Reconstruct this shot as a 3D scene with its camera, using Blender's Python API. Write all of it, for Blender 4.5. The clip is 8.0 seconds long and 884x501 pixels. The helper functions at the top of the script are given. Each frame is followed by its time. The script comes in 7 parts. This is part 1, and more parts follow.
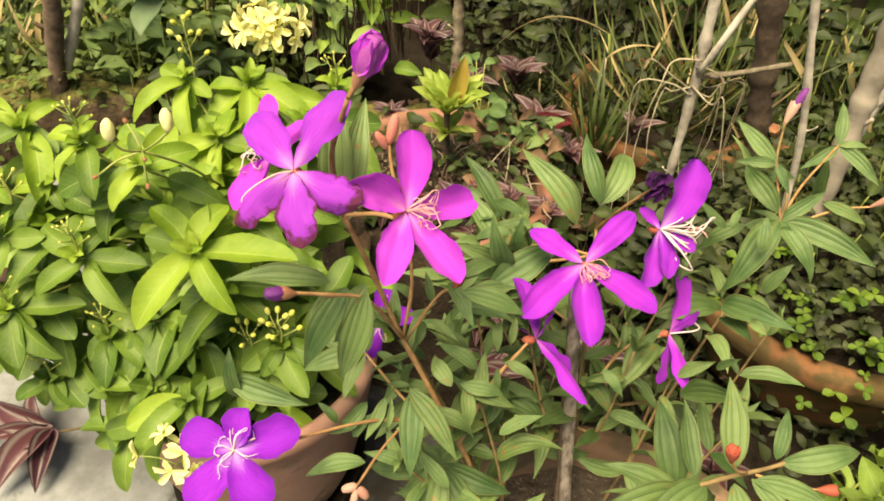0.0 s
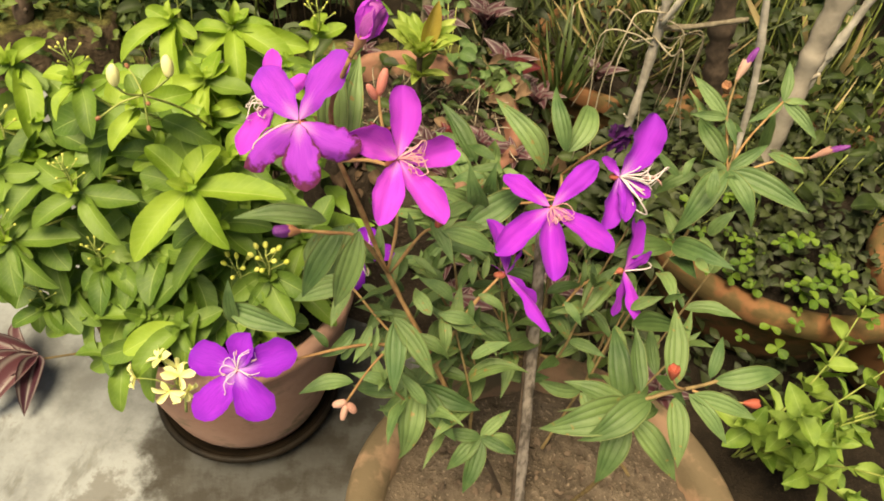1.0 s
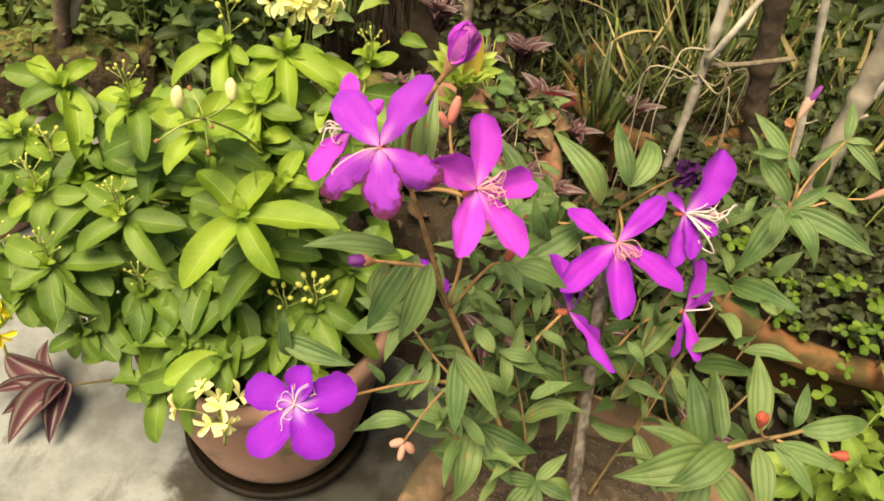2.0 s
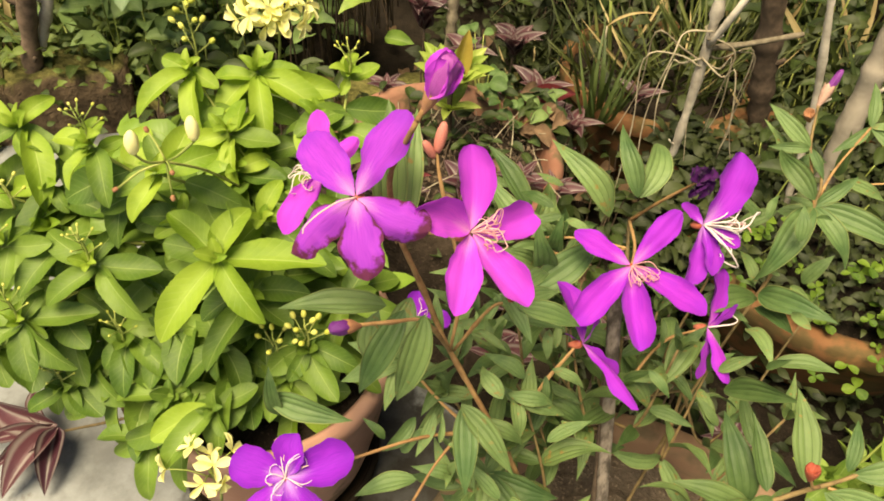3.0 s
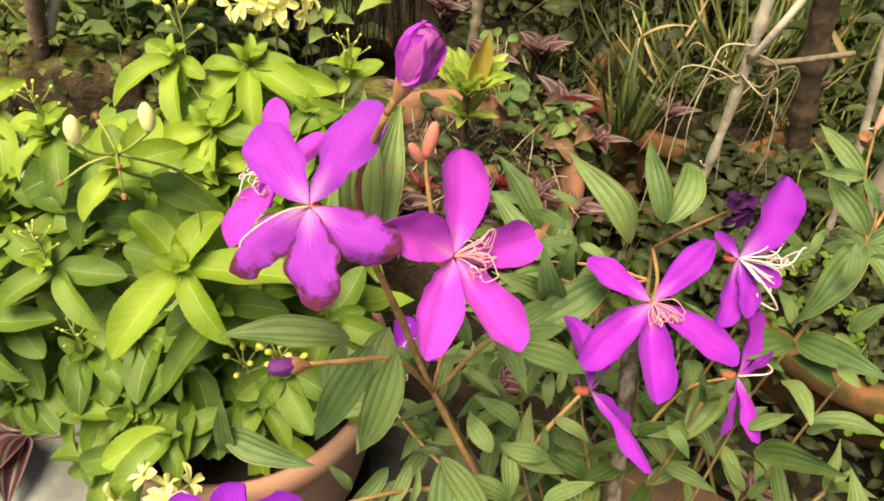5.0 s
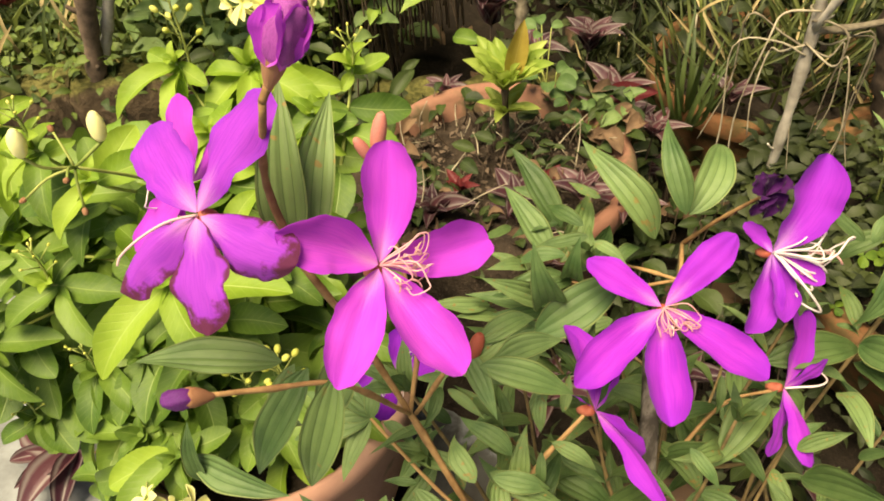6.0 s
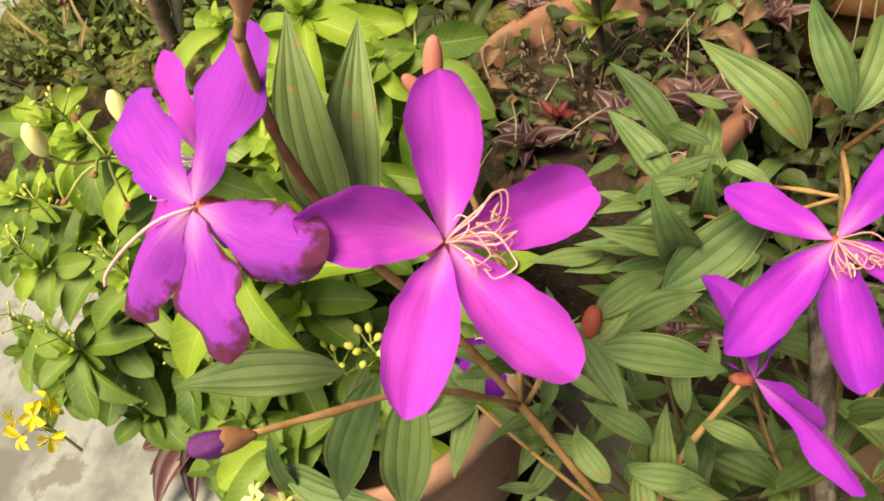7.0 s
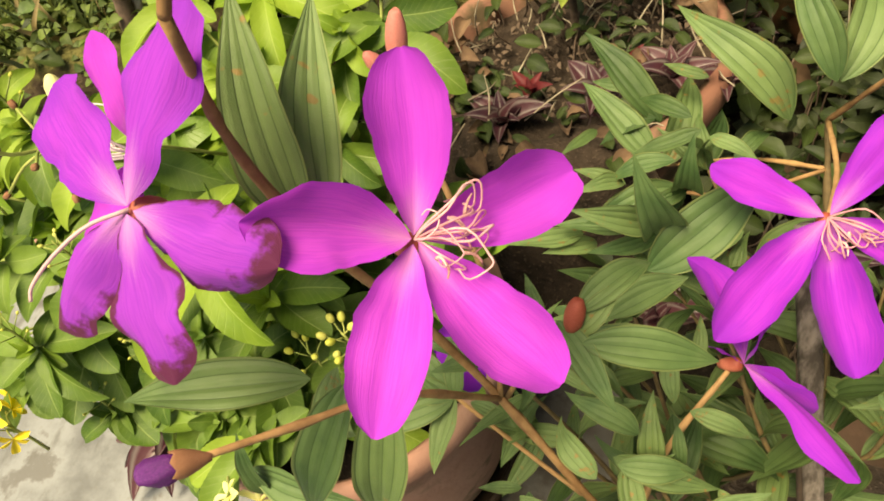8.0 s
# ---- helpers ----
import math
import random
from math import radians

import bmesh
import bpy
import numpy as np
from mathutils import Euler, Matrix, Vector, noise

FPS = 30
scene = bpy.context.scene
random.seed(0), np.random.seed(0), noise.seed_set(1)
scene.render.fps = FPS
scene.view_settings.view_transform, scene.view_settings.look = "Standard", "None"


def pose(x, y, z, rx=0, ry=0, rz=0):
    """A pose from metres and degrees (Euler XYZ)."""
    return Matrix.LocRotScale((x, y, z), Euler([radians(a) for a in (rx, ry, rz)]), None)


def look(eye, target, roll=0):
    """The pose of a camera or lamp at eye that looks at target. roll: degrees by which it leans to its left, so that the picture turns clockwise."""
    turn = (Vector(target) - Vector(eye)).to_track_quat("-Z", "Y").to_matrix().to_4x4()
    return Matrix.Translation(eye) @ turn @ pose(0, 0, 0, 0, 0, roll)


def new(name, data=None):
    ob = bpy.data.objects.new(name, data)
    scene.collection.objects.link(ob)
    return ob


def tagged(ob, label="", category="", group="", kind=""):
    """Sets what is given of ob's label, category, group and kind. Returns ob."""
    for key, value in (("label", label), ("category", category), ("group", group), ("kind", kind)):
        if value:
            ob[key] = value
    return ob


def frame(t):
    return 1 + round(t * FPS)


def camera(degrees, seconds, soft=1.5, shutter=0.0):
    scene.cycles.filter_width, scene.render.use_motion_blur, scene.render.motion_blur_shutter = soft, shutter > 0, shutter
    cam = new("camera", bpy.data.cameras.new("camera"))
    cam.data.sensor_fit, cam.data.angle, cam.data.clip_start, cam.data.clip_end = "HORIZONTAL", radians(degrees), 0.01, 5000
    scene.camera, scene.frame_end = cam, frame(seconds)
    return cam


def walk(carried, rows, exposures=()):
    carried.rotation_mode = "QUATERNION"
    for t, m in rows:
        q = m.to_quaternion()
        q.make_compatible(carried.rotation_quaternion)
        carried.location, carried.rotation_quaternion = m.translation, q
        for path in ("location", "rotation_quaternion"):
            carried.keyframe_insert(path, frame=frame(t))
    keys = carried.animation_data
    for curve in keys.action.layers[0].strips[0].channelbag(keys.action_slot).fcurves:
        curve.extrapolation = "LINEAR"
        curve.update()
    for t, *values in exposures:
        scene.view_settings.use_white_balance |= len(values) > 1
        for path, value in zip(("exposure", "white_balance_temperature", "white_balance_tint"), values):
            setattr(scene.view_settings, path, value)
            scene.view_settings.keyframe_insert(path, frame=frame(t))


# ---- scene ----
cam = camera(62.0, 8.0, 1.8)
PATH = [
    (0, (0.035, 0.001, 0.793), (-0.144, 1.425, -0.6), 2.8),
    (0.5, (0.047, -0.036, 0.84), (-0.263, 1.36, -0.558), 0.2),
    (1, (0.024, -0.032, 0.828), (-0.022, 1.286, -0.676), 7.4),
    (1.5, (-0.005, -0.053, 0.816), (-0.116, 1.26, -0.688), 7.3),
    (2, (-0.013, -0.026, 0.812), (-0.095, 1.355, -0.633), 7.8),
    (2.2, (0.0, -0.018, 0.808), (-0.103, 1.365, -0.634), 5.7),
    (3.3, (-0.017, 0.066, 0.79), (-0.12, 1.408, -0.69), 2.9),
    (3.5, (-0.01, 0.088, 0.781), (-0.153, 1.47, -0.658), 2.4),
    (4, (-0.022, 0.093, 0.781), (-0.174, 1.498, -0.634), 2.7),
    (4.5, (0.007, 0.053, 0.758), (-0.177, 1.47, -0.642), 1.7),
    (4.7, (-0.001, 0.071, 0.765), (-0.135, 1.427, -0.698), 4.2),
    (5.8, (0.026, 0.089, 0.725), (-0.292, 1.494, -0.663), -0.4),
    (6, (0.049, 0.119, 0.73), (-0.348, 1.437, -0.72), -4.9),
    (6.5, (0.042, 0.135, 0.694), (-0.553, 1.35, -0.779), -14.9),
    (7, (0.041, 0.167, 0.687), (-0.631, 1.293, -0.823), -22.2),
    (7.5, (0.038, 0.187, 0.679), (-0.612, 1.252, -0.884), -24.3),
    (8, (0.037, 0.181, 0.677), (-0.574, 1.262, -0.891), -22.8),
]
EXPOSURES = [(0.0, 1.64, 10000, 7), (0.5, 1.55, 10000, 7), (1.0, 1.48, 10000, 7), (1.5, 1.48, 10000, 7), (2.0, 1.48, 10000, 7), (3.5, 1.55, 10000, 7), (6.0, 1.58, 10000, 7), (7.0, 1.47, 10000, 7), (8.0, 1.46, 10000, 7)]
walk(cam, [(t, look(eye, target, roll)) for t, eye, target, roll in PATH], EXPOSURES)

# ---- light ----
world = bpy.data.worlds.new("sky")
scene.world = world
world.use_nodes = True
wn = world.node_tree
sky = wn.nodes.new("ShaderNodeTexSky")
sky.sky_type = "NISHITA"
sky.sun_disc = False
sky.sun_elevation = radians(70)
sky.sun_rotation = radians(200)
wn.nodes["Background"].inputs["Strength"].default_value = 0.046
wn.links.new(sky.outputs[0], wn.nodes["Background"].inputs["Color"])
sun_data = bpy.data.lights.new("sun", "SUN")
sun_data.energy = 3.15
sun_data.angle = radians(36)
sun_data.color = (1.0, 0.95, 0.86)
sun = new("sun", sun_data)
sun.matrix_world = look((-0.65, -0.65, 3.65), (0, 0.4, 0.2))

rng = random.Random(7)


# ---- materials ----
class Net:
    """Short hand for one node material."""

    def __init__(self, name):
        self.mat = bpy.data.materials.new(name)
        self.mat.use_nodes = True
        self.t = self.mat.node_tree
        self.p = self.t.nodes["Principled BSDF"]
        self.out = self.t.nodes["Material Output"]

    def node(self, kind, **inputs):
        n = self.t.nodes.new(kind)
        for k, v in inputs.items():
            self.put(n.inputs[k.replace("_", " ")], v)
        return n

    def put(self, socket, v):
        if isinstance(v, bpy.types.NodeSocket):
            self.t.links.new(v, socket)
        else:
            socket.default_value = v

    def math(self, op, a, b=0.0, clamp=False):
        n = self.t.nodes.new("ShaderNodeMath")
        n.operation = op
        n.use_clamp = clamp
        self.put(n.inputs[0], a)
        self.put(n.inputs[1], b)
        return n.outputs[0]

    def step(self, x, a, b):
        n = self.t.nodes.new("ShaderNodeMapRange")
        n.interpolation_type = "SMOOTHSTEP"
        for i, v in enumerate((x, a, b)):
            self.put(n.inputs[i], v)
        return n.outputs[0]

    def mix(self, f, a, b, mode="MIX"):
        n = self.t.nodes.new("ShaderNodeMix")
        n.data_type = "RGBA"
        n.blend_type = mode
        self.put(n.inputs[0], f)
        self.put(n.inputs[6], a if isinstance(a, bpy.types.NodeSocket) else (*a, 1))
        self.put(n.inputs[7], b if isinstance(b, bpy.types.NodeSocket) else (*b, 1))
        return n.outputs[2]

    def noise(self, scale, detail=4.0, rough=0.55, coord="Object", stretch=None):
        c = self.node("ShaderNodeTexCoord").outputs[coord]
        if stretch:
            m = self.node("ShaderNodeMapping", Vector=c)
            m.inputs["Scale"].default_value = stretch
            c = m.outputs[0]
        n = self.node("ShaderNodeTexNoise", Vector=c, Scale=scale, Detail=detail, Roughness=rough)
        return n.outputs["Fac"]

    def uv(self):
        u = self.node("ShaderNodeUVMap")
        u.uv_map = "uv"
        s = self.node("ShaderNodeSeparateXYZ", Vector=u.outputs[0])
        return s.outputs[0], s.outputs[1]

    def random(self):
        return self.node("ShaderNodeObjectInfo").outputs["Random"]

    def bump(self, height, strength=0.3, distance=0.002):
        n = self.node("ShaderNodeBump", Height=height, Strength=strength, Distance=distance)
        self.put(self.p.inputs["Normal"], n.outputs[0])
        return n.outputs[0]

    def finish(self, colour, rough=0.6, metal=0.0, spec=0.5):
        self.put(self.p.inputs["Base Color"], colour if isinstance(colour, bpy.types.NodeSocket) else (*colour, 1))
        self.put(self.p.inputs["Roughness"], rough)
        self.put(self.p.inputs["Metallic"], metal)
        self.put(self.p.inputs["Specular IOR Level"], spec)
        return self

    def thin(self, colour, amount, normal=None):
        """Light that comes through a thin blade."""
        tr = self.node("ShaderNodeBsdfTranslucent", Color=colour)
        if normal:
            self.put(tr.inputs["Normal"], normal)
        m = self.node("ShaderNodeMixShader", Fac=amount)
        self.t.links.new(self.p.outputs[0], m.inputs[1])
        self.t.links.new(tr.outputs[0], m.inputs[2])
        self.t.links.new(m.outputs[0], self.out.inputs["Surface"])


def leaf_material(name, dark, light, vein, veins=1, vein_width=0.06, thin=0.3, rough=0.45, edge=None, vein_mix=0.6, island=False):
    """veins: how many lengthwise veins on each side of the middle one."""
    k = Net(name)
    u, v = k.uv()
    across = k.math("ABSOLUTE", k.math("SUBTRACT", k.math("MULTIPLY", u, 2.0), 1.0))
    blot = k.noise(3, 4)
    fine = k.noise(150, 4)
    chance = k.node("ShaderNodeNewGeometry").outputs["Random Per Island"] if island else k.random()
    tone = k.math("ADD", k.math("MULTIPLY", chance, 0.9), k.math("MULTIPLY", k.math("SUBTRACT", blot, 0.45), 1.5), clamp=True)
    col = k.mix(tone, dark, light)
    if veins:
        gap = 1.0 / (veins + 0.25)
        saw = k.math("ABSOLUTE", k.math("SUBTRACT", k.math("FRACT", k.math("ADD", k.math("DIVIDE", across, gap), 0.5)), 0.5))
    else:
        saw = across
    line = k.math("SUBTRACT", 1.0, k.step(saw, 0.0, vein_width))
    col = k.mix(k.math("MULTIPLY", line, vein_mix), col, vein)
    # side veins that run forward from the middle
    slant = k.math("ADD", k.math("MULTIPLY", v, 11.0), k.math("MULTIPLY", across, -2.2))
    side = k.math("ABSOLUTE", k.math("SUBTRACT", k.math("FRACT", slant), 0.5))
    side = k.math("SUBTRACT", 1.0, k.step(side, 0.0, 0.09))
    if veins == 0:
        col = k.mix(k.math("MULTIPLY", side, 0.17), col, vein)
    if edge:
        rim = k.step(across, 0.9, 1.0)
        col = k.mix(k.math("MULTIPLY", rim, 0.8), col, edge)
        spot = k.math("MULTIPLY", k.step(k.noise(9, 2), 0.64, 0.70), k.step(k.random(), 0.6, 0.75))
        col = k.mix(k.math("MULTIPLY", spot, 0.7), col, (0.30, 0.16, 0.05))
    k.finish(col, rough, spec=0.4)
    h = k.math("SUBTRACT", k.math("MULTIPLY", fine, 0.6), k.math("MULTIPLY", line, 0.9))
    if veins == 0:
        h = k.math("SUBTRACT", h, k.math("MULTIPLY", side, 0.45))
    nrm = k.bump(h, 0.35, 0.0012)
    k.thin(k.mix(0.35, col, light), thin, nrm)
    return k.mat


def petal_material(name, body, edge, throat, thin=0.3, tip=None):
    """A petal with fine lengthwise streaks, a paler heart and a deeper, uneven margin."""
    k = Net(name)
    u, v = k.uv()
    across = k.math("ABSOLUTE", k.math("SUBTRACT", k.math("MULTIPLY", u, 2.0), 1.0))
    blot = k.noise(4, 4)
    fine = k.noise(5, 3, coord="UV", stretch=(30.0, 0.8, 1.0))
    streak = k.noise(5, 2, coord="UV", stretch=(9.0, 0.7, 1.0))
    rim = k.step(k.math("ADD", k.math("MAXIMUM", across, v), k.math("MULTIPLY", k.math("SUBTRACT", blot, 0.5), 0.5)), 0.62, 1.05)
    col = k.mix(k.math("MULTIPLY", rim, 0.75), body, edge)
    col = k.mix(k.math("MULTIPLY", k.step(streak, 0.40, 0.66), 0.6), col, edge)
    col = k.mix(k.math("MULTIPLY", k.step(fine, 0.52, 0.75), 0.35), col, tuple(c * 0.6 for c in edge))
    col = k.mix(k.math("MULTIPLY", k.random(), 0.5), col, edge)
    pale = k.math("SUBTRACT", 1.0, k.step(k.math("ADD", v, k.math("ADD", k.math("MULTIPLY", across, 0.22), k.math("MULTIPLY", k.math("SUBTRACT", fine, 0.5), 0.5))), 0.0, 0.42))
    col = k.mix(k.math("MULTIPLY", pale, 0.6), col, throat)
    if tip:
        worn = k.step(k.math("ADD", k.math("MULTIPLY", k.math("MAXIMUM", v, k.math("MULTIPLY", across, 0.93)), 1.0), k.math("MULTIPLY", k.math("SUBTRACT", k.noise(7, 4), 0.5), 0.7)), 0.74, 0.90)
        col = k.mix(k.math("MULTIPLY", worn, 0.9), col, tip)
    k.finish(col, 0.7, spec=0.15)
    k.put(k.p.inputs["Sheen Weight"], 0.05)
    h = k.math("ADD", k.math("MULTIPLY", fine, 0.3), k.math("ADD", streak, k.math("MULTIPLY", blot, 0.7)))
    nrm = k.bump(h, 0.19, 0.0010)
    k.thin(col, thin, nrm)
    return k.mat


def plain_material(name, dark, light, scale=60, rough=0.6, bump=0.3, thin=0.0, dist=0.001, spec=0.4):
    k = Net(name)
    n = k.math("ADD", k.math("MULTIPLY", k.noise(scale, 5), 0.65), k.math("MULTIPLY", k.noise(scale * 0.17, 3), 0.35))
    col = k.mix(k.step(k.math("ADD", n, k.math("MULTIPLY", k.math("SUBTRACT", k.random(), 0.5), 0.25)), 0.3, 0.7), dark, light)
    k.finish(col, rough, spec=spec)
    nrm = k.bump(n, bump, dist)
    if thin:
        k.thin(col, thin, nrm)
    return k.mat


def clay_material(name, body, pale, moss, moss_amount):
    """Fired clay with lime bloom, damp and moss."""
    k = Net(name)
    broad, mid, fine = k.noise(7, 4), k.noise(28, 5), k.noise(260, 3)
    col = k.mix(k.step(broad, 0.35, 0.68), body, pale)
    col = k.mix(k.math("MULTIPLY", k.step(mid, 0.5, 0.72), 0.5), col, tuple(c * 0.55 for c in body))
    col = k.mix(k.math("MULTIPLY", k.step(k.math("ADD", mid, k.math("MULTIPLY", broad, 0.6)), 0.85 - moss_amount, 1.05 - moss_amount), 0.85), col, moss)
    k.finish(col, 0.85, spec=0.25)
    k.bump(k.math("ADD", k.math("MULTIPLY", fine, 0.4), mid), 0.45, 0.0025)
    return k.mat


M = {}
M["tib_leaf"] = leaf_material("velvet_leaf", (0.060, 0.128, 0.044), (0.182, 0.282, 0.106), (0.03, 0.075, 0.022), 2, 0.09, 0.22, 0.5, edge=(0.25, 0.29, 0.11), vein_mix=0.55)
# same ribbed leaf with the shade under the flowers in its colour
M["tib_shaded"] = leaf_material("shaded_velvet_leaf", (0.036, 0.082, 0.025), (0.135, 0.214, 0.074), (0.02, 0.05, 0.015), 2, 0.09, 0.2, 0.5, edge=(0.16, 0.19, 0.07), vein_mix=0.5)
M["yel_leaf"] = leaf_material("light_yel_leaf", (0.14, 0.26, 0.026), (0.29, 0.42, 0.060), (0.40, 0.52, 0.15), 0, 0.065, 0.30, 0.52)
# darker copy of the leaf above: the shrub's lower shade put into colour
M["yel_shaded"] = leaf_material("shaded_yel_leaf", (0.055, 0.122, 0.020), (0.150, 0.250, 0.042), (0.30, 0.40, 0.13), 0, 0.065, 0.24, 0.46)
M["fill_leaf"] = leaf_material("inner_leaf", (0.08, 0.17, 0.026), (0.21, 0.34, 0.055), (0.24, 0.35, 0.1), 0, 0.045, 0.2, 0.45, island=True)
M["mid_leaf"] = leaf_material("soft_leaf", (0.07, 0.135, 0.045), (0.20, 0.30, 0.11), (0.26, 0.36, 0.17), 0, 0.05, 0.28, 0.5)
M["grass_mass"] = leaf_material("fine_grass", (0.05, 0.085, 0.018), (0.22, 0.27, 0.08), (0.2, 0.25, 0.1), 0, 0.1, 0.25, 0.6, island=True)
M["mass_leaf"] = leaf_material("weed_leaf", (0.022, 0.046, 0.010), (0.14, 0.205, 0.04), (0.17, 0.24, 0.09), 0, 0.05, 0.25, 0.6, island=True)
# weed leaf taken near black: the bed's deep shade sits in its colour
M["mass_shaded"] = leaf_material("shaded_weed_leaf", (0.009, 0.017, 0.005), (0.046, 0.062, 0.018), (0.08, 0.12, 0.05), 0, 0.05, 0.2, 0.6, island=True)
M["litter"] = leaf_material("leaf_crumb", (0.035, 0.025, 0.018), (0.15, 0.105, 0.075), (0.12, 0.09, 0.06), 0, 0.1, 0.05, 0.9, island=True)
# leaf colour lowered in place of the shade over the bed
M["shade_leaf"] = leaf_material("shaded_leaf", (0.012, 0.026, 0.006), (0.050, 0.078, 0.020), (0.09, 0.15, 0.05), 0, 0.05, 0.22, 0.5)
M["croton_leaf"] = leaf_material("yellow_green_leaf", (0.22, 0.34, 0.06), (0.42, 0.52, 0.13), (0.5, 0.55, 0.2), 0, 0.06, 0.35, 0.45)
M["bright_leaf"] = leaf_material("bright_leaf", (0.10, 0.20, 0.030), (0.27, 0.39, 0.085), (0.36, 0.48, 0.17), 0, 0.06, 0.33, 0.5)
M["clover_leaf"] = leaf_material("clover_leaf", (0.05, 0.125, 0.015), (0.16, 0.265, 0.035), (0.2, 0.3, 0.08), 0, 0.05, 0.35, 0.5)
M["grey_leaf"] = leaf_material("grey_leaf", (0.07, 0.13, 0.07), (0.14, 0.21, 0.12), (0.2, 0.27, 0.17), 0, 0.05, 0.2, 0.4)
M["stripe_leaf"] = leaf_material("striped_leaf", (0.04, 0.012, 0.022), (0.10, 0.035, 0.045), (0.24, 0.215, 0.20), 1, 0.24, 0.15, 0.4, vein_mix=0.7)
M["maroon_leaf"] = leaf_material("maroon_leaf", (0.06, 0.008, 0.012), (0.17, 0.025, 0.03), (0.2, 0.05, 0.05), 0, 0.06, 0.2, 0.4)
M["grass"] = leaf_material("grass_blade", (0.025, 0.045, 0.012), (0.095, 0.13, 0.035), (0.12, 0.16, 0.06), 0, 0.1, 0.22, 0.55)
M["olive_grass"] = leaf_material("olive_grass_blade", (0.035, 0.055, 0.014), (0.12, 0.145, 0.042), (0.2, 0.22, 0.09), 0, 0.1, 0.22, 0.55)
M["fresh_grass"] = leaf_material("fresh_grass_blade", (0.030, 0.055, 0.014), (0.10, 0.145, 0.045), (0.13, 0.18, 0.07), 0, 0.1, 0.25, 0.5)
M["round_leaf"] = leaf_material("round_weed_leaf", (0.055, 0.115, 0.035), (0.12, 0.21, 0.07), (0.16, 0.26, 0.11), 0, 0.05, 0.25, 0.5)
M["dry_blade"] = leaf_material("dry_blade", (0.30, 0.22, 0.10), (0.55, 0.45, 0.24), (0.5, 0.4, 0.25), 0, 0.1, 0.2, 0.65)
M["dead_leaf"] = leaf_material("dead_leaf", (0.07, 0.042, 0.026), (0.20, 0.125, 0.075), (0.14, 0.09, 0.055), 0, 0.1, 0.08, 0.85)
M["yellowing"] = leaf_material("yellowing_leaf", (0.28, 0.20, 0.04), (0.48, 0.38, 0.09), (0.5, 0.42, 0.15), 0, 0.06, 0.3, 0.5)
M["petal"] = petal_material("magenta_petal", (0.67, 0.082, 0.72), (0.48, 0.047, 0.64), (0.84, 0.40, 0.68), 0.34)
M["petal_deep"] = petal_material("deep_magenta_petal", (0.45, 0.035, 0.58), (0.28, 0.020, 0.52), (0.78, 0.34, 0.60), 0.28)
M["petal_worn"] = petal_material("worn_petal", (0.46, 0.062, 0.60), (0.28, 0.034, 0.50), (0.80, 0.42, 0.64), 0.30, tip=(0.10, 0.02, 0.02))
M["petal_fading"] = petal_material("fading_petal", (0.44, 0.050, 0.60), (0.26, 0.030, 0.50), (0.78, 0.42, 0.68), 0.30)
M["petal_violet"] = petal_material("violet_petal", (0.36, 0.024, 0.62), (0.20, 0.013, 0.44), (0.74, 0.50, 0.80), 0.3)
M["petal_mauve"] = petal_material("mauve_petal", (0.42, 0.035, 0.60), (0.28, 0.022, 0.50), (0.74, 0.46, 0.78), 0.3)
M["petal_dark"] = petal_material("shrivelled_petal", (0.075, 0.008, 0.11), (0.03, 0.004, 0.05), (0.10, 0.02, 0.13), 0.15)
M["petal_yellow"] = petal_material("yellow_petal", (0.88, 0.85, 0.27), (0.92, 0.90, 0.52), (0.84, 0.70, 0.09), 0.3)
M["petal_gold"] = petal_material("golden_petal", (0.86, 0.66, 0.05), (0.88, 0.72, 0.10), (0.80, 0.55, 0.03), 0.3)
M["bud_lime"] = plain_material("bud_lime", (0.46, 0.50, 0.08), (0.72, 0.72, 0.22), 90, 0.5, 0.2, 0.2)
M["bud_purple"] = plain_material("bud_purple", (0.09, 0.010, 0.14), (0.30, 0.06, 0.37), 90, 0.5, 0.4, 0.15)
M["bud_magenta"] = plain_material("bud_magenta", (0.16, 0.016, 0.18), (0.44, 0.09, 0.44), 90, 0.5, 0.4, 0.15)
M["bud_dark"] = plain_material("bud_dark", (0.03, 0.004, 0.045), (0.12, 0.015, 0.16), 90, 0.55, 0.4)
M["bud_yellow"] = plain_material("bud_yellow", (0.74, 0.71, 0.22), (0.90, 0.89, 0.52), 90, 0.5, 0.2, 0.25)
M["bud_red"] = plain_material("bud_red", (0.30, 0.05, 0.03), (0.58, 0.18, 0.12), 120, 0.55, 0.3, 0.15)
M["bud_rose"] = plain_material("bud_rose", (0.44, 0.10, 0.085), (0.66, 0.27, 0.23), 120, 0.55, 0.3, 0.15)
M["bud_pink"] = plain_material("bud_pink", (0.29, 0.13, 0.10), (0.52, 0.33, 0.27), 150, 0.7, 0.4)
M["bud_brown"] = plain_material("bud_brown", (0.22, 0.09, 0.045), (0.42, 0.22, 0.12), 150, 0.7, 0.5)
M["stamen"] = plain_material("stamen", (0.72, 0.30, 0.36), (0.88, 0.56, 0.58), 200, 0.5, 0.1, 0.2)
M["stamen_white"] = plain_material("stamen_white", (0.70, 0.58, 0.62), (0.86, 0.78, 0.76), 200, 0.5, 0.1, 0.2)
M["style"] = plain_material("style", (0.66, 0.42, 0.46), (0.84, 0.66, 0.64), 200, 0.5, 0.1, 0.2)
M["anther"] = plain_material("anther", (0.42, 0.16, 0.16), (0.80, 0.55, 0.50), 200, 0.6, 0.2)
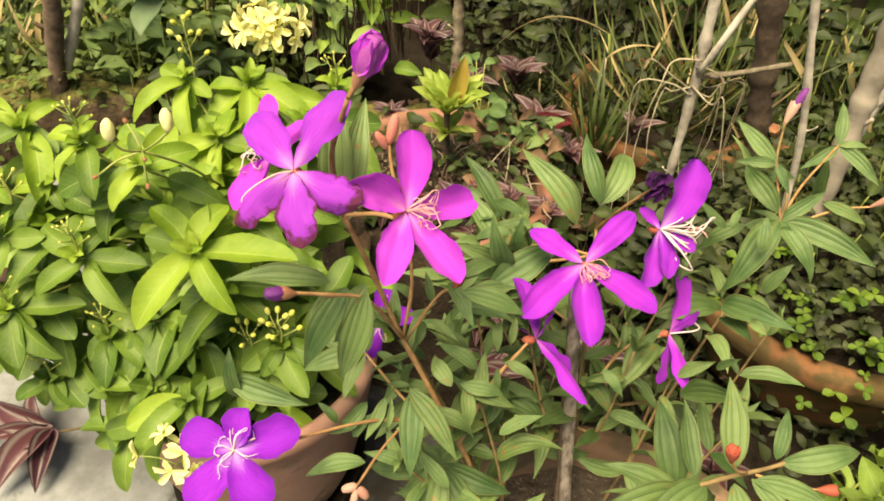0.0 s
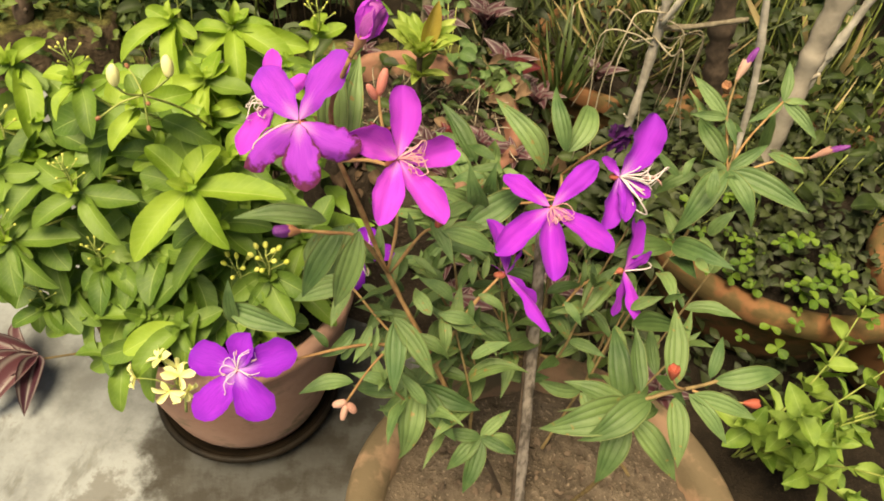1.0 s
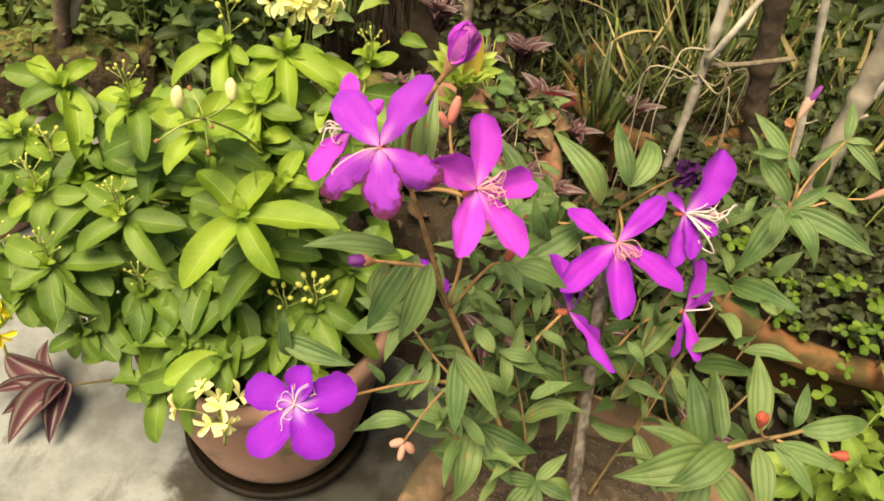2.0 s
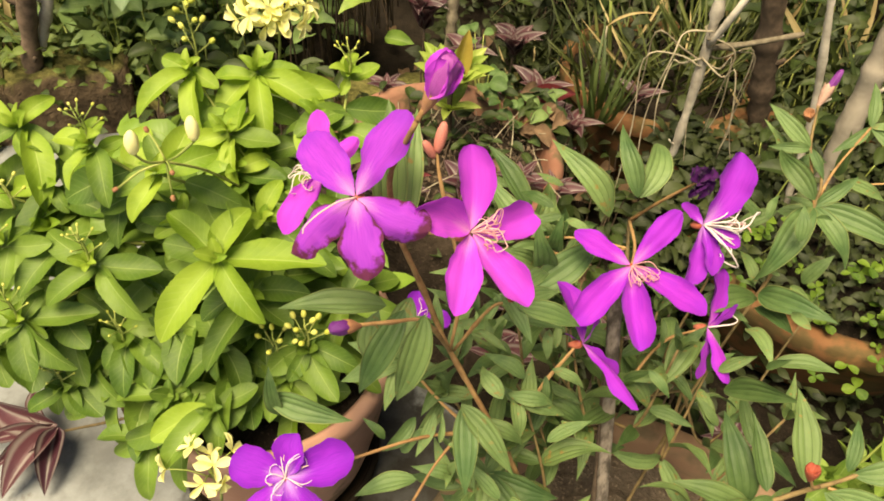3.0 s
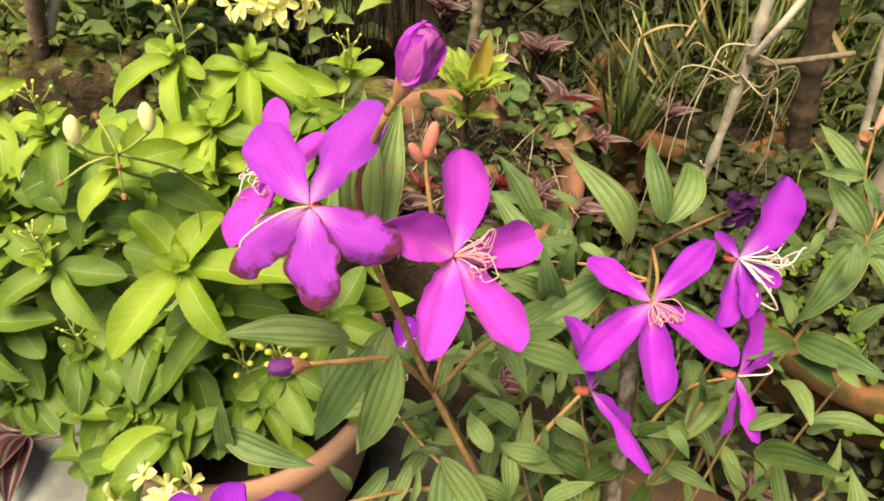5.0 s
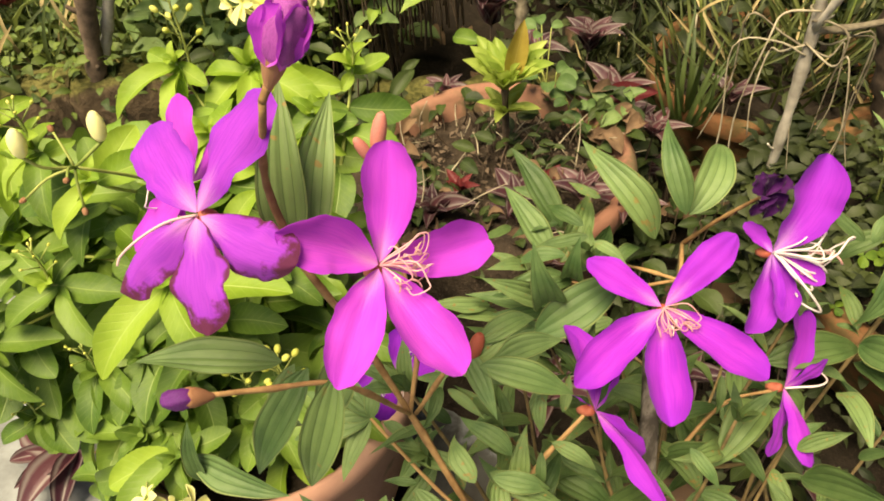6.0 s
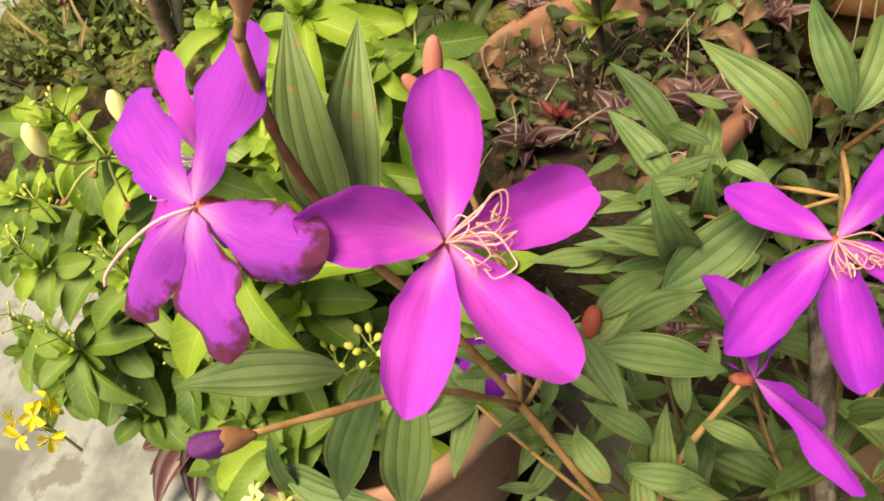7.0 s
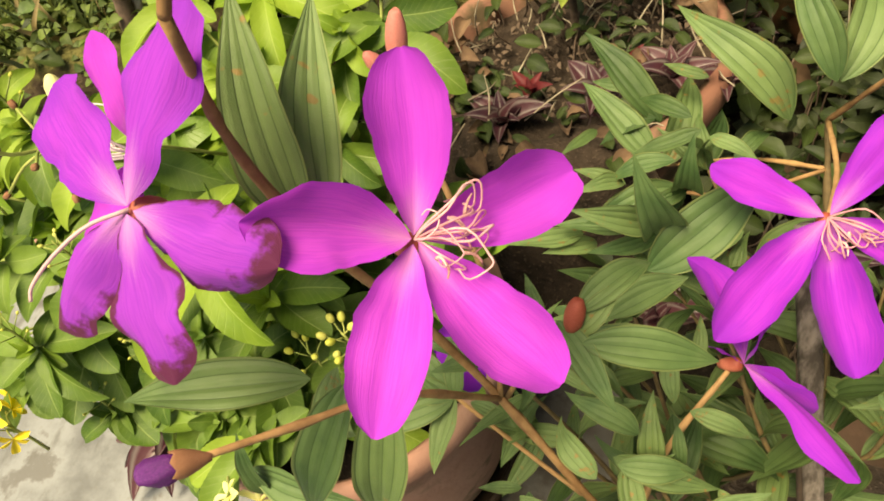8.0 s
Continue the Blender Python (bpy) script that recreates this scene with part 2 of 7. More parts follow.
M["tib_stem"] = plain_material("russet_stem", (0.21, 0.112, 0.048), (0.44, 0.265, 0.122), 140, 0.8, 0.9)
M["low_stem"] = plain_material("olive_stem", (0.085, 0.062, 0.028), (0.24, 0.165, 0.075), 140, 0.8, 0.5)
M["green_stem"] = plain_material("green_stem", (0.16, 0.22, 0.05), (0.36, 0.40, 0.12), 120, 0.6, 0.3)
M["dark_stem"] = plain_material("dark_stem", (0.05, 0.035, 0.025), (0.16, 0.11, 0.08), 90, 0.85, 0.6)
M["pale_bark"] = plain_material("pale_bark", (0.24, 0.215, 0.18), (0.66, 0.61, 0.53), 45, 0.9, 0.9, dist=0.003)
M["root"] = plain_material("dry_root", (0.14, 0.115, 0.08), (0.40, 0.35, 0.26), 90, 0.85, 0.4)
M["trunk_bark"] = plain_material("trunk_bark", (0.11, 0.095, 0.075), (0.42, 0.37, 0.31), 30, 0.92, 1.0, dist=0.004)
M["clay"] = clay_material("terracotta", (0.31, 0.165, 0.125), (0.47, 0.29, 0.23), (0.19, 0.15, 0.095), -0.03)
M["clay_worn"] = clay_material("terracotta_worn", (0.17, 0.100, 0.064), (0.30, 0.195, 0.13), (0.095, 0.075, 0.045), 0.14)
M["clay_dirty"] = clay_material("terracotta_dirty", (0.20, 0.09, 0.062), (0.33, 0.175, 0.125), (0.09, 0.075, 0.04), 0.08)
M["clay_old"] = clay_material("terracotta_old", (0.15, 0.066, 0.030), (0.24, 0.115, 0.055), (0.07, 0.055, 0.022), 0.16)
M["saucer"] = plain_material("dark_plastic", (0.005, 0.004, 0.003), (0.016, 0.011, 0.007), 50, 0.6, 0.35, spec=0.15)


def soil_material(name, dark, light):
    k = Net(name)
    a, b, c = k.noise(9, 4), k.noise(55, 6, 0.65), k.noise(300, 3)
    col = k.mix(k.step(k.math("ADD", k.math("MULTIPLY", a, 0.5), k.math("MULTIPLY", b, 0.6)), 0.35, 0.8), dark, light)
    col = k.mix(k.math("MULTIPLY", k.step(c, 0.58, 0.68), 0.55), col, tuple(min(1, v * 1.8) for v in light))
    k.finish(col, 0.95, spec=0.2)
    k.bump(k.math("ADD", b, k.math("MULTIPLY", c, 0.5)), 0.9, 0.006)
    return k.mat


M["soil"] = soil_material("potting_soil", (0.045, 0.034, 0.026), (0.165, 0.128, 0.096))
M["soil_litter"] = soil_material("littered_soil", (0.015, 0.011, 0.008), (0.068, 0.049, 0.036))
# dark soil taken near black, with the shade beneath the plants put in
M["soil_dark"] = soil_material("garden_soil_shaded", (0.007, 0.005, 0.0035), (0.026, 0.019, 0.013))


def concrete_material():
    k = Net("concrete")
    big, mid, fine = k.noise(3.2, 4, 0.6), k.noise(13, 5, 0.65), k.noise(190, 4)
    col = k.mix(k.step(k.math("ADD", k.math("MULTIPLY", big, 0.5), k.math("MULTIPLY", mid, 0.5)), 0.38, 0.6), (0.115, 0.122, 0.125), (0.240, 0.262, 0.272))
    streak = k.step(k.math("ADD", k.math("MULTIPLY", k.noise(34, 4, 0.6, stretch=(1.0, 0.45, 1.0)), 0.7), k.math("MULTIPLY", big, 0.35)), 0.56, 0.66)
    col = k.mix(k.math("MULTIPLY", streak, 0.55), col, (0.085, 0.085, 0.075))
    damp = k.step(k.math("ADD", k.math("MULTIPLY", mid, 0.75), k.math("MULTIPLY", big, 0.35)), 0.62, 0.68)
    col = k.mix(k.math("MULTIPLY", damp, 0.7), col, (0.085, 0.080, 0.070))
    col = k.mix(k.math("MULTIPLY", k.step(fine, 0.55, 0.75), 0.25), col, (0.14, 0.125, 0.10))
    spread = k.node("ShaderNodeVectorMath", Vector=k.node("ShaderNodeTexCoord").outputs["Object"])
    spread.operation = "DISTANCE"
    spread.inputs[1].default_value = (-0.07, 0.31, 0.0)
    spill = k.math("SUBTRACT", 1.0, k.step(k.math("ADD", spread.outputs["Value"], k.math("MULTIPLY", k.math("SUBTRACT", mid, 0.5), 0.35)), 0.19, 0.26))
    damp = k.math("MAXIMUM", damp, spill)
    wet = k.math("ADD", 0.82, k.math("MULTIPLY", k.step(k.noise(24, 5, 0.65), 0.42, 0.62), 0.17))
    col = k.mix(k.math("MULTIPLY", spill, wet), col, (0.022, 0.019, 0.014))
    rough = k.math("SUBTRACT", 0.9, k.math("MULTIPLY", damp, 0.35))
    k.finish(col, rough, spec=0.35)
    k.bump(k.math("ADD", k.math("MULTIPLY", fine, 0.5), mid), 0.3, 0.0025)
    return k.mat


M["concrete"] = concrete_material()


def wood_material():
    k = Net("weathered_stake")
    grain = k.noise(30, 5, 0.6, stretch=(4.0, 4.0, 0.22))
    fine = k.noise(120, 4, 0.6, stretch=(3.0, 3.0, 0.1))
    col = k.mix(k.step(grain, 0.36, 0.64), (0.06, 0.05, 0.042), (0.25, 0.215, 0.19))
    col = k.mix(k.math("MULTIPLY", k.step(fine, 0.58, 0.7), 0.6), col, (0.05, 0.04, 0.035))
    k.finish(col, 0.9, spec=0.2)
    k.bump(k.math("ADD", grain, fine), 0.6, 0.002)
    return k.mat


M["stake"] = wood_material()
# for the added walls: near black, deep shade put into the colour
M["moss"] = plain_material("shade_dark_wall", (0.016, 0.014, 0.010), (0.065, 0.058, 0.038), 22, 0.95, 0.7, dist=0.006)


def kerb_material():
    """Brown plastered face, moss on the flat top; upward faces are also painted lighter."""
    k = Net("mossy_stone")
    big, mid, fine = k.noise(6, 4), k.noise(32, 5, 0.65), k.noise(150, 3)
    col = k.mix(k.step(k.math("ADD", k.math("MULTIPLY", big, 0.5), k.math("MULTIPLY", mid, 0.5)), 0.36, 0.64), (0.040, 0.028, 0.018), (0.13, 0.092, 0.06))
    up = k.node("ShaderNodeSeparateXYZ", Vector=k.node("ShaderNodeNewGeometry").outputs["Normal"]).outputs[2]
    # moss mask by upward normal, which also puts top light into the colour
    mossy_lit = k.step(k.math("ADD", up, k.math("MULTIPLY", k.math("SUBTRACT", mid, 0.5), 1.2)), 0.45, 0.85)
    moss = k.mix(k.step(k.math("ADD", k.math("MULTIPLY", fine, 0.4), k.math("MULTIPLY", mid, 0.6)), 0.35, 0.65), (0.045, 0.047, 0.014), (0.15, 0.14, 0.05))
    k.finish(k.mix(mossy_lit, col, moss), 0.95, spec=0.2)
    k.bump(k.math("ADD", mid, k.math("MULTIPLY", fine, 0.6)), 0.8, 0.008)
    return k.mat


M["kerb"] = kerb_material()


# ---- building blocks ----
def empty(name, label, category, group="", at=(0, 0, 0)):
    ob = new(name)
    ob.location = at
    return tagged(ob, label, category, group)


def mesh_of(name, bm, mat):
    me = bpy.data.meshes.new(name)
    bm.to_mesh(me)
    bm.free()
    me.polygons.foreach_set("use_smooth", [True] * len(me.polygons))
    me.materials.append(mat)
    return me


def place(name, me, parent, m=None, label="", kind=""):
    ob = new(name, me)
    ob.parent = parent
    if m is not None:
        up = parent
        shift = Vector((0, 0, 0))
        while up is not None:
            shift += up.location
            up = up.parent
        ob.matrix_basis = Matrix.Translation(-shift) @ m
    return tagged(ob, label, kind=kind)


def part(name, bm, mat, parent, label="", kind=""):
    """A mesh in world coordinates as one part of a thing."""
    return place(name, mesh_of(name, bm, mat), parent, Matrix.Identity(4), label, kind)


def turned(bm, profile, at, seg=48, wobble=0.0, seed=0):
    """A ring-shaped body from (radius, height) rows; a radius of 0 closes it."""
    r0 = random.Random(seed)
    ph = [r0.uniform(0, 6.28) for _ in range(3)]
    rings = []
    for r, z in profile:
        if r == 0:
            rings.append([bm.verts.new((at[0], at[1], at[2] + z))])
            continue
        ring = []
        for i in range(seg):
            a = 2 * math.pi * i / seg
            k = 1 + wobble * (math.sin(2 * a + ph[0]) + 0.5 * math.sin(5 * a + ph[1]) + 0.35 * math.sin(9 * a + ph[2] + z * 40))
            ring.append(bm.verts.new((at[0] + r * k * math.cos(a), at[1] + r * k * math.sin(a), at[2] + z)))
        rings.append(ring)
    for a, b in zip(rings, rings[1:]):
        for i in range(seg):
            j = (i + 1) % seg
            if len(a) == 1:
                bm.faces.new((a[0], b[j], b[i]))
            elif len(b) == 1:
                bm.faces.new((a[i], a[j], b[0]))
            else:
                bm.faces.new((a[i], a[j], b[j], b[i]))


def curve_points(keys, n):
    """A smooth line through the keys."""
    keys = [Vector(k) for k in keys]
    if len(keys) == 2:
        return [keys[0].lerp(keys[1], i / n) for i in range(n + 1)]
    ext = [2 * keys[0] - keys[1], *keys, 2 * keys[-1] - keys[-2]]
    out = []
    spans = len(keys) - 1
    for i in range(n + 1):
        s = min(i / n * spans, spans - 1e-6)
        k, t = int(s), s - int(s)
        a, b, c, d = ext[k : k + 4]
        out.append(0.5 * (2 * b + (c - a) * t + (2 * a - 5 * b + 4 * c - d) * t * t + (3 * b - a - 3 * c + d) * t**3))
    return out


def tube(bm, keys, r0, r1, n=10, seg=6, knots=0.0):
    pts = curve_points(keys, n)
    prev = None
    for i, p in enumerate(pts):
        d = (pts[min(i + 1, n)] - pts[max(i - 1, 0)]).normalized()
        side = d.cross(Vector((0.31, 0.17, 0.93))).normalized()
        other = d.cross(side)
        r = r0 + (r1 - r0) * i / n
        if knots:
            r *= 1 + knots * (noise.noise(p * 60) + 0.6 * noise.noise(p * 190)) + (0.22 if i % 6 == 3 and n > 9 else 0.0)
        ring = [bm.verts.new(p + r * (math.cos(2 * math.pi * k / seg) * side + math.sin(2 * math.pi * k / seg) * other)) for k in range(seg)]
        if prev:
            for k in range(seg):
                bm.faces.new((prev[k], prev[(k + 1) % seg], ring[(k + 1) % seg], ring[k]))
        else:
            bm.faces.new(ring[::-1])
        prev = ring
    bm.faces.new(prev)
    return pts


def blade_mesh(name, mat, width, a, b, nl=12, nw=6, arch=0.08, cup=0.1, ripple=0.0, groove=0.0, grooves=2, fold=0.0, notch=0.0, twist=0.0, seed=0, sway=0.0, ragged=0.0, curl=0.0, teeth=0.0):
    """A leaf or petal of length 1 along +y, upper side +z; half width `width` shaped by v^a (1-v)^b."""
    bm = bmesh.new()
    r0 = random.Random(seed)
    ph = r0.uniform(0, 6.28)
    top = (a / (a + b)) ** a * (b / (a + b)) ** b
    uv = bm.loops.layers.uv.new("uv")
    grid = []
    for i in range(nl + 1):
        v = i / nl
        vv = 0.002 + 0.996 * v
        w = width * (vv**a * (1 - vv) ** b) / top
        w *= 1 - (teeth if i % 2 else 0.0)
        row = []
        for j in range(nw + 1):
            u = 2 * j / nw - 1
            x = u * w * (1 + ragged * noise.noise(Vector((v * 9, 3.0 if u > 0 else 0.0, seed * 1.7)))) + sway * math.sin(math.pi * v)
            z = arch * 4 * v * (1 - v) + cup * w * u * u / max(width, 1e-6) + fold * abs(x)
            z += ripple * math.sin(v * 13 + ph + (2 if u > 0 else 0)) * u * u * (w / width)
            z -= curl * v**3
            if groove:
                f = abs(u) * (grooves + 0.25)
                z -= groove * w / width * (math.cos(2 * math.pi * f) * 0.5 + 0.5)
            y = v - (notch * (1 - abs(u)) if i == nl else 0.0)
            tw = twist * v
            row.append((bm.verts.new((x * math.cos(tw) - z * math.sin(tw), y, x * math.sin(tw) + z * math.cos(tw))), ((u + 1) / 2, v)))
        grid.append(row)
    for i in range(nl):
        for j in range(nw):
            q = (grid[i][j], grid[i][j + 1], grid[i + 1][j + 1], grid[i + 1][j])
            face = bm.faces.new([p[0] for p in q])
            for loop, p in zip(face.loops, q):
                loop[uv].uv = p[1]
    return mesh_of(name, bm, mat)


def set_along(base, tip, up=(0, 0, 1), roll=0.0, wide=1.0):
    """The pose that lays a blade of length 1 from base to tip with its upper side towards up."""
    base, tip = Vector(base), Vector(tip)
    y = tip - base
    size = y.length
    y.normalize()
    z = Vector(up) - Vector(up).dot(y) * y
    if z.length < 1e-3:
        z = Vector((0, -1, 0.2)) - Vector((0, -1, 0.2)).dot(y) * y
    z.normalize()
    x = y.cross(z)
    m = Matrix((x, y, z)).transposed().to_4x4()
    return Matrix.Translation(base) @ m @ pose(0, 0, 0, 0, roll, 0) @ Matrix.Diagonal((size * wide, size, size, 1))


def facing(normal):
    n = Vector(normal).normalized()
    x = Vector((0, 0, 1)).cross(n).normalized()
    return x, n.cross(x), n


TIB = [blade_mesh("leaf", M["tib_leaf"], 0.135 + 0.010 * i, 0.70, 1.12, 18, 16, 0.04 + 0.045 * i, 0.04, 0.016, 0.015, 2, 0.16, twist=0.3 * (i - 1.5), seed=i, sway=0.03 * (i - 1.5), curl=0.05 * i) for i in range(4)]
TIB_DARK = [blade_mesh("leaf", M["tib_shaded"], 0.132 + 0.010 * i, 0.70, 1.12, 18, 16, 0.04 + 0.045 * i, 0.04, 0.016, 0.015, 2, 0.16, twist=0.3 * (i - 1.5), seed=5 + i, sway=0.03 * (i - 1.5), curl=0.06 * i) for i in range(4)]
YEL = [blade_mesh("leaf", M["yel_leaf"], 0.205 + 0.015 * i, 0.66, 0.62, 26, 8, 0.17 - 0.05 * i, 0.08, 0.016, 0.0, 2, 0.15 - 0.02 * i, twist=0.16 * (i - 2), seed=10 + i, sway=0.03 * (i - 2), curl=0.08 + 0.07 * (i % 3), teeth=0.03) for i in range(5)]
YEL_DARK = [blade_mesh("leaf", M["yel_shaded"], 0.205 + 0.015 * i, 0.66, 0.62, 26, 8, 0.14 - 0.05 * i, 0.08, 0.016, 0.0, 2, 0.13 - 0.02 * i, twist=0.16 * (i - 2), seed=15 + i, sway=0.03 * (i - 2), curl=0.08 + 0.07 * (i % 3), teeth=0.03) for i in range(5)]
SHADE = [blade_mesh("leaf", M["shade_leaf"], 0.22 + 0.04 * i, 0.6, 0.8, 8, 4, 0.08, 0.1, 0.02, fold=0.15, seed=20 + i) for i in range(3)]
MID = [blade_mesh("leaf", M["mid_leaf"], 0.24 + 0.03 * i, 0.55, 0.85, 10, 4, 0.1, 0.1, 0.04, fold=0.18, seed=25 + i) for i in range(3)]
BRIGHT = [blade_mesh("leaf", M["bright_leaf"], 0.23 + 0.03 * i, 0.6, 0.95, 10, 4, 0.1 - 0.05 * i, 0.1, 0.03, fold=0.2, seed=30 + i) for i in range(3)]
GREY = [blade_mesh("leaf", M["grey_leaf"], 0.3 + 0.04 * i, 0.55, 0.85, 10, 6, 0.05, 0.1, 0.02, fold=0.1, seed=40 + i) for i in range(2)]
STRIPE = [blade_mesh("leaf", M["stripe_leaf"], 0.19 + 0.03 * i, 0.45, 0.95, 10, 6, 0.12, 0.1, 0.01, fold=0.35, seed=50 + i) for i in range(3)]
MAROON = [blade_mesh("leaf", M["maroon_leaf"], 0.2, 0.5, 0.9, 10, 4, 0.08, 0.1, 0.02, fold=0.25, seed=60)]
CROTON = [blade_mesh("leaf", M["croton_leaf"], 0.16 + 0.02 * i, 0.7, 0.8, 10, 4, 0.04, 0.1, 0.02, fold=0.25, seed=70 + i) for i in range(2)]
GRASS = [blade_mesh("blade", M["grass"], 0.022, 0.25, 0.6, 10, 2, 0.06 + 0.12 * i, 0.0, 0.0, fold=0.4, seed=80 + i) for i in range(3)]
FRESH = [blade_mesh("blade", M["fresh_grass"], 0.032, 0.22, 0.7, 12, 2, 0.05 + 0.09 * i, 0.0, 0.0, fold=0.5, seed=88 + i, curl=0.12 * i) for i in range(3)]
ROUND = [blade_mesh("leaf", M["round_leaf"], 0.40 + 0.03 * i, 0.55, 0.42, 10, 6, 0.08, 0.12, 0.02, fold=0.12, seed=45 + i, curl=0.1) for i in range(2)]
OLIVE = [blade_mesh("blade", M["olive_grass"], 0.03, 0.25, 0.6, 10, 2, 0.08 + 0.1 * i, 0.0, 0.0, fold=0.4, seed=85 + i) for i in range(3)]
DRY = [blade_mesh("blade", M["dry_blade"], 0.03, 0.3, 0.6, 12, 2, 0.2, 0.0, 0.0, fold=0.4, seed=90)]
DEAD = [blade_mesh("leaf", M["dead_leaf"], 0.3, 0.6, 0.7, 8, 4, 0.15, 0.3, 0.05, fold=0.1, seed=95 + i) for i in range(2)]
PETAL = [blade_mesh("petal", M["petal"], 0.19 + 0.012 * i, 0.88, 0.55, 20, 12, 0.06 - 0.02 * i, -0.12 + 0.10 * i, 0.032, 0.016, 1, twist=0.22 * (i - 1.5), seed=100 + i, sway=0.03 * (i - 1.5), ragged=0.11, curl=0.04 * (i % 3)) for i in range(5)]
DEEP = [blade_mesh("petal", M["petal_deep"], 0.195 + 0.012 * i, 0.88, 0.52, 20, 12, 0.06 - 0.02 * i, -0.1 + 0.1 * i, 0.03, 0.016, 1, twist=0.22 * (i - 1.5), seed=160 + i, sway=0.03 * (i - 1.5), ragged=0.11, curl=0.04 * (i % 3)) for i in range(4)]
WORN = [blade_mesh("petal", M["petal_worn"], 0.21 + 0.02 * i, 0.85, 0.62, 20, 12, 0.05, -0.18 + 0.12 * i, 0.05, 0.02, 1, twist=0.25 * (i - 1), seed=110 + i, sway=0.04 * (1 - i), ragged=0.22, curl=0.10) for i in range(3)]
VIOLET = [blade_mesh("petal", M["petal_violet"], 0.225 + 0.012 * i, 0.85, 0.5, 18, 12, 0.03, 0.1 * i, 0.028, twist=0.2 * (i - 1), seed=120 + i, sway=0.03 * (i - 1), ragged=0.13, curl=0.05) for i in range(4)]
FADING = [blade_mesh("petal", M["petal_fading"], 0.21 + 0.012 * i, 0.85, 0.5, 20, 12, 0.04, -0.08 + 0.1 * i, 0.045, 0.016, 1, twist=0.2 * (i - 1), seed=180 + i, sway=0.03 * (i - 1), ragged=0.16, curl=0.06) for i in range(3)]
MAUVE = [blade_mesh("petal", M["petal_mauve"], 0.225 + 0.012 * i, 0.85, 0.5, 18, 12, 0.03, 0.1 * i, 0.035, twist=0.2 * (i - 1), seed=170 + i, sway=0.03 * (i - 1), ragged=0.15, curl=0.05) for i in range(4)]
SHRIVEL = [blade_mesh("petal", M["petal_dark"], 0.24, 0.7, 0.5, 12, 8, 0.1, 0.5, 0.12, twist=1.2 * (i - 0.5), seed=135 + i, ragged=0.4, curl=0.3) for i in range(2)]
GOLD = [blade_mesh("petal", M["petal_gold"], 0.27, 0.9, 0.45, 6, 4, 0.05, 0.15, 0.02, seed=131)]
YPETAL = [blade_mesh("petal", M["petal_yellow"], 0.27, 0.9, 0.45, 6, 4, 0.05, 0.15, 0.02, seed=130)]

def leaf_mass(name, label, category, mat, n, spot, size, seed=0, parent=None, wide=1.0, rise=0.0):
    """Countless small leaves in one mesh. spot(r) gives a place."""
    r = random.Random(seed)
    verts, faces, uvs = [], [], []
    outline = ((0.0, 0.02), (0.22, 0.20), (0.5, 0.26), (0.78, 0.15), (1.0, 0.005))
    for _ in range(n):
        p = Vector(spot(r))
        a = r.uniform(0, 6.28)
        g = Vector((math.cos(a), math.sin(a), r.uniform(-0.5, 0.6) + rise))
        m = set_along(p, p + g.normalized() * size * r.uniform(0.55, 1.3), (r.uniform(-0.4, 0.4), -0.4, 1), r.uniform(-35, 35), wide * r.uniform(0.7, 1.3))
        k = len(verts)
        for v, w in outline:
            for u in (-1, 0, 1):
                verts.append(m @ Vector((u * w, v, 0.14 * 4 * v * (1 - v) + 0.3 * w * abs(u) - 0.12 * v**3)))
        for i in range(4):
            for j in range(2):
                q = (i * 3 + j, i * 3 + j + 1, i * 3 + j + 4, i * 3 + j + 3)
                faces.append([k + c for c in q])
                uvs += [((c % 3) / 2, outline[c // 3][0]) for c in q]
    me = bpy.data.meshes.new(name)
    me.from_pydata(verts, [], faces)
    layer = me.uv_layers.new(name="uv")
    layer.data.foreach_set("uv", [c for q in uvs for c in q])
    me.polygons.foreach_set("use_smooth", [True] * len(me.polygons))
    me.materials.append(mat)
    if parent is not None:
        return place(name, me, parent, Matrix.Identity(4), label, "stuff")
    return tagged(new(name, me), label, category, kind="stuff")


STALKS = {}
for key in ("green_stem", "dark_stem"):
    bm = bmesh.new()
    tube(bm, [(0, 0, 0), (0.03, 0.35, 0.02), (-0.02, 0.7, 0.02), (0, 1, 0)], 0.022, 0.014, 6, 5)
    STALKS[key] = mesh_of("stalk", bm, M[key])


# ---- ground and beds ----
def ground_sheet(name, mat, x0, x1, y0, y1, nx, ny, height, label, category, kind="structure"):
    bm = bmesh.new()
    rows = []
    for i in range(ny + 1):
        row = []
        for j in range(nx + 1):
            x, y = x0 + (x1 - x0) * j / nx, y0 + (y1 - y0) * i / ny
            row.append(bm.verts.new((x, y, height(x, y))))
        rows.append(row)
    for i in range(ny):
        for j in range(nx):
            bm.faces.new((rows[i][j], rows[i][j + 1], rows[i + 1][j + 1], rows[i + 1][j]))
    return tagged(new(name, mesh_of(name, bm, mat)), label, category, kind=kind)


def bed_height(x, y):
    far = max(abs(x), abs(y - 0.8)) > 2.4
    return -0.012 if far else -0.028 + 0.014 * noise.noise(Vector((x * 7, y * 7, 0))) + 0.006 * noise.noise(Vector((x * 25, y * 25, 3)))


ground_sheet("ground", M["soil_dark"], -60, 60, -60, 60, 2, 2, lambda x, y: -0.06, "bare garden soil coloured shade-dark, reaching far behind the pots", "ground")
ground_sheet("bed", M["soil_dark"], -2.3, 2.3, -0.4, 3.2, 90, 80, bed_height, "rough dark soil of the planting bed with shade in its colour", "ground")


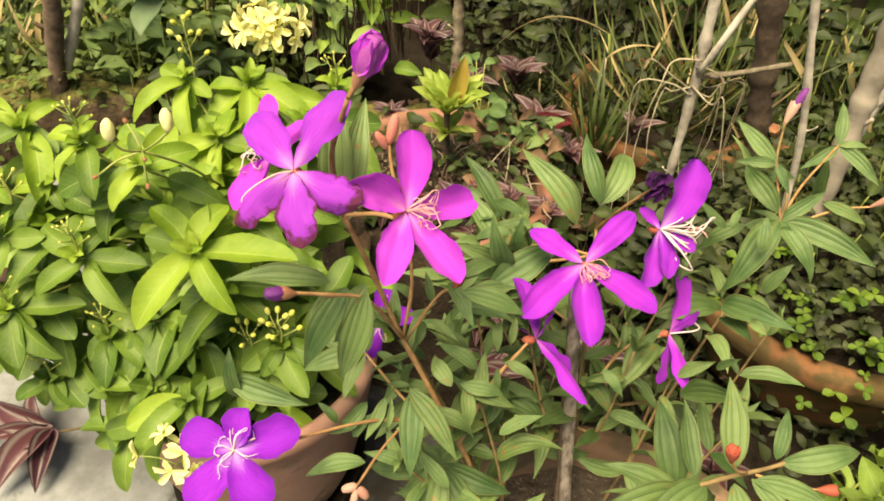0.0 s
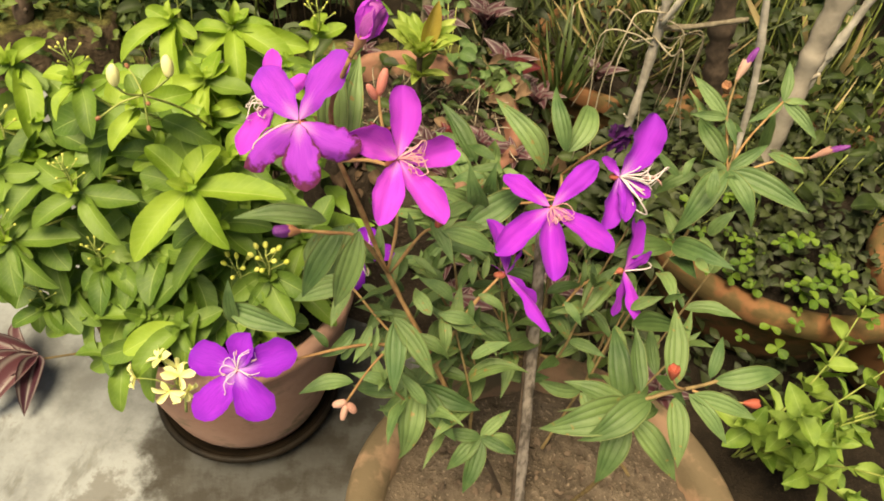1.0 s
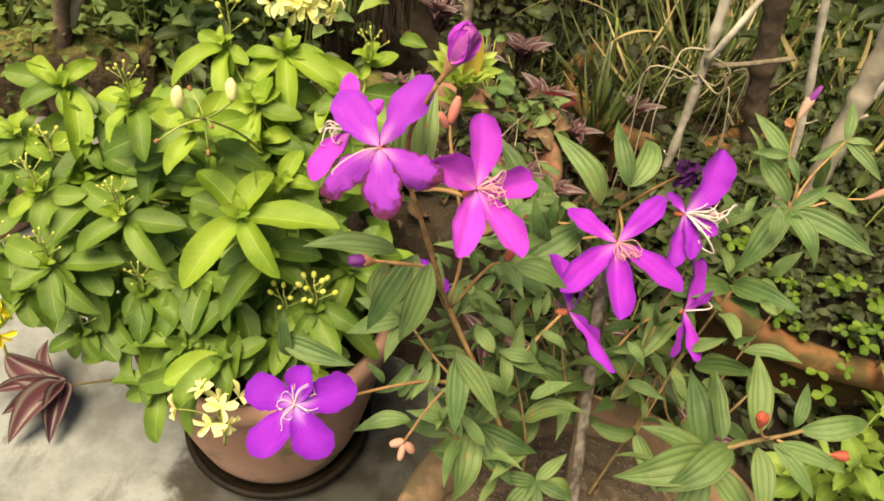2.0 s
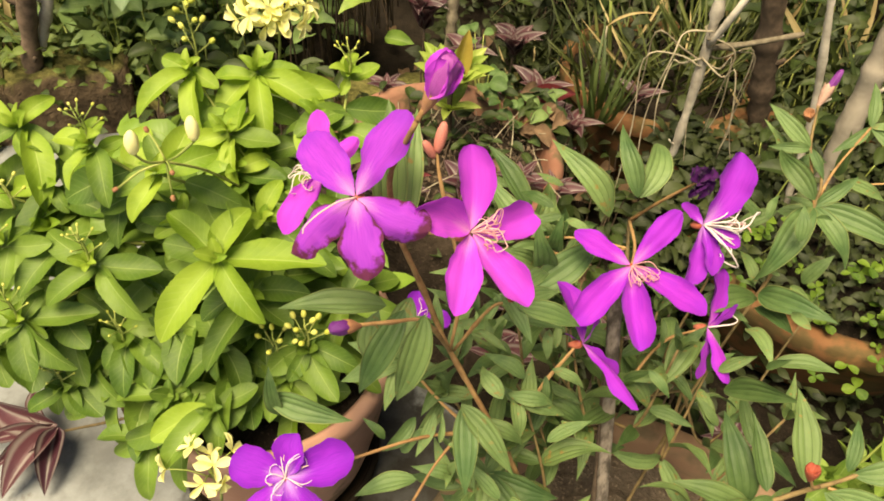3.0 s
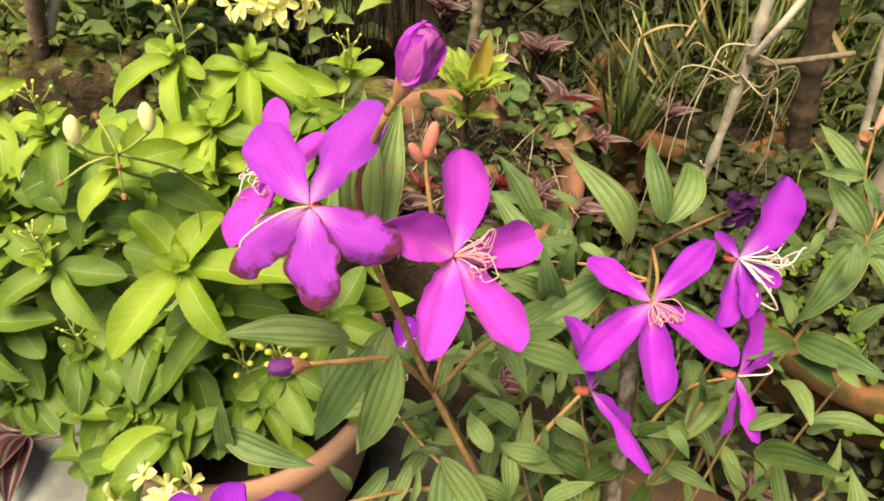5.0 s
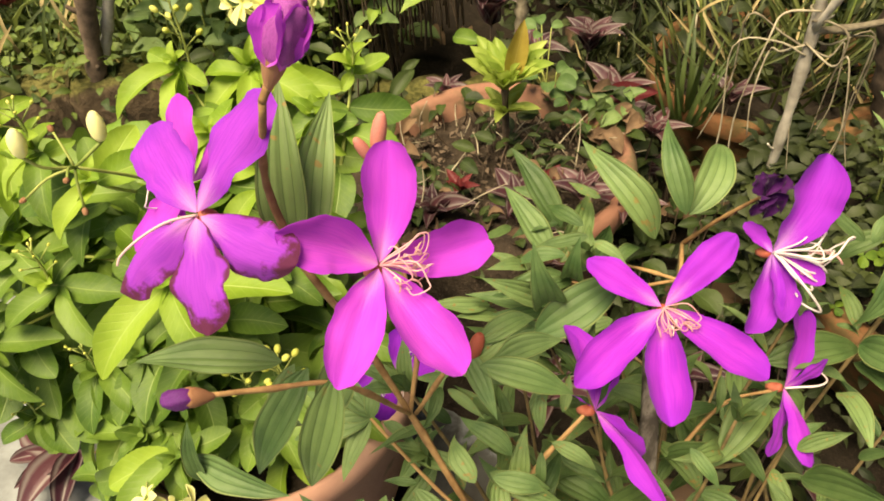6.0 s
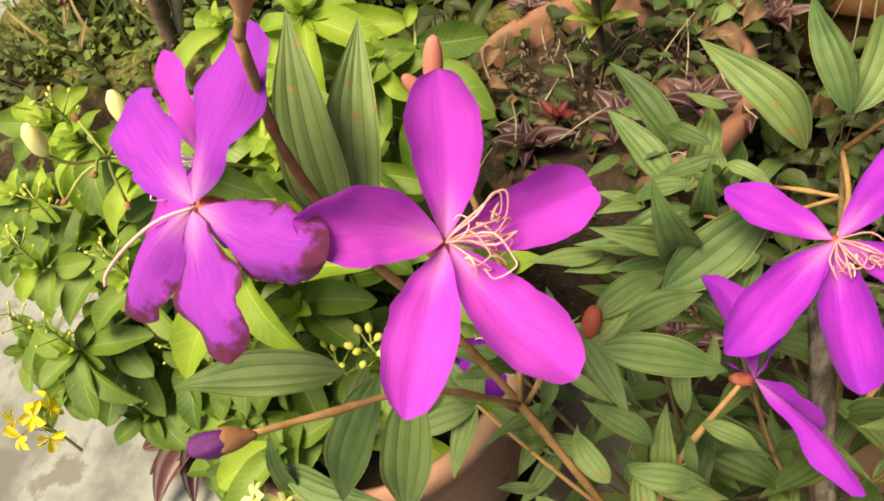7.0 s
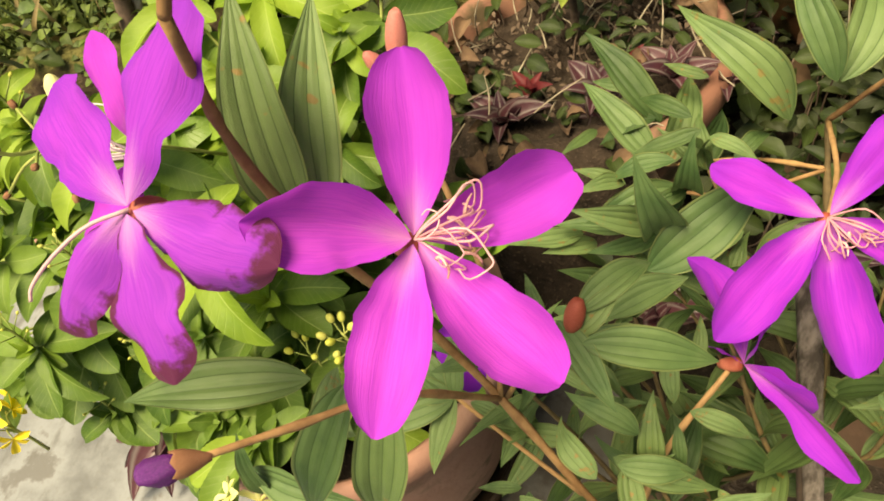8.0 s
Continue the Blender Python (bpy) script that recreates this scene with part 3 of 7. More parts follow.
def paving():
    bm = bmesh.new()
    edge = [(-2.6, -2.2), (2.4, -2.2), (2.4, -0.3), (0.30, 0.05), (0.12, 0.42), (-0.08, 0.54), (-0.36, 0.60), (-0.62, 1.0), (-1.14, 0.80), (-1.30, 1.78), (-2.6, 1.78)]
    low = [bm.verts.new((x, y, -0.05)) for x, y in edge]
    top = [bm.verts.new((x, y, 0.0)) for x, y in edge]
    bm.faces.new(top)
    for i in range(len(edge)):
        j = (i + 1) % len(edge)
        bm.faces.new((low[i], low[j], top[j], top[i]))
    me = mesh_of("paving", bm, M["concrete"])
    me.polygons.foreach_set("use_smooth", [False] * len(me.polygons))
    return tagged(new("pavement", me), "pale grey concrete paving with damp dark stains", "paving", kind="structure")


paving()


def blocking_wall(name, a, b, high):
    """A plain plastered wall, added to cut low sky light off the bed."""
    bm = bmesh.new()
    a, b = Vector(a), Vector(b)
    side = Vector((b.y - a.y, a.x - b.x, 0)).normalized() * 0.1
    low = [bm.verts.new(p) for p in (a - side, b - side, b + side, a + side)]
    top = [bm.verts.new(v.co + Vector((0, 0, high))) for v in low]
    bm.faces.new(top)
    for i in range(4):
        j = (i + 1) % 4
        bm.faces.new((low[i], low[j], top[j], top[i]))
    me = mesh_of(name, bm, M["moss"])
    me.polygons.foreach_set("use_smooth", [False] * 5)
    tagged(new(name, me), "added dark wall that blocks sky light around the bed", "wall", kind="structure")


blocking_wall("wall_back", (-2.6, 1.95, -0.05), (2.6, 1.95, -0.05), 2.2)
blocking_wall("wall_side", (1.5, -0.3, -0.05), (1.5, 1.84, -0.05), 2.0)


def kerb():
    """The low mossy wall of the raised bed, a row of rough stones."""
    wall = tagged(new("wall_bed"), "low mossy stone wall edging the raised bed", "wall", kind="structure")
    a, b, c, e = Vector((-1.12, 0.82, 0)), Vector((-0.62, 1.01, 0)), Vector((0.10, 1.14, 0)), Vector((-1.28, 1.72, 0))
    runs = [(e.lerp(a, i / 6), e.lerp(a, (i + 1.02) / 6)) for i in range(6)] + [(a.lerp(b, i / 3), a.lerp(b, (i + 1.04) / 3)) for i in range(3)] + [(b.lerp(c, i / 5), b.lerp(c, (i + 1.04) / 5)) for i in range(5)]
    for p, q in runs:
        d = (q - p).normalized()
        side = Vector((-d.y, d.x, 0)) * 0.05
        h = (0.118 if p.x < -0.63 else 0.052) + 0.006 * rng.uniform(-1, 1)
        bm = bmesh.new()
        grid = []
        for s in range(9):
            m = p.lerp(q, s / 8)
            row = []
            for k, (o, z) in enumerate(((-1.1, -0.05), (-1.05, h * 0.55), (-0.95, h * 0.9), (-0.6, h), (0.5, h), (0.95, h * 0.9), (1.05, -0.05))):
                v = m + side * o + Vector((0, 0, z))
                v += 0.014 * Vector((noise.noise(v * 30), noise.noise(v * 30 + Vector((5, 0, 0))), noise.noise(v * 22 + Vector((0, 9, 0)))))
                row.append(bm.verts.new(v))
            grid.append(row)
        for s in range(8):
            for k in range(6):
                bm.faces.new((grid[s][k], grid[s][k + 1], grid[s + 1][k + 1], grid[s + 1][k]))
        bm.faces.new(grid[0][::-1])
        bm.faces.new(grid[-1])
        bmesh.ops.recalc_face_normals(bm, faces=bm.faces)
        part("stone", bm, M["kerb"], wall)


kerb()


# ---- pots ----
def pot(at, rim, base, height, wall, lip, mat, soil, label, soil_depth=0.03, wobble=0.004, seed=0, lip_drop=0.03):
    thing = empty("flower_pot", label, "flower pot", at=at)
    bm = bmesh.new()
    rows = [(0, 0.0), (base * 0.7, 0.0), (base, 0.002)]
    for i in range(1, 8):
        t = i / 8
        rows.append((base + (rim - lip - base) * (t**0.75), (height - lip_drop) * t))
    rows += [(rim - lip, height - lip_drop - 0.002), (rim - lip * 0.2, height - lip_drop), (rim, height - lip_drop + 0.004), (rim, height - 0.006), (rim - 0.005, height)]
    rows += [(rim - wall * 0.6, height + 0.001), (rim - wall, height - 0.006), (rim - wall * 1.1, height - soil_depth - 0.02), (base * 0.6, 0.03), (0, 0.03)]
    turned(bm, rows, at, 64, wobble, seed)
    part("pot_body", bm, mat, thing)
    bm = bmesh.new()
    r = rim - wall * 0.98
    rings = [(0, 0.012)] + [(r * k / 36, 0.010 * (1 - (k / 36) ** 2)) for k in range(1, 37)]
    turned(bm, [(a, height - soil_depth + b) for a, b in rings], at, 120)
    for v in bm.verts:
        v.co.z += 0.006 * noise.noise(v.co * 40) + 0.005 * noise.noise(v.co * 110) + 0.003 * noise.noise(v.co * 230)
    part("soil", bm, soil, thing, "crumbly brown potting soil")
    return thing


pot((0.137, 0.228, 0), 0.177, 0.13, 0.20, 0.032, 0.004, M["clay_worn"], M["soil"], "worn ochre terracotta pot holding a purple-flowered shrub and stake", 0.028, 0.006, 1)
pot((-0.206, 0.416, 0.012), 0.130, 0.088, 0.222, 0.014, 0.002, M["clay"], M["soil_dark"], "smooth reddish terracotta pot standing in a dark saucer", 0.016, 0.002, 2, 0.02)
young_pot = pot((-0.068, 0.765, -0.01), 0.155, 0.11, 0.20, 0.02, 0.006, M["clay_dirty"], M["soil_litter"], "terracotta pot with a young bright green shrub and weeds", 0.036, 0.004, 3)
pot((0.47, 0.77, -0.02), 0.235, 0.17, 0.165, 0.030, 0.012, M["clay_old"], M["soil_dark"], "brown mossy clay bowl overgrown with trailing clover weeds", 0.02, 0.008, 4)
pot((0.69, 0.63, -0.02), 0.15, 0.11, 0.20, 0.02, 0.008, M["clay_old"], M["soil_dark"], "old brown clay pot beside the mossy bowl", 0.03, 0.008, 5)
pot((0.25, 1.09, -0.02), 0.16, 0.12, 0.16, 0.02, 0.008, M["clay_old"], M["soil_dark"], "low orange-brown clay pot half hidden behind dry roots", 0.02, 0.008, 6)
pot((-0.72, 0.665, 0.0), 0.085, 0.062, 0.10, 0.012, 0.006, M["clay"], M["soil"], "small terracotta pot at the edge of the leafy shrub", 0.03, 0.004, 7)

bm = bmesh.new()
rows = []
for i in range(41):
    a = radians(172 + 130 * i / 40)
    show = 1 if noise.noise(Vector((i * 0.25, 2.0, 0))) > -0.35 and 2 < i < 38 else 0.0
    row = []
    for r0, z in ((0.09, 0.178), (0.12, 0.19), (0.142, 0.199), (0.160, 0.197), (0.172, 0.178), (0.182, 0.12), (0.20, 0.05), (0.23, -0.03)):
        v = Vector((-0.068 + r0 * math.cos(a), 0.765 + r0 * math.sin(a), z - (0.03 if not show else 0.0) * (1 if 0.12 < r0 < 0.18 else 0.2)))
        v += 0.012 * Vector((noise.noise(v * 24), noise.noise(v * 24 + Vector((4, 0, 0))), 0.8 * noise.noise(v * 32)))
        row.append(bm.verts.new(v))
    rows.append(row)
for p, q in zip(rows, rows[1:]):
    for k in range(7):
        bm.faces.new((p[k], p[k + 1], q[k + 1], q[k]))
part("spilled_soil", bm, M["soil_litter"], young_pot, "brown soil and litter heaped over the pot rim")


def saucer(at, r, h):
    thing = empty("plant_saucer", "shallow dark plastic saucer under the reddish pot", "saucer", at=at)
    bm = bmesh.new()
    turned(bm, [(0, 0), (r * 0.86, 0), (r * 0.9, 0.003), (r, h - 0.003), (r, h), (r - 0.006, h), (r * 0.87, 0.008), (0, 0.008)], at, 56)
    part("dish", bm, M["saucer"], thing)
    bm = bmesh.new()
    turned(bm, [(r - 0.001, h - 0.007), (r + 0.003, h - 0.006), (r + 0.0045, h - 0.002), (r + 0.003, h + 0.002), (r - 0.001, h + 0.0025), (r - 0.004, h + 0.001), (r - 0.004, h - 0.004)], at, 56, 0.002, 4)
    part("rim", bm, M["saucer"], thing, "rolled dark plastic rim")


saucer((-0.206, 0.416, 0.003), 0.105, 0.022)


def stake():
    thing = empty("plant_stake", "weathered grey split wooden stake stuck in the pot", "stake", at=(0.118, 0.224, 0.140))
    bm = bmesh.new()
    a, b = Vector((0.118, 0.224, 0.140)), Vector((0.085, 0.370, 0.425))
    d = (b - a).normalized()
    s = d.cross(Vector((0, 1, 0))).normalized()
    o = d.cross(s)
    rings = []
    for i in range(25):
        t = i / 24
        c = a.lerp(b, t)
        ring = []
        for k in range(10):
            an = 2 * math.pi * k / 10
            r = 0.0046 * (1 + 0.16 * math.sin(3 * an + 1) + 0.12 * noise.noise(Vector((k * 1.3, t * 6, 0)))) * (1.12 if i % 12 == 7 else 1)
            ring.append(bm.verts.new(c + r * (math.cos(an) * s + 0.8 * math.sin(an) * o)))
        rings.append(ring)
    for p, q in zip(rings, rings[1:]):
        for k in range(10):
            bm.faces.new((p[k], p[(k + 1) % 10], q[(k + 1) % 10], q[k]))
    bm.faces.new(rings[-1])
    bm.faces.new(rings[0][::-1])
    part("pole", bm, M["stake"], thing)
    bm = bmesh.new()
    tube(bm, [a + s * 0.0048 - o * 0.002, a.lerp(b, 0.4) + s * 0.006, a.lerp(b, 0.8) + s * 0.0048 - o * 0.001], 0.0026, 0.0012, 16, 5, 0.5)
    part("sliver", bm, M["dark_stem"], thing, "dark splintered edge of the stake")


stake()


# ---- plants: shared pieces ----
def leaf(plant, kinds, base, tip, up=(0, -0.25, 1), roll=0.0, wide=1.0, name="leaf"):
    return place(name, rng.choice(kinds), plant, set_along(base, tip, up, roll, wide))


def stem(plant, keys, r0, r1, mat, n=14, name="stem", knots=0.22):
    bm = bmesh.new()
    r0, r1 = 0.7 * r0, 0.7 * r1
    pts = tube(bm, keys, r0, r1, n, 7, knots)
    part(name, bm, mat, plant)
    return pts


def leafy(plant, keys, r0, r1, mat, kinds, size, pairs, start=0.35, spread=55, droop=0.25, wide=1.0, n=18, tuft=True, seed=0):
    """A shoot with crossed pairs of leaves and a small tuft at its end."""
    r = random.Random(seed)
    pts = stem(plant, keys, r0, r1, mat, n)
    for i in range(pairs):
        t = start + (1 - start) * (i + 0.5) / pairs
        k = min(int(t * n), n - 1)
        p = pts[k]
        d = (pts[k + 1] - pts[max(k - 1, 0)]).normalized()
        s = d.cross(Vector((0.2, 0.1, 1))).normalized()
        o = d.cross(s)
        turn = i * 1.57 + r.uniform(-0.5, 0.5)
        for sign in (0, math.pi):
            a = turn + sign
            out = math.cos(a) * s + math.sin(a) * o
            g = d * math.cos(radians(spread)) + out * math.sin(radians(spread))
            g.z -= droop * r.uniform(0.3, 1.3)
            g.normalize()
            length = size * r.uniform(0.7, 1.15) * (1 - 0.25 * t)
            leaf(plant, kinds, p, p + g * length, d + Vector((0, -0.2, 0.8)), r.uniform(-25, 25), wide * r.uniform(0.85, 1.15))
    if tuft:
        d = (pts[-1] - pts[-2]).normalized()
        for i in range(4):
            a = i * 1.57 + r.uniform(-0.4, 0.4)
            s = d.cross(Vector((0.2, 0.1, 1))).normalized()
            o = d.cross(s)
            g = (d + 0.65 * (math.cos(a) * s + math.sin(a) * o)).normalized()
            leaf(plant, kinds, pts[-1], pts[-1] + g * size * r.uniform(0.35, 0.6), d + Vector((0, -0.3, 0.6)), r.uniform(-20, 20), wide)
    return pts


def bud(plant, base, tip, r, mat, name="bud", label="", blunt=0.55, pleats=0.0):
    base, tip = Vector(base), Vector(tip)
    bm = bmesh.new()
    turned(bm, [(0, 0), (0.45, 0.03), (0.8, 0.18), (0.96, 0.38), (0.98, 0.55), (0.86, 0.75), (blunt, 0.92), (0.2, 0.98), (0, 0.93)], (0, 0, 0), 30, 0.03, 3)
    if pleats:
        for v in bm.verts:
            a = math.atan2(v.co.y, v.co.x) + 1.3 * v.co.z
            k = 1 - pleats * (abs(math.sin(2.5 * a)) ** 0.5 if v.co.z > 0.2 else 0.5)
            v.co.x *= k
            v.co.y *= k
    d = tip - base
    size = d.length
    q = d.to_track_quat("Z", "Y").to_matrix().to_4x4()
    m = Matrix.Translation(base) @ q @ Matrix.Diagonal((r, r, size, 1))
    return place(name, mesh_of(name, bm, mat), plant, m, label)


STAMEN = []
for i in range(4):
    bm = bmesh.new()
    reach = 0.66 + 0.1 * i
    tube(bm, [(0, 0, 0), (0, 0.16, 0.16), (0.03 * i, reach * 0.55, 0.33 + 0.05 * i), (0.06 * i - 0.05, reach * 0.92, 0.28), (0.14 * i - 0.18, reach, 0.10 + 0.04 * i), (0.24 * i - 0.32, reach * 0.8, 0.04), (0.22 * i - 0.3, reach * 0.62, 0.10)], 0.019, 0.012, 18, 5)
    STAMEN.append(bm)
bm = bmesh.new()
tube(bm, [(0, 0, 0), (0.03, 0.3, 0.10), (0.0, 0.65, 0.08), (-0.07, 0.92, 0.03), (-0.15, 1.0, 0.0)], 0.018, 0.013, 14, 6)
STYLE = mesh_of("style", bm, M["style"])
STAMEN_PINK = []
STAMEN_PALE = []
for i, bm in enumerate(STAMEN):
    STAMEN_PINK.append(mesh_of("stamen", bm.copy(), M["stamen"]))
    STAMEN_PALE.append(mesh_of("stamen", bm, M["stamen_white"]))
bm = bmesh.new()
tube(bm, [(0, 0, 0), (0, 0.1, 0.03), (0.04, 0.2, 0.02), (0.1, 0.27, -0.02)], 0.03, 0.014, 8, 5)
ANTHER = mesh_of("anther", bm, M["anther"])


def flower(centre, normal, petals, label, kinds=None, stamens=9, lean=None, pale=False, size=0.024, wide=1.0, worn=(), face=None, tips=(), calyx=True, style=None):
    """A five-petalled flower. petals: rows of angle about the face, length and lift in degrees."""
    thing = empty("flower", label, "flower", "flowers of the purple shrub", centre)
    c = Vector(centre)
    x, y, n = facing(normal)
    face = Vector(face) if face else n
    r = random.Random(int(c.x * 1e4) + int(c.z * 1e4))
    for i, (ang, length, lift) in enumerate(petals):
        a, l = radians(ang), radians(lift)
        d = math.cos(l) * (math.cos(a) * x + math.sin(a) * y) + math.sin(l) * n
        mesh = r.choice(WORN if i in worn else (kinds or PETAL))
        place("petal", mesh, thing, set_along(c + d * 0.001 + n * 0.0008 * (i % 2), c + d * length, face, r.uniform(-10, 10), wide * min(1.3, max(0.8, 0.04 / length))))
    for i, v in enumerate(tips):
        place("petal", r.choice(kinds or PETAL), thing, set_along(c, c + Vector(v), face, r.uniform(-8, 8), wide))
    if calyx:
        bm = bmesh.new()
        turned(bm, [(0, -0.008), (0.0014, -0.0077), (0.0024, -0.005), (0.0027, -0.002), (0.0024, 0.0), (0.0016, 0.0012), (0, 0.0015)], (0, 0, 0), 12, 0.05, 2)
        q = Matrix((x, y, n)).transposed().to_4x4()
        place("calyx", mesh_of("calyx", bm, M["bud_red"]), thing, Matrix.Translation(c - n * 0.0022) @ q, "reddish downy calyx")
    if style:
        place("style", STYLE, thing, set_along(c, c + Vector(style) + n * 0.004, n), "thick pinkish white style")
    lean = Vector(lean).normalized() if lean else None
    for i in range(stamens):
        a = 2 * math.pi * i / stamens + r.uniform(-0.4, 0.4)
        d = math.cos(a) * x + math.sin(a) * y
        if lean:
            d = (lean - lean.dot(n) * n * 0.6 + d * 0.55).normalized()
        m = set_along(c + n * 0.0005, c + d * size * r.uniform(0.7, 1.1), n, r.uniform(-35, 35))
        k = r.randrange(4)
        hair = place("stamen", (STAMEN_PALE if pale else STAMEN_PINK)[k], thing, m)
        tip = m @ Vector((0.22 * k - 0.3, (0.66 + 0.1 * k) * 0.62, 0.10))
        if i % 2:
            back = (d + Vector((r.uniform(-1, 1), r.uniform(-1, 1), r.uniform(-1, 1))) * 0.7).normalized()
            anther = new("anther", ANTHER)
            anther.parent = hair
            anther.matrix_basis = m.inverted() @ set_along(tip, tip + back * size * 0.9, n)
    return thing


# ---- the purple-flowered shrub in the ochre pot ----
shrub = empty("flowering_shrub", "shrub with velvety ribbed leaves and russet stems in ochre pot", "shrub", at=(0.11, 0.255, 0.175))
TS = M["tib_stem"]
FORK, HEAD, TOP = (-0.022, 0.283, 0.437), (-0.053, 0.28, 0.536), (-0.043, 0.268, 0.616)
stem(shrub, [(0.10, 0.255, 0.165), (0.080, 0.252, 0.23), (0.050, 0.252, 0.30), (0.030, 0.256, 0.345)], 0.0030, 0.0028, M["dark_stem"], 16)
stem(shrub, [(0.031, 0.256, 0.343), (0.012, 0.262, 0.385), FORK, (-0.04, 0.285, 0.49), HEAD], 0.0025, 0.0022, TS, 20)
stem(shrub, [HEAD, (-0.056, 0.278, 0.575), TOP], 0.0022, 0.0017, TS)
stem(shrub, [HEAD, (-0.06, 0.27, 0.555), (-0.068, 0.262, 0.572)], 0.0017, 0.0015, TS)
stem(shrub, [HEAD, (-0.035, 0.28, 0.54), (-0.02, 0.274, 0.543)], 0.0017, 0.0015, TS)
stem(shrub, [FORK, (-0.035, 0.255, 0.50), (-0.05, 0.235, 0.523), (-0.062, 0.221, 0.537)], 0.0018, 0.0013, TS)
stem(shrub, [FORK, (-0.02, 0.30, 0.48), (-0.036, 0.325, 0.53), (-0.040, 0.334, 0.545)], 0.0017, 0.0012, TS)
stem(shrub, [(0.012, 0.262, 0.385), (-0.03, 0.24, 0.41), (-0.075, 0.215, 0.415), (-0.097, 0.205, 0.415)], 0.0017, 0.0012, TS)
stem(shrub, [(0.02, 0.258, 0.37), (0.035, 0.285, 0.40), (0.055, 0.308, 0.42)], 0.0022, 0.0015, TS)
stem(shrub, [(0.11, 0.26, 0.165), (0.105, 0.33, 0.30), (0.10, 0.40, 0.385), (0.10, 0.44, 0.41)], 0.0030, 0.0020, M["low_stem"], 20)
stem(shrub, [(0.10, 0.44, 0.41), (0.112, 0.425, 0.445), (0.127, 0.41, 0.48)], 0.002, 0.0013, TS)
stem(shrub, [(0.10, 0.44, 0.41), (0.095, 0.39, 0.435), (0.086, 0.352, 0.455)], 0.0018, 0.0013, TS)
stem(shrub, [(0.105, 0.34, 0.32), (0.13, 0.365, 0.36), (0.158, 0.373, 0.374)], 0.0018, 0.0013, TS)
stem(shrub, [(0.10, 0.42, 0.40), (0.07, 0.44, 0.385), (0.03, 0.45, 0.37)], 0.0018, 0.0012, TS)
stem(shrub, [(0.13, 0.30, 0.19), (0.19, 0.40, 0.28), (0.242, 0.470, 0.417), (0.233, 0.500, 0.449), (0.238, 0.53, 0.468)], 0.0022, 0.0013, M["low_stem"], 24)


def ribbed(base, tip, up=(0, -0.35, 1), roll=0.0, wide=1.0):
    # the lower the tip, the likelier the copy with painted shade
    leaf(shrub, TIB_DARK if rng.random() < (0.9 if tip[2] < 0.38 else 0.5 if tip[2] < 0.42 else 0.15) else TIB, base, tip, up, roll, wide)


# leaves that can be told apart, shoot by shoot
ribbed((-0.057, 0.284, 0.538), (-0.061, 0.310, 0.594), (0.2, -1, 0.4))
ribbed((-0.050, 0.284, 0.538), (-0.050, 0.325, 0.580), (0.2, -1, 0.5))
leaf(shrub, TIB_DARK[:2], (-0.054, 0.251, 0.515), (-0.104, 0.238, 0.522), (0, -0.6, 1), 15, 0.95)
ribbed((-0.045, 0.252, 0.512), (-0.066, 0.226, 0.470), (-0.2, -0.9, 0.4))
ribbed((-0.035, 0.252, 0.510), (-0.046, 0.228, 0.462), (0.2, -0.9, 0.5))
ribbed((0.012, 0.278, 0.492), (0.050, 0.284, 0.474))
ribbed((0.010, 0.286, 0.495), (0.030, 0.311, 0.488))
ribbed((-0.130, 0.257, 0.404), (-0.076, 0.248, 0.401), (0, -0.7, 0.8))
ribbed((-0.122, 0.250, 0.395), (-0.128, 0.262, 0.428), (0, -1, 0.4))
ribbed((-0.012, 0.252, 0.430), (0.022, 0.225, 0.405))
ribbed((-0.010, 0.255, 0.425), (-0.004, 0.212, 0.398))
ribbed((0.084, 0.437, 0.414), (0.035, 0.467, 0.458), (0.3, -0.6, 0.8), 0, 0.8)
ribbed((0.095, 0.420, 0.452), (0.077, 0.455, 0.487), (-0.3, -0.8, 0.4), 20, 0.8)
ribbed((0.097, 0.422, 0.450), (0.113, 0.476, 0.464), (0.2, -0.7, 0.6))
ribbed((0.027, 0.470, 0.382), (-0.012, 0.505, 0.418))
ribbed((0.025, 0.450, 0.372), (-0.014, 0.488, 0.398))
ribbed((0.030, 0.445, 0.375), (0.043, 0.498, 0.392), (0.2, -0.8, 0.5))
ribbed((0.036, 0.445, 0.368), (0.062, 0.490, 0.372), (0.3, -0.8, 0.5))
ribbed((0.026, 0.345, 0.428), (0.070, 0.380, 0.446), (0.1, -0.6, 0.8), 0, 1.2)
ribbed((0.022, 0.400, 0.385), (-0.022, 0.395, 0.390))
ribbed((0.028, 0.400, 0.380), (0.060, 0.410, 0.352))
ribbed((0.150, 0.385, 0.38), (0.210, 0.415, 0.372))
ribbed((0.152, 0.380, 0.37), (0.182, 0.375, 0.345))
ribbed((0.228, 0.50, 0.43), (0.200, 0.525, 0.455))
ribbed((0.228, 0.50, 0.43), (0.262, 0.52, 0.425))
ribbed((0.222, 0.48, 0.40), (0.190, 0.475, 0.372))
ribbed((0.222, 0.48, 0.40), (0.275, 0.465, 0.398))

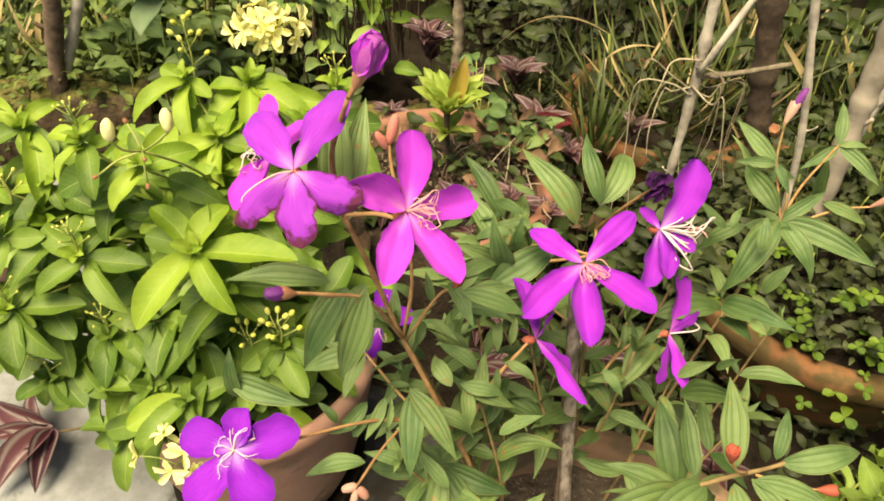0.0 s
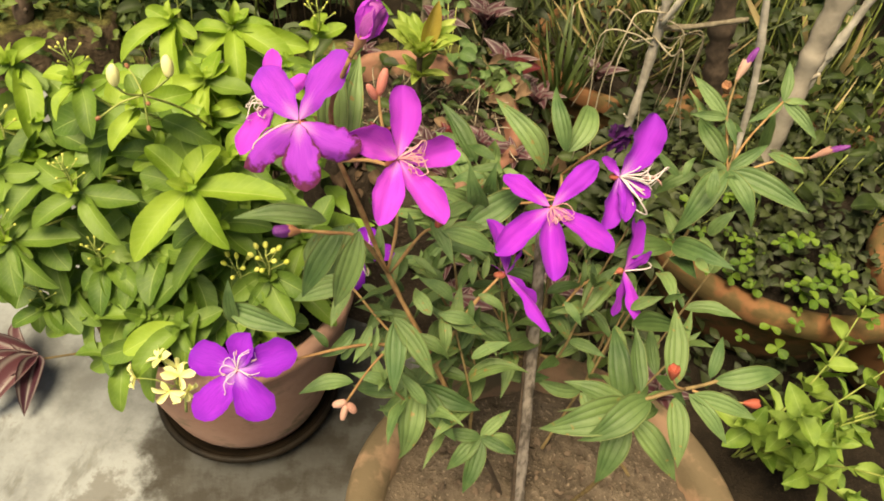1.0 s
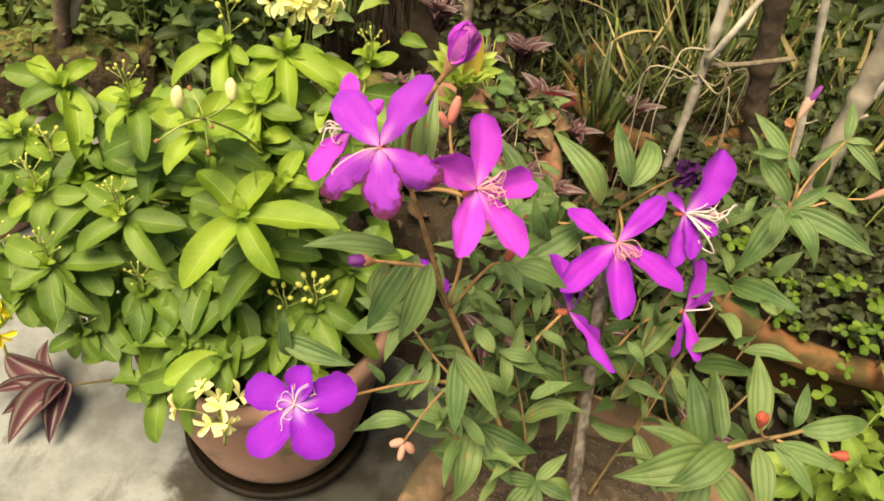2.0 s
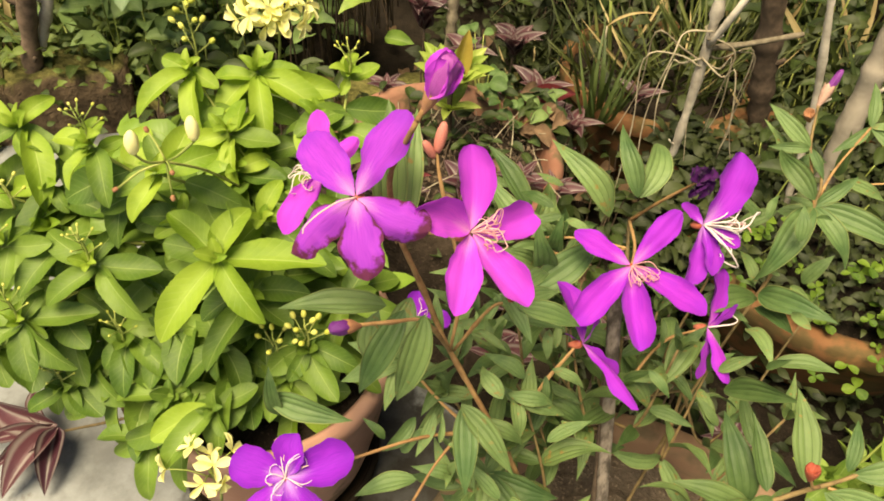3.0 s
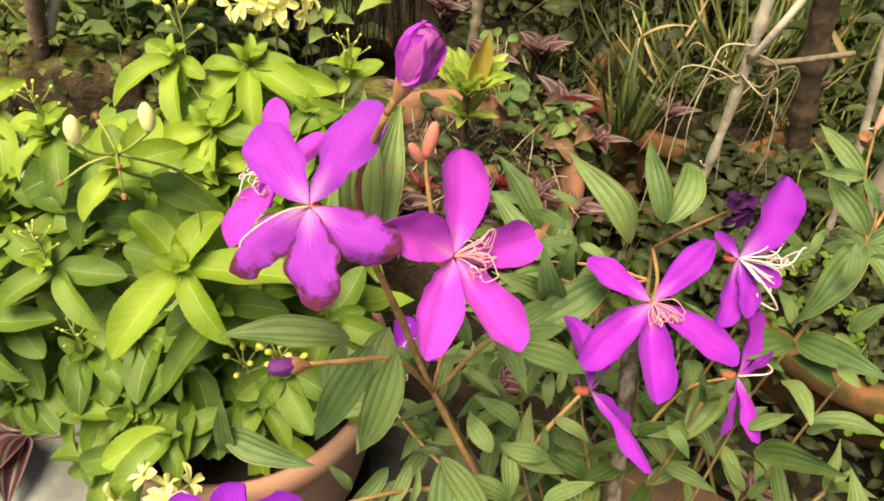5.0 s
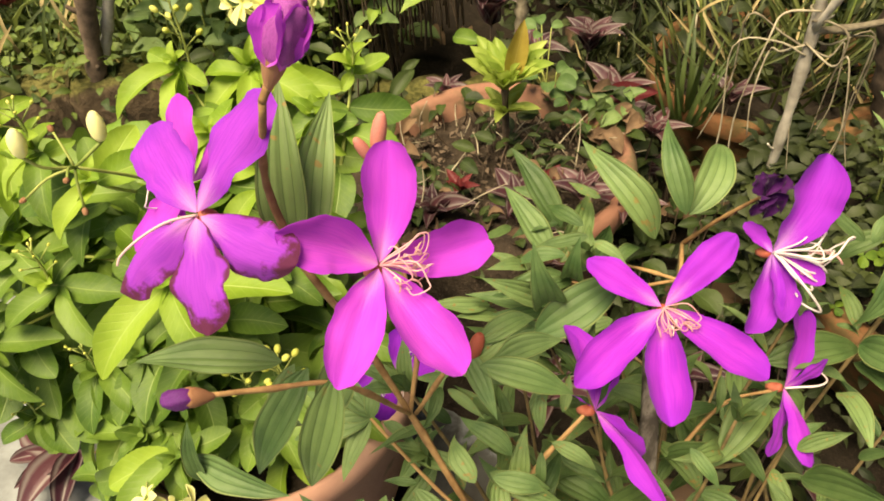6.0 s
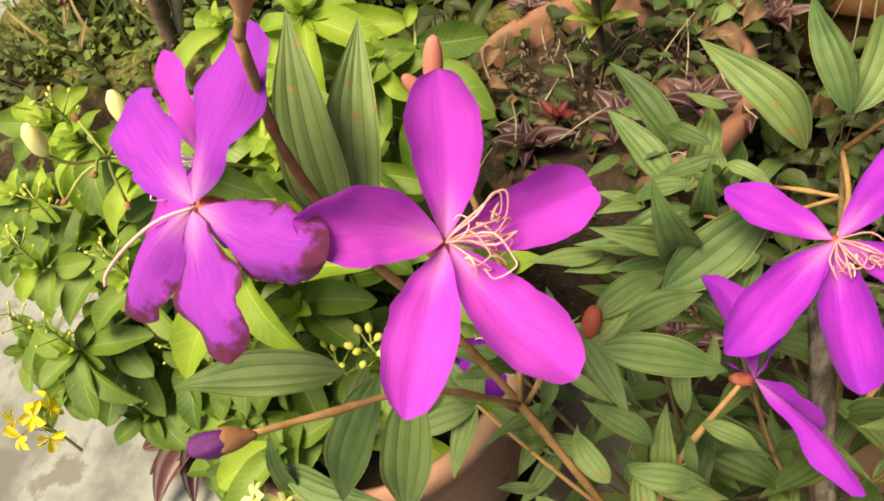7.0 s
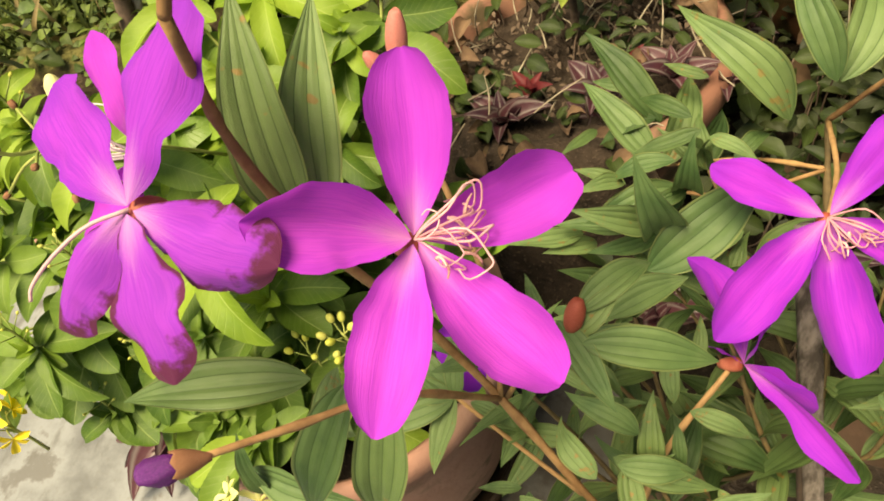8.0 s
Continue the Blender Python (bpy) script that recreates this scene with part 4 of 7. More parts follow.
# further ribbed leaves
ribbed((-0.012, 0.251, 0.423), (0.018, 0.241, 0.403), (0.2, -0.4, 1.1), 5, 1.0)
ribbed((-0.038, 0.251, 0.411), (-0.057, 0.231, 0.397), (0.4, -0.4, 1.1), -14, 1.0)
ribbed((-0.027, 0.252, 0.417), (-0.035, 0.231, 0.400), (0.1, -0.4, 1.1), -8, 1.0)
ribbed((-0.055, 0.242, 0.397), (-0.069, 0.248, 0.408), (0.3, -0.3, 1.2), -1, 1.0)
ribbed((-0.061, 0.267, 0.489), (-0.062, 0.257, 0.449), (-0.1, -0.5, 1.1), 10, 1.0)
ribbed((-0.047, 0.293, 0.471), (-0.060, 0.268, 0.438), (0.3, -0.5, 1.1), -3, 1.2)
ribbed((-0.035, 0.304, 0.421), (-0.054, 0.296, 0.427), (-0.2, -0.4, 1.1), 5, 1.0)
ribbed((-0.012, 0.301, 0.435), (-0.015, 0.282, 0.428), (0.0, -0.5, 1.1), -14, 1.0)
ribbed((-0.008, 0.304, 0.443), (-0.025, 0.302, 0.437), (0.2, -0.5, 1.1), -17, 1.0)
ribbed((0.006, 0.296, 0.459), (0.044, 0.297, 0.454), (0.0, -0.5, 1.1), -16, 1.0)
ribbed((-0.007, 0.295, 0.444), (0.012, 0.286, 0.439), (-0.1, -0.5, 1.1), -8, 0.8)
ribbed((0.025, 0.282, 0.418), (-0.001, 0.290, 0.429), (0.2, -0.4, 1.1), 7, 1.0)
ribbed((0.012, 0.262, 0.425), (-0.004, 0.281, 0.428), (-0.0, -0.4, 1.1), -11, 1.3)
ribbed((0.021, 0.275, 0.410), (0.026, 0.250, 0.394), (0.2, -0.4, 1.1), 8, 1.0)
ribbed((0.038, 0.287, 0.417), (0.040, 0.273, 0.402), (0.1, -0.4, 1.1), 6, 0.8)
ribbed((0.036, 0.301, 0.446), (0.037, 0.287, 0.432), (-0.2, -0.5, 1.1), 7, 1.0)
ribbed((0.042, 0.293, 0.416), (0.065, 0.289, 0.406), (0.1, -0.4, 1.1), -5, 1.0)
ribbed((0.018, 0.271, 0.415), (0.045, 0.274, 0.409), (-0.1, -0.4, 1.1), 6, 1.2)
ribbed((0.053, 0.276, 0.385), (0.063, 0.266, 0.384), (-0.3, -0.4, 1.1), -6, 1.0)
ribbed((-0.017, 0.236, 0.411), (0.000, 0.237, 0.403), (0.2, -0.3, 1.2), -7, 1.0)
ribbed((-0.012, 0.255, 0.429), (-0.027, 0.253, 0.430), (-0.2, -0.4, 1.1), 5, 1.0)
ribbed((-0.022, 0.236, 0.411), (-0.022, 0.249, 0.424), (0.1, -0.3, 1.2), 17, 0.8)
ribbed((-0.008, 0.308, 0.446), (-0.015, 0.322, 0.459), (0.3, -0.5, 1.1), -11, 1.0)
ribbed((0.013, 0.308, 0.454), (0.041, 0.331, 0.446), (0.3, -0.5, 1.1), -17, 1.2)
ribbed((0.007, 0.267, 0.388), (-0.006, 0.253, 0.382), (-0.2, -0.4, 1.2), 5, 1.0)
ribbed((0.035, 0.290, 0.362), (0.022, 0.276, 0.356), (-0.3, -0.4, 1.1), 10, 1.0)
ribbed((-0.042, 0.294, 0.405), (-0.023, 0.287, 0.399), (0.1, -0.4, 1.1), -15, 1.1)
ribbed((0.001, 0.310, 0.416), (0.020, 0.299, 0.411), (0.3, -0.4, 1.1), -7, 1.1)
ribbed((-0.026, 0.328, 0.424), (-0.040, 0.327, 0.439), (0.2, -0.5, 1.1), 14, 1.0)
ribbed((0.232, 0.457, 0.435), (0.206, 0.497, 0.449), (-0.4, -0.5, 0.9), -4, 1.0)
ribbed((0.198, 0.451, 0.418), (0.173, 0.464, 0.433), (-0.2, -0.5, 1.0), -6, 1.0)
ribbed((0.201, 0.448, 0.420), (0.208, 0.463, 0.433), (-0.4, -0.5, 1.0), -3, 1.0)
ribbed((0.222, 0.429, 0.418), (0.221, 0.446, 0.439), (-0.2, -0.5, 1.0), -2, 1.3)
ribbed((0.231, 0.442, 0.431), (0.236, 0.429, 0.442), (-0.1, -0.5, 0.9), -17, 1.0)
ribbed((0.222, 0.399, 0.406), (0.235, 0.404, 0.432), (-0.3, -0.5, 1.0), -5, 1.3)
ribbed((0.201, 0.406, 0.382), (0.235, 0.363, 0.411), (-0.2, -0.5, 1.0), 15, 1.0)
ribbed((0.204, 0.405, 0.367), (0.213, 0.361, 0.393), (-0.2, -0.5, 1.0), -10, 1.0)
ribbed((0.199, 0.437, 0.360), (0.213, 0.432, 0.359), (-0.2, -0.5, 1.0), -14, 1.0)
ribbed((0.209, 0.431, 0.364), (0.200, 0.461, 0.372), (-0.1, -0.5, 1.0), 5, 1.0)
ribbed((0.187, 0.371, 0.382), (0.193, 0.331, 0.396), (-0.2, -0.5, 1.0), -12, 1.0)
ribbed((0.167, 0.342, 0.366), (0.190, 0.347, 0.383), (0.1, -0.4, 1.1), 3, 1.2)
ribbed((0.151, 0.360, 0.377), (0.124, 0.320, 0.370), (-0.4, -0.4, 1.1), 5, 1.3)
ribbed((0.162, 0.344, 0.339), (0.172, 0.312, 0.328), (-0.2, -0.4, 1.1), 0, 1.0)
ribbed((0.165, 0.321, 0.375), (0.192, 0.287, 0.421), (-0.4, -0.4, 1.1), 5, 0.9)
ribbed((0.126, 0.369, 0.384), (0.126, 0.351, 0.372), (-0.1, -0.5, 1.1), -8, 0.8)
ribbed((0.223, 0.430, 0.378), (0.211, 0.444, 0.374), (-0.5, -0.5, 1.0), 2, 1.0)
ribbed((0.220, 0.406, 0.394), (0.229, 0.384, 0.399), (-0.6, -0.5, 1.0), 0, 1.0)
ribbed((0.183, 0.406, 0.358), (0.201, 0.397, 0.358), (-0.0, -0.5, 1.0), 5, 1.1)
ribbed((0.176, 0.311, 0.418), (0.186, 0.308, 0.435), (-0.5, -0.4, 1.1), 12, 1.0)
ribbed((0.107, 0.312, 0.400), (0.123, 0.299, 0.390), (0.0, -0.4, 1.1), 6, 1.0)
ribbed((0.177, 0.315, 0.331), (0.184, 0.320, 0.355), (-0.1, -0.4, 1.1), -5, 1.0)
ribbed((0.215, 0.351, 0.413), (0.208, 0.372, 0.405), (-0.4, -0.4, 1.0), -14, 1.0)
ribbed((0.174, 0.318, 0.333), (0.157, 0.335, 0.344), (-0.1, -0.4, 1.1), -7, 1.0)
ribbed((0.016, 0.275, 0.411), (0.053, 0.270, 0.401), (0.3, -0.4, 1.1), 16, 1.0)
ribbed((-0.033, 0.222, 0.391), (-0.068, 0.209, 0.388), (0.0, -0.4, 1.1), 17, 1.0)
ribbed((0.018, 0.227, 0.368), (-0.005, 0.242, 0.382), (-0.1, -0.4, 1.2), 0, 1.0)
ribbed((-0.044, 0.236, 0.394), (-0.031, 0.249, 0.407), (-0.0, -0.4, 1.1), -1, 1.0)
ribbed((0.045, 0.264, 0.378), (0.071, 0.275, 0.391), (-0.2, -0.4, 1.1), -9, 1.0)
ribbed((-0.001, 0.256, 0.406), (0.032, 0.251, 0.394), (-0.1, -0.4, 1.1), -7, 1.0)
ribbed((0.046, 0.420, 0.427), (0.015, 0.419, 0.413), (0.3, -0.5, 1.0), 5, 1.0)
ribbed((0.035, 0.402, 0.428), (0.006, 0.399, 0.419), (0.3, -0.5, 1.1), 15, 1.0)
ribbed((0.042, 0.441, 0.414), (0.016, 0.463, 0.408), (-0.2, -0.5, 1.0), 2, 1.0)
ribbed((0.049, 0.415, 0.428), (0.069, 0.403, 0.426), (0.2, -0.5, 1.0), 3, 1.0)
ribbed((0.025, 0.469, 0.386), (-0.005, 0.459, 0.379), (-0.1, -0.5, 1.0), 14, 1)
ribbed((0.011, 0.511, 0.368), (-0.014, 0.517, 0.370), (-0.1, -0.5, 1.0), -11, 1)
ribbed((0.050, 0.472, 0.410), (0.028, 0.486, 0.408), (-0.1, -0.5, 1.0), -6, 1)
ribbed((0.013, 0.409, 0.404), (-0.011, 0.413, 0.411), (0.3, -0.5, 1.1), -3, 1)
ribbed((0.061, 0.424, 0.401), (0.080, 0.448, 0.398), (0.1, -0.5, 1.1), -16, 1)
ribbed((-0.009, 0.485, 0.362), (-0.028, 0.461, 0.366), (-0.0, -0.5, 1.0), 0, 1)
ribbed((0.040, 0.395, 0.416), (0.020, 0.382, 0.417), (-0.0, -0.5, 1.1), -10, 1)

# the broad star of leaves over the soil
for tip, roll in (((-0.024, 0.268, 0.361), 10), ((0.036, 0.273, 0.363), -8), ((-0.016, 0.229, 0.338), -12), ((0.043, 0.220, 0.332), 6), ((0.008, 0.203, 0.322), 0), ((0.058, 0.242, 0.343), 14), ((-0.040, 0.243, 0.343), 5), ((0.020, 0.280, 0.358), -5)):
    leaf(shrub, TIB_DARK, (0.010, 0.250, 0.352), tip, (0, -0.45, 0.9), roll, 1.15)
stem(shrub, [(0.055, 0.25, 0.29), (0.03, 0.252, 0.33), (0.010, 0.250, 0.352)], 0.002, 0.0014, M["low_stem"], 8)

# leaves that hang round the edge-on flower
for base, tip in (((0.037, 0.315, 0.351), (0.084, 0.301, 0.338)),
    ((0.046, 0.315, 0.363), (0.072, 0.308, 0.356)),
    ((0.078, 0.315, 0.284), (0.120, 0.320, 0.282)),
    ((0.013, 0.315, 0.313), (0.030, 0.295, 0.299)),
    ((0.036, 0.315, 0.360), (0.042, 0.283, 0.340)),
    ((0.021, 0.315, 0.354), (-0.006, 0.323, 0.362)),
    ((0.005, 0.315, 0.375), (0.024, 0.305, 0.367)),
    ((-0.013, 0.315, 0.378), (-0.034, 0.323, 0.385)),
    ((-0.025, 0.315, 0.369), (-0.038, 0.285, 0.353)),
    ((-0.025, 0.315, 0.329), (-0.044, 0.284, 0.313)),
    ((0.045, 0.315, 0.408), (0.046, 0.332, 0.418))):
    leaf(shrub, TIB_DARK, base, tip, (0.1, -0.5, 0.85), rng.uniform(-12, 12), 1.05)
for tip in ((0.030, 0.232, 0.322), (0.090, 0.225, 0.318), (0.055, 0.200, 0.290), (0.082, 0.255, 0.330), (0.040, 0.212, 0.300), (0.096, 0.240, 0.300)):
    leaf(shrub, TIB_DARK, (0.062, 0.235, 0.318), tip, (0, -0.45, 0.9), rng.uniform(-12, 12), 1.15)
stem(shrub, [(0.074, 0.252, 0.24), (0.068, 0.242, 0.29), (0.062, 0.235, 0.318)], 0.0018, 0.0013, M["low_stem"], 8)

# the leafy side shoot behind the pale-stamened flower
for base, tip, wide in (((-0.008, 0.400, 0.377), (-0.046, 0.385, 0.387), 1.0), ((0.013, 0.400, 0.416), (-0.005, 0.385, 0.428), 1.0), ((0.040, 0.400, 0.409), (-0.004, 0.385, 0.403), 1.0),
    ((0.040, 0.400, 0.406), (0.008, 0.385, 0.383), 0.7), ((0.051, 0.400, 0.402), (0.019, 0.385, 0.364), 0.85), ((0.066, 0.400, 0.380), (0.034, 0.385, 0.373), 1.0),
    ((-0.002, 0.400, 0.369), (-0.026, 0.385, 0.381), 1.1), ((0.010, 0.400, 0.349), (-0.016, 0.385, 0.317), 0.9), ((0.014, 0.400, 0.321), (-0.015, 0.385, 0.306), 1.1),
    ((0.033, 0.400, 0.346), (0.059, 0.385, 0.343), 1.0), ((0.037, 0.400, 0.414), (0.041, 0.385, 0.455), 0.9), ((0.019, 0.400, 0.413), (-0.001, 0.385, 0.407), 1.0), ((0.015, 0.400, 0.344), (0.034, 0.385, 0.352), 0.9),
    ((0.027, 0.365, 0.431), (0.000, 0.350, 0.459), 0.95), ((0.029, 0.365, 0.424), (0.002, 0.350, 0.432), 0.95), ((0.024, 0.365, 0.407), (-0.003, 0.350, 0.401), 0.95),
    ((0.011, 0.365, 0.387), (-0.011, 0.350, 0.419), 0.95), ((0.008, 0.365, 0.364), (-0.012, 0.350, 0.370), 0.95), ((0.028, 0.365, 0.389), (0.013, 0.350, 0.373), 0.95),
    ((0.027, 0.365, 0.429), (0.023, 0.350, 0.481), 0.95)):
    leaf(shrub, TIB, base, tip, (0.1, -0.5, 0.85), rng.uniform(-14, 14), wide)
stem(shrub, [(0.10, 0.42, 0.40), (0.060, 0.402, 0.404), (0.020, 0.401, 0.408), (-0.008, 0.401, 0.377)], 0.0016, 0.0011, TS, 14)
stem(shrub, [(0.095, 0.38, 0.36), (0.060, 0.400, 0.362), (0.022, 0.401, 0.347), (0.012, 0.401, 0.322)], 0.0016, 0.0011, M["low_stem"], 12)

# a crown of leaves beside the reddish pot
for base, tip in (((-0.052, 0.300, 0.395), (-0.091, 0.307, 0.399)), ((-0.052, 0.300, 0.395), (-0.092, 0.284, 0.386)), ((-0.052, 0.300, 0.395), (-0.080, 0.322, 0.408)), ((-0.052, 0.300, 0.395), (-0.061, 0.271, 0.378)), ((-0.052, 0.300, 0.395), (-0.050, 0.324, 0.409))):
    leaf(shrub, TIB, base, tip, (0, -0.5, 0.87), rng.uniform(-12, 12), 1.1)
stem(shrub, [(0.020, 0.262, 0.37), (-0.015, 0.285, 0.36), (-0.052, 0.300, 0.395)], 0.0018, 0.0013, TS, 8)

# the shoot with two seed capsules
stem(shrub, [(0.15, 0.25, 0.165), (0.160, 0.225, 0.32), (0.140, 0.203, 0.44), (0.151, 0.205, 0.459), (0.179, 0.215, 0.464), (0.194, 0.222, 0.467)], 0.0026, 0.0012, M["low_stem"], 24)
for base, tip, roll, wide in (
    ((0.148, 0.204, 0.457), (0.112, 0.174, 0.444), 6, 1.15), ((0.140, 0.203, 0.450), (0.088, 0.180, 0.441), -8, 1.2), ((0.142, 0.206, 0.460), (0.135, 0.241, 0.477), 8, 1.15),
    ((0.161, 0.212, 0.463), (0.158, 0.252, 0.486), -6, 1.1), ((0.184, 0.218, 0.465), (0.226, 0.230, 0.471), 10, 0.9), ((0.171, 0.208, 0.461), (0.212, 0.203, 0.454), -10, 0.95),
    ((0.162, 0.206, 0.459), (0.167, 0.171, 0.441), 4, 1.15), ((0.182, 0.219, 0.466), (0.187, 0.241, 0.480), -12, 0.9), ((0.145, 0.204, 0.452), (0.160, 0.215, 0.452), 0, 1.0),
    ((0.138, 0.203, 0.446), (0.098, 0.209, 0.455), 12, 1.1), ((0.136, 0.204, 0.444), (0.124, 0.243, 0.470), -6, 1.1), ((0.170, 0.209, 0.461), (0.196, 0.188, 0.446), 0, 0.9),
    ((0.140, 0.203, 0.436), (0.128, 0.168, 0.408), 5, 1.2), ((0.142, 0.203, 0.436), (0.176, 0.176, 0.414), -5, 1.1), ((0.141, 0.203, 0.432), (0.165, 0.222, 0.425), 0, 1.0)):
    leaf(shrub, TIB_DARK if base[0] < 0.163 else TIB, base, tip, (0, -0.45, 0.9), roll, wide)

# fuller growth on lower shoots
for i, (tip, bend) in enumerate((
    ((-0.01, 0.235, 0.37), (0.03, 0.24, 0.31)), ((-0.02, 0.30, 0.36), (0.03, 0.29, 0.28)),
    ((0.20, 0.30, 0.38), (0.17, 0.28, 0.28)),
    ((0.17, 0.36, 0.34), (0.15, 0.32, 0.27)), ((0.02, 0.34, 0.40), (0.05, 0.31, 0.30)),
    ((0.06, 0.38, 0.36), (0.08, 0.33, 0.28)), ((0.24, 0.40, 0.36), (0.19, 0.34, 0.27)),
    ((0.03, 0.40, 0.345), (0.07, 0.36, 0.30)), ((0.10, 0.36, 0.37), (0.10, 0.33, 0.33)), ((0.00, 0.36, 0.35), (0.05, 0.33, 0.30)), ((0.14, 0.42, 0.33), (0.13, 0.37, 0.29)),
    ((0.03, 0.275, 0.395), (0.05, 0.262, 0.33)), ((-0.03, 0.305, 0.42), (0.01, 0.29, 0.35)), ((0.055, 0.335, 0.405), (0.08, 0.31, 0.33)), ((0.13, 0.335, 0.395), (0.12, 0.32, 0.32)), ((0.16, 0.405, 0.395), (0.14, 0.37, 0.33)), ((0.05, 0.425, 0.395), (0.08, 0.39, 0.33)), ((0.01, 0.32, 0.385), (0.05, 0.30, 0.32)))):
    leafy(shrub, [min(((0.055, 0.25, 0.29), (0.105, 0.33, 0.30), (0.18, 0.232, 0.30), (0.17, 0.38, 0.28), (0.08, 0.252, 0.22)), key=lambda q: (Vector(q) - Vector(tip)).length), bend, tip], 0.0020, 0.0012, M["low_stem"], TIB_DARK if i % 3 else TIB, 0.056, 3, 0.35, 60, 0.3, 1.0, 14, True, 200 + i)

# the far shoot with a closed bud
for base, tip in (((0.242, 0.470, 0.417), (0.206, 0.423, 0.375)),
    ((0.242, 0.470, 0.417), (0.311, 0.440, 0.408)),
    ((0.242, 0.470, 0.417), (0.221, 0.477, 0.419)),
    ((0.242, 0.470, 0.417), (0.273, 0.488, 0.437)),
    ((0.242, 0.470, 0.417), (0.219, 0.438, 0.389)),
    ((0.242, 0.470, 0.417), (0.271, 0.431, 0.393)),
    ((0.233, 0.500, 0.449), (0.203, 0.503, 0.445)),
    ((0.233, 0.500, 0.449), (0.244, 0.480, 0.436)),
    ((0.233, 0.500, 0.449), (0.202, 0.531, 0.466)),
    ((0.285, 0.530, 0.453), (0.308, 0.528, 0.456)),
    ((0.285, 0.530, 0.453), (0.287, 0.560, 0.476)),
    ((0.285, 0.530, 0.453), (0.258, 0.515, 0.436)),
    ((0.285, 0.530, 0.453), (0.316, 0.502, 0.438))):
    leaf(shrub, TIB, base, tip, (-0.15, -0.6, 0.8), rng.uniform(-15, 15), 0.95)
stem(shrub, [(0.242, 0.470, 0.417), (0.259, 0.500, 0.431), (0.285, 0.530, 0.453)], 0.0018, 0.0012, TS, 12)
stem(shrub, [(0.233, 0.500, 0.449), (0.242, 0.470, 0.417)], 0.0016, 0.0012, TS, 10)

# buds of the shrub
def calyx_cup(base, tip, r, mat="bud_brown", label="russet downy calyx"):
    """A cup that narrows into its stalk, with five short teeth."""
    base, tip = Vector(base), Vector(tip)
    bm = bmesh.new()
    turned(bm, [(0, 0), (0.3, 0.0), (0.42, 0.15), (0.72, 0.4), (0.95, 0.68), (1.0, 0.9), (0.96, 1.0), (0.8, 0.96), (0.3, 0.7), (0, 0.7)], (0, 0, 0), 20, 0.02, 5)
    for v in bm.verts:
        if v.co.z > 0.93:
            v.co.z += 0.07 * math.cos(5 * math.atan2(v.co.y, v.co.x))
    d = tip - base
    m = Matrix.Translation(base) @ d.to_track_quat("Z", "Y").to_matrix().to_4x4() @ Matrix.Diagonal((r, r, d.length, 1))
    place("calyx", mesh_of("calyx", bm, M[mat]), shrub, m, label)


calyx_cup((-0.0408, 0.269, 0.6195), (-0.0365, 0.2705, 0.6300), 0.0035)
stem(shrub, [TOP, (-0.042, 0.2685, 0.618), (-0.0405, 0.2692, 0.621)], 0.0017, 0.0017, TS, 4)
bud(shrub, (-0.0375, 0.270, 0.627), (-0.0303, 0.2745, 0.644), 0.0077, M["bud_magenta"], "bud", "closed purple flower bud", 0.8, 0.4)
axis = Vector((0.0072, 0.0045, 0.017))
for k in range(5):
    out = Vector((math.cos(1.256 * k + 0.5), math.sin(1.256 * k + 0.5), 0))
    out = (out - axis.normalized() * out.dot(axis.normalized())).normalized()
    foot = Vector((-0.0375, 0.270, 0.6268)) + out * 0.0034
    leaf(shrub, PETAL, foot, foot + axis * (0.92 + 0.07 * (k % 3)) + out * 0.0012, out + Vector((0, 0, 0.05)), 14, 1.25, "petal")
calyx_cup((-0.0605, 0.222, 0.5355), (-0.0665, 0.2178, 0.5395), 0.0033)
bud(shrub, (-0.0645, 0.219, 0.5382), (-0.0725, 0.2135, 0.5425), 0.0043, M["bud_purple"], "bud", "closed purple flower bud", 0.6, 0.3)
bud(shrub, (-0.040, 0.334, 0.545), (-0.037, 0.340, 0.562), 0.0032, M["bud_rose"], "bud", "pinkish red closed bud")
bud(shrub, (-0.041, 0.332, 0.543), (-0.047, 0.332, 0.554), 0.0026, M["bud_rose"], "bud", "pinkish red closed bud")
stem(shrub, [(0.168, 0.211, 0.462), (0.158, 0.204, 0.474), (0.153, 0.203, 0.484)], 0.0011, 0.0009, TS, 6)
calyx_cup((0.153, 0.203, 0.482), (0.1513, 0.204, 0.4915), 0.0034, "bud_red", "orange-red seed capsule")
stem(shrub, [(0.172, 0.211, 0.462), (0.190, 0.209, 0.460), (0.204, 0.210, 0.459)], 0.0010, 0.0008, TS, 6)
calyx_cup((0.203, 0.210, 0.459), (0.212, 0.2115, 0.458), 0.0032, "bud_red", "orange-red seed capsule")
bud(shrub, (0.008, 0.283, 0.489), (0.011, 0.288, 0.500), 0.0030, M["bud_red"], "bud", "orange-red closed bud")
stem(shrub, [(-0.02, 0.285, 0.435), (-0.002, 0.288, 0.475), (0.008, 0.283, 0.489)], 0.0018, 0.0013, TS, 10)
ribbed((0.008, 0.283, 0.487), (0.023, 0.298, 0.496), (0.1, -0.5, 0.85), 5)
ribbed((0.004, 0.286, 0.490), (0.022, 0.262, 0.482), (0.1, -0.5, 0.85), -8)
calyx_cup((0.232, 0.52, 0.46), (0.226, 0.514, 0.472), 0.0042, "bud_brown", "brown spent calyx")
calyx_cup((0.238, 0.53, 0.466), (0.243, 0.538, 0.482), 0.0044, "bud_pink", "pinkish downy calyx")
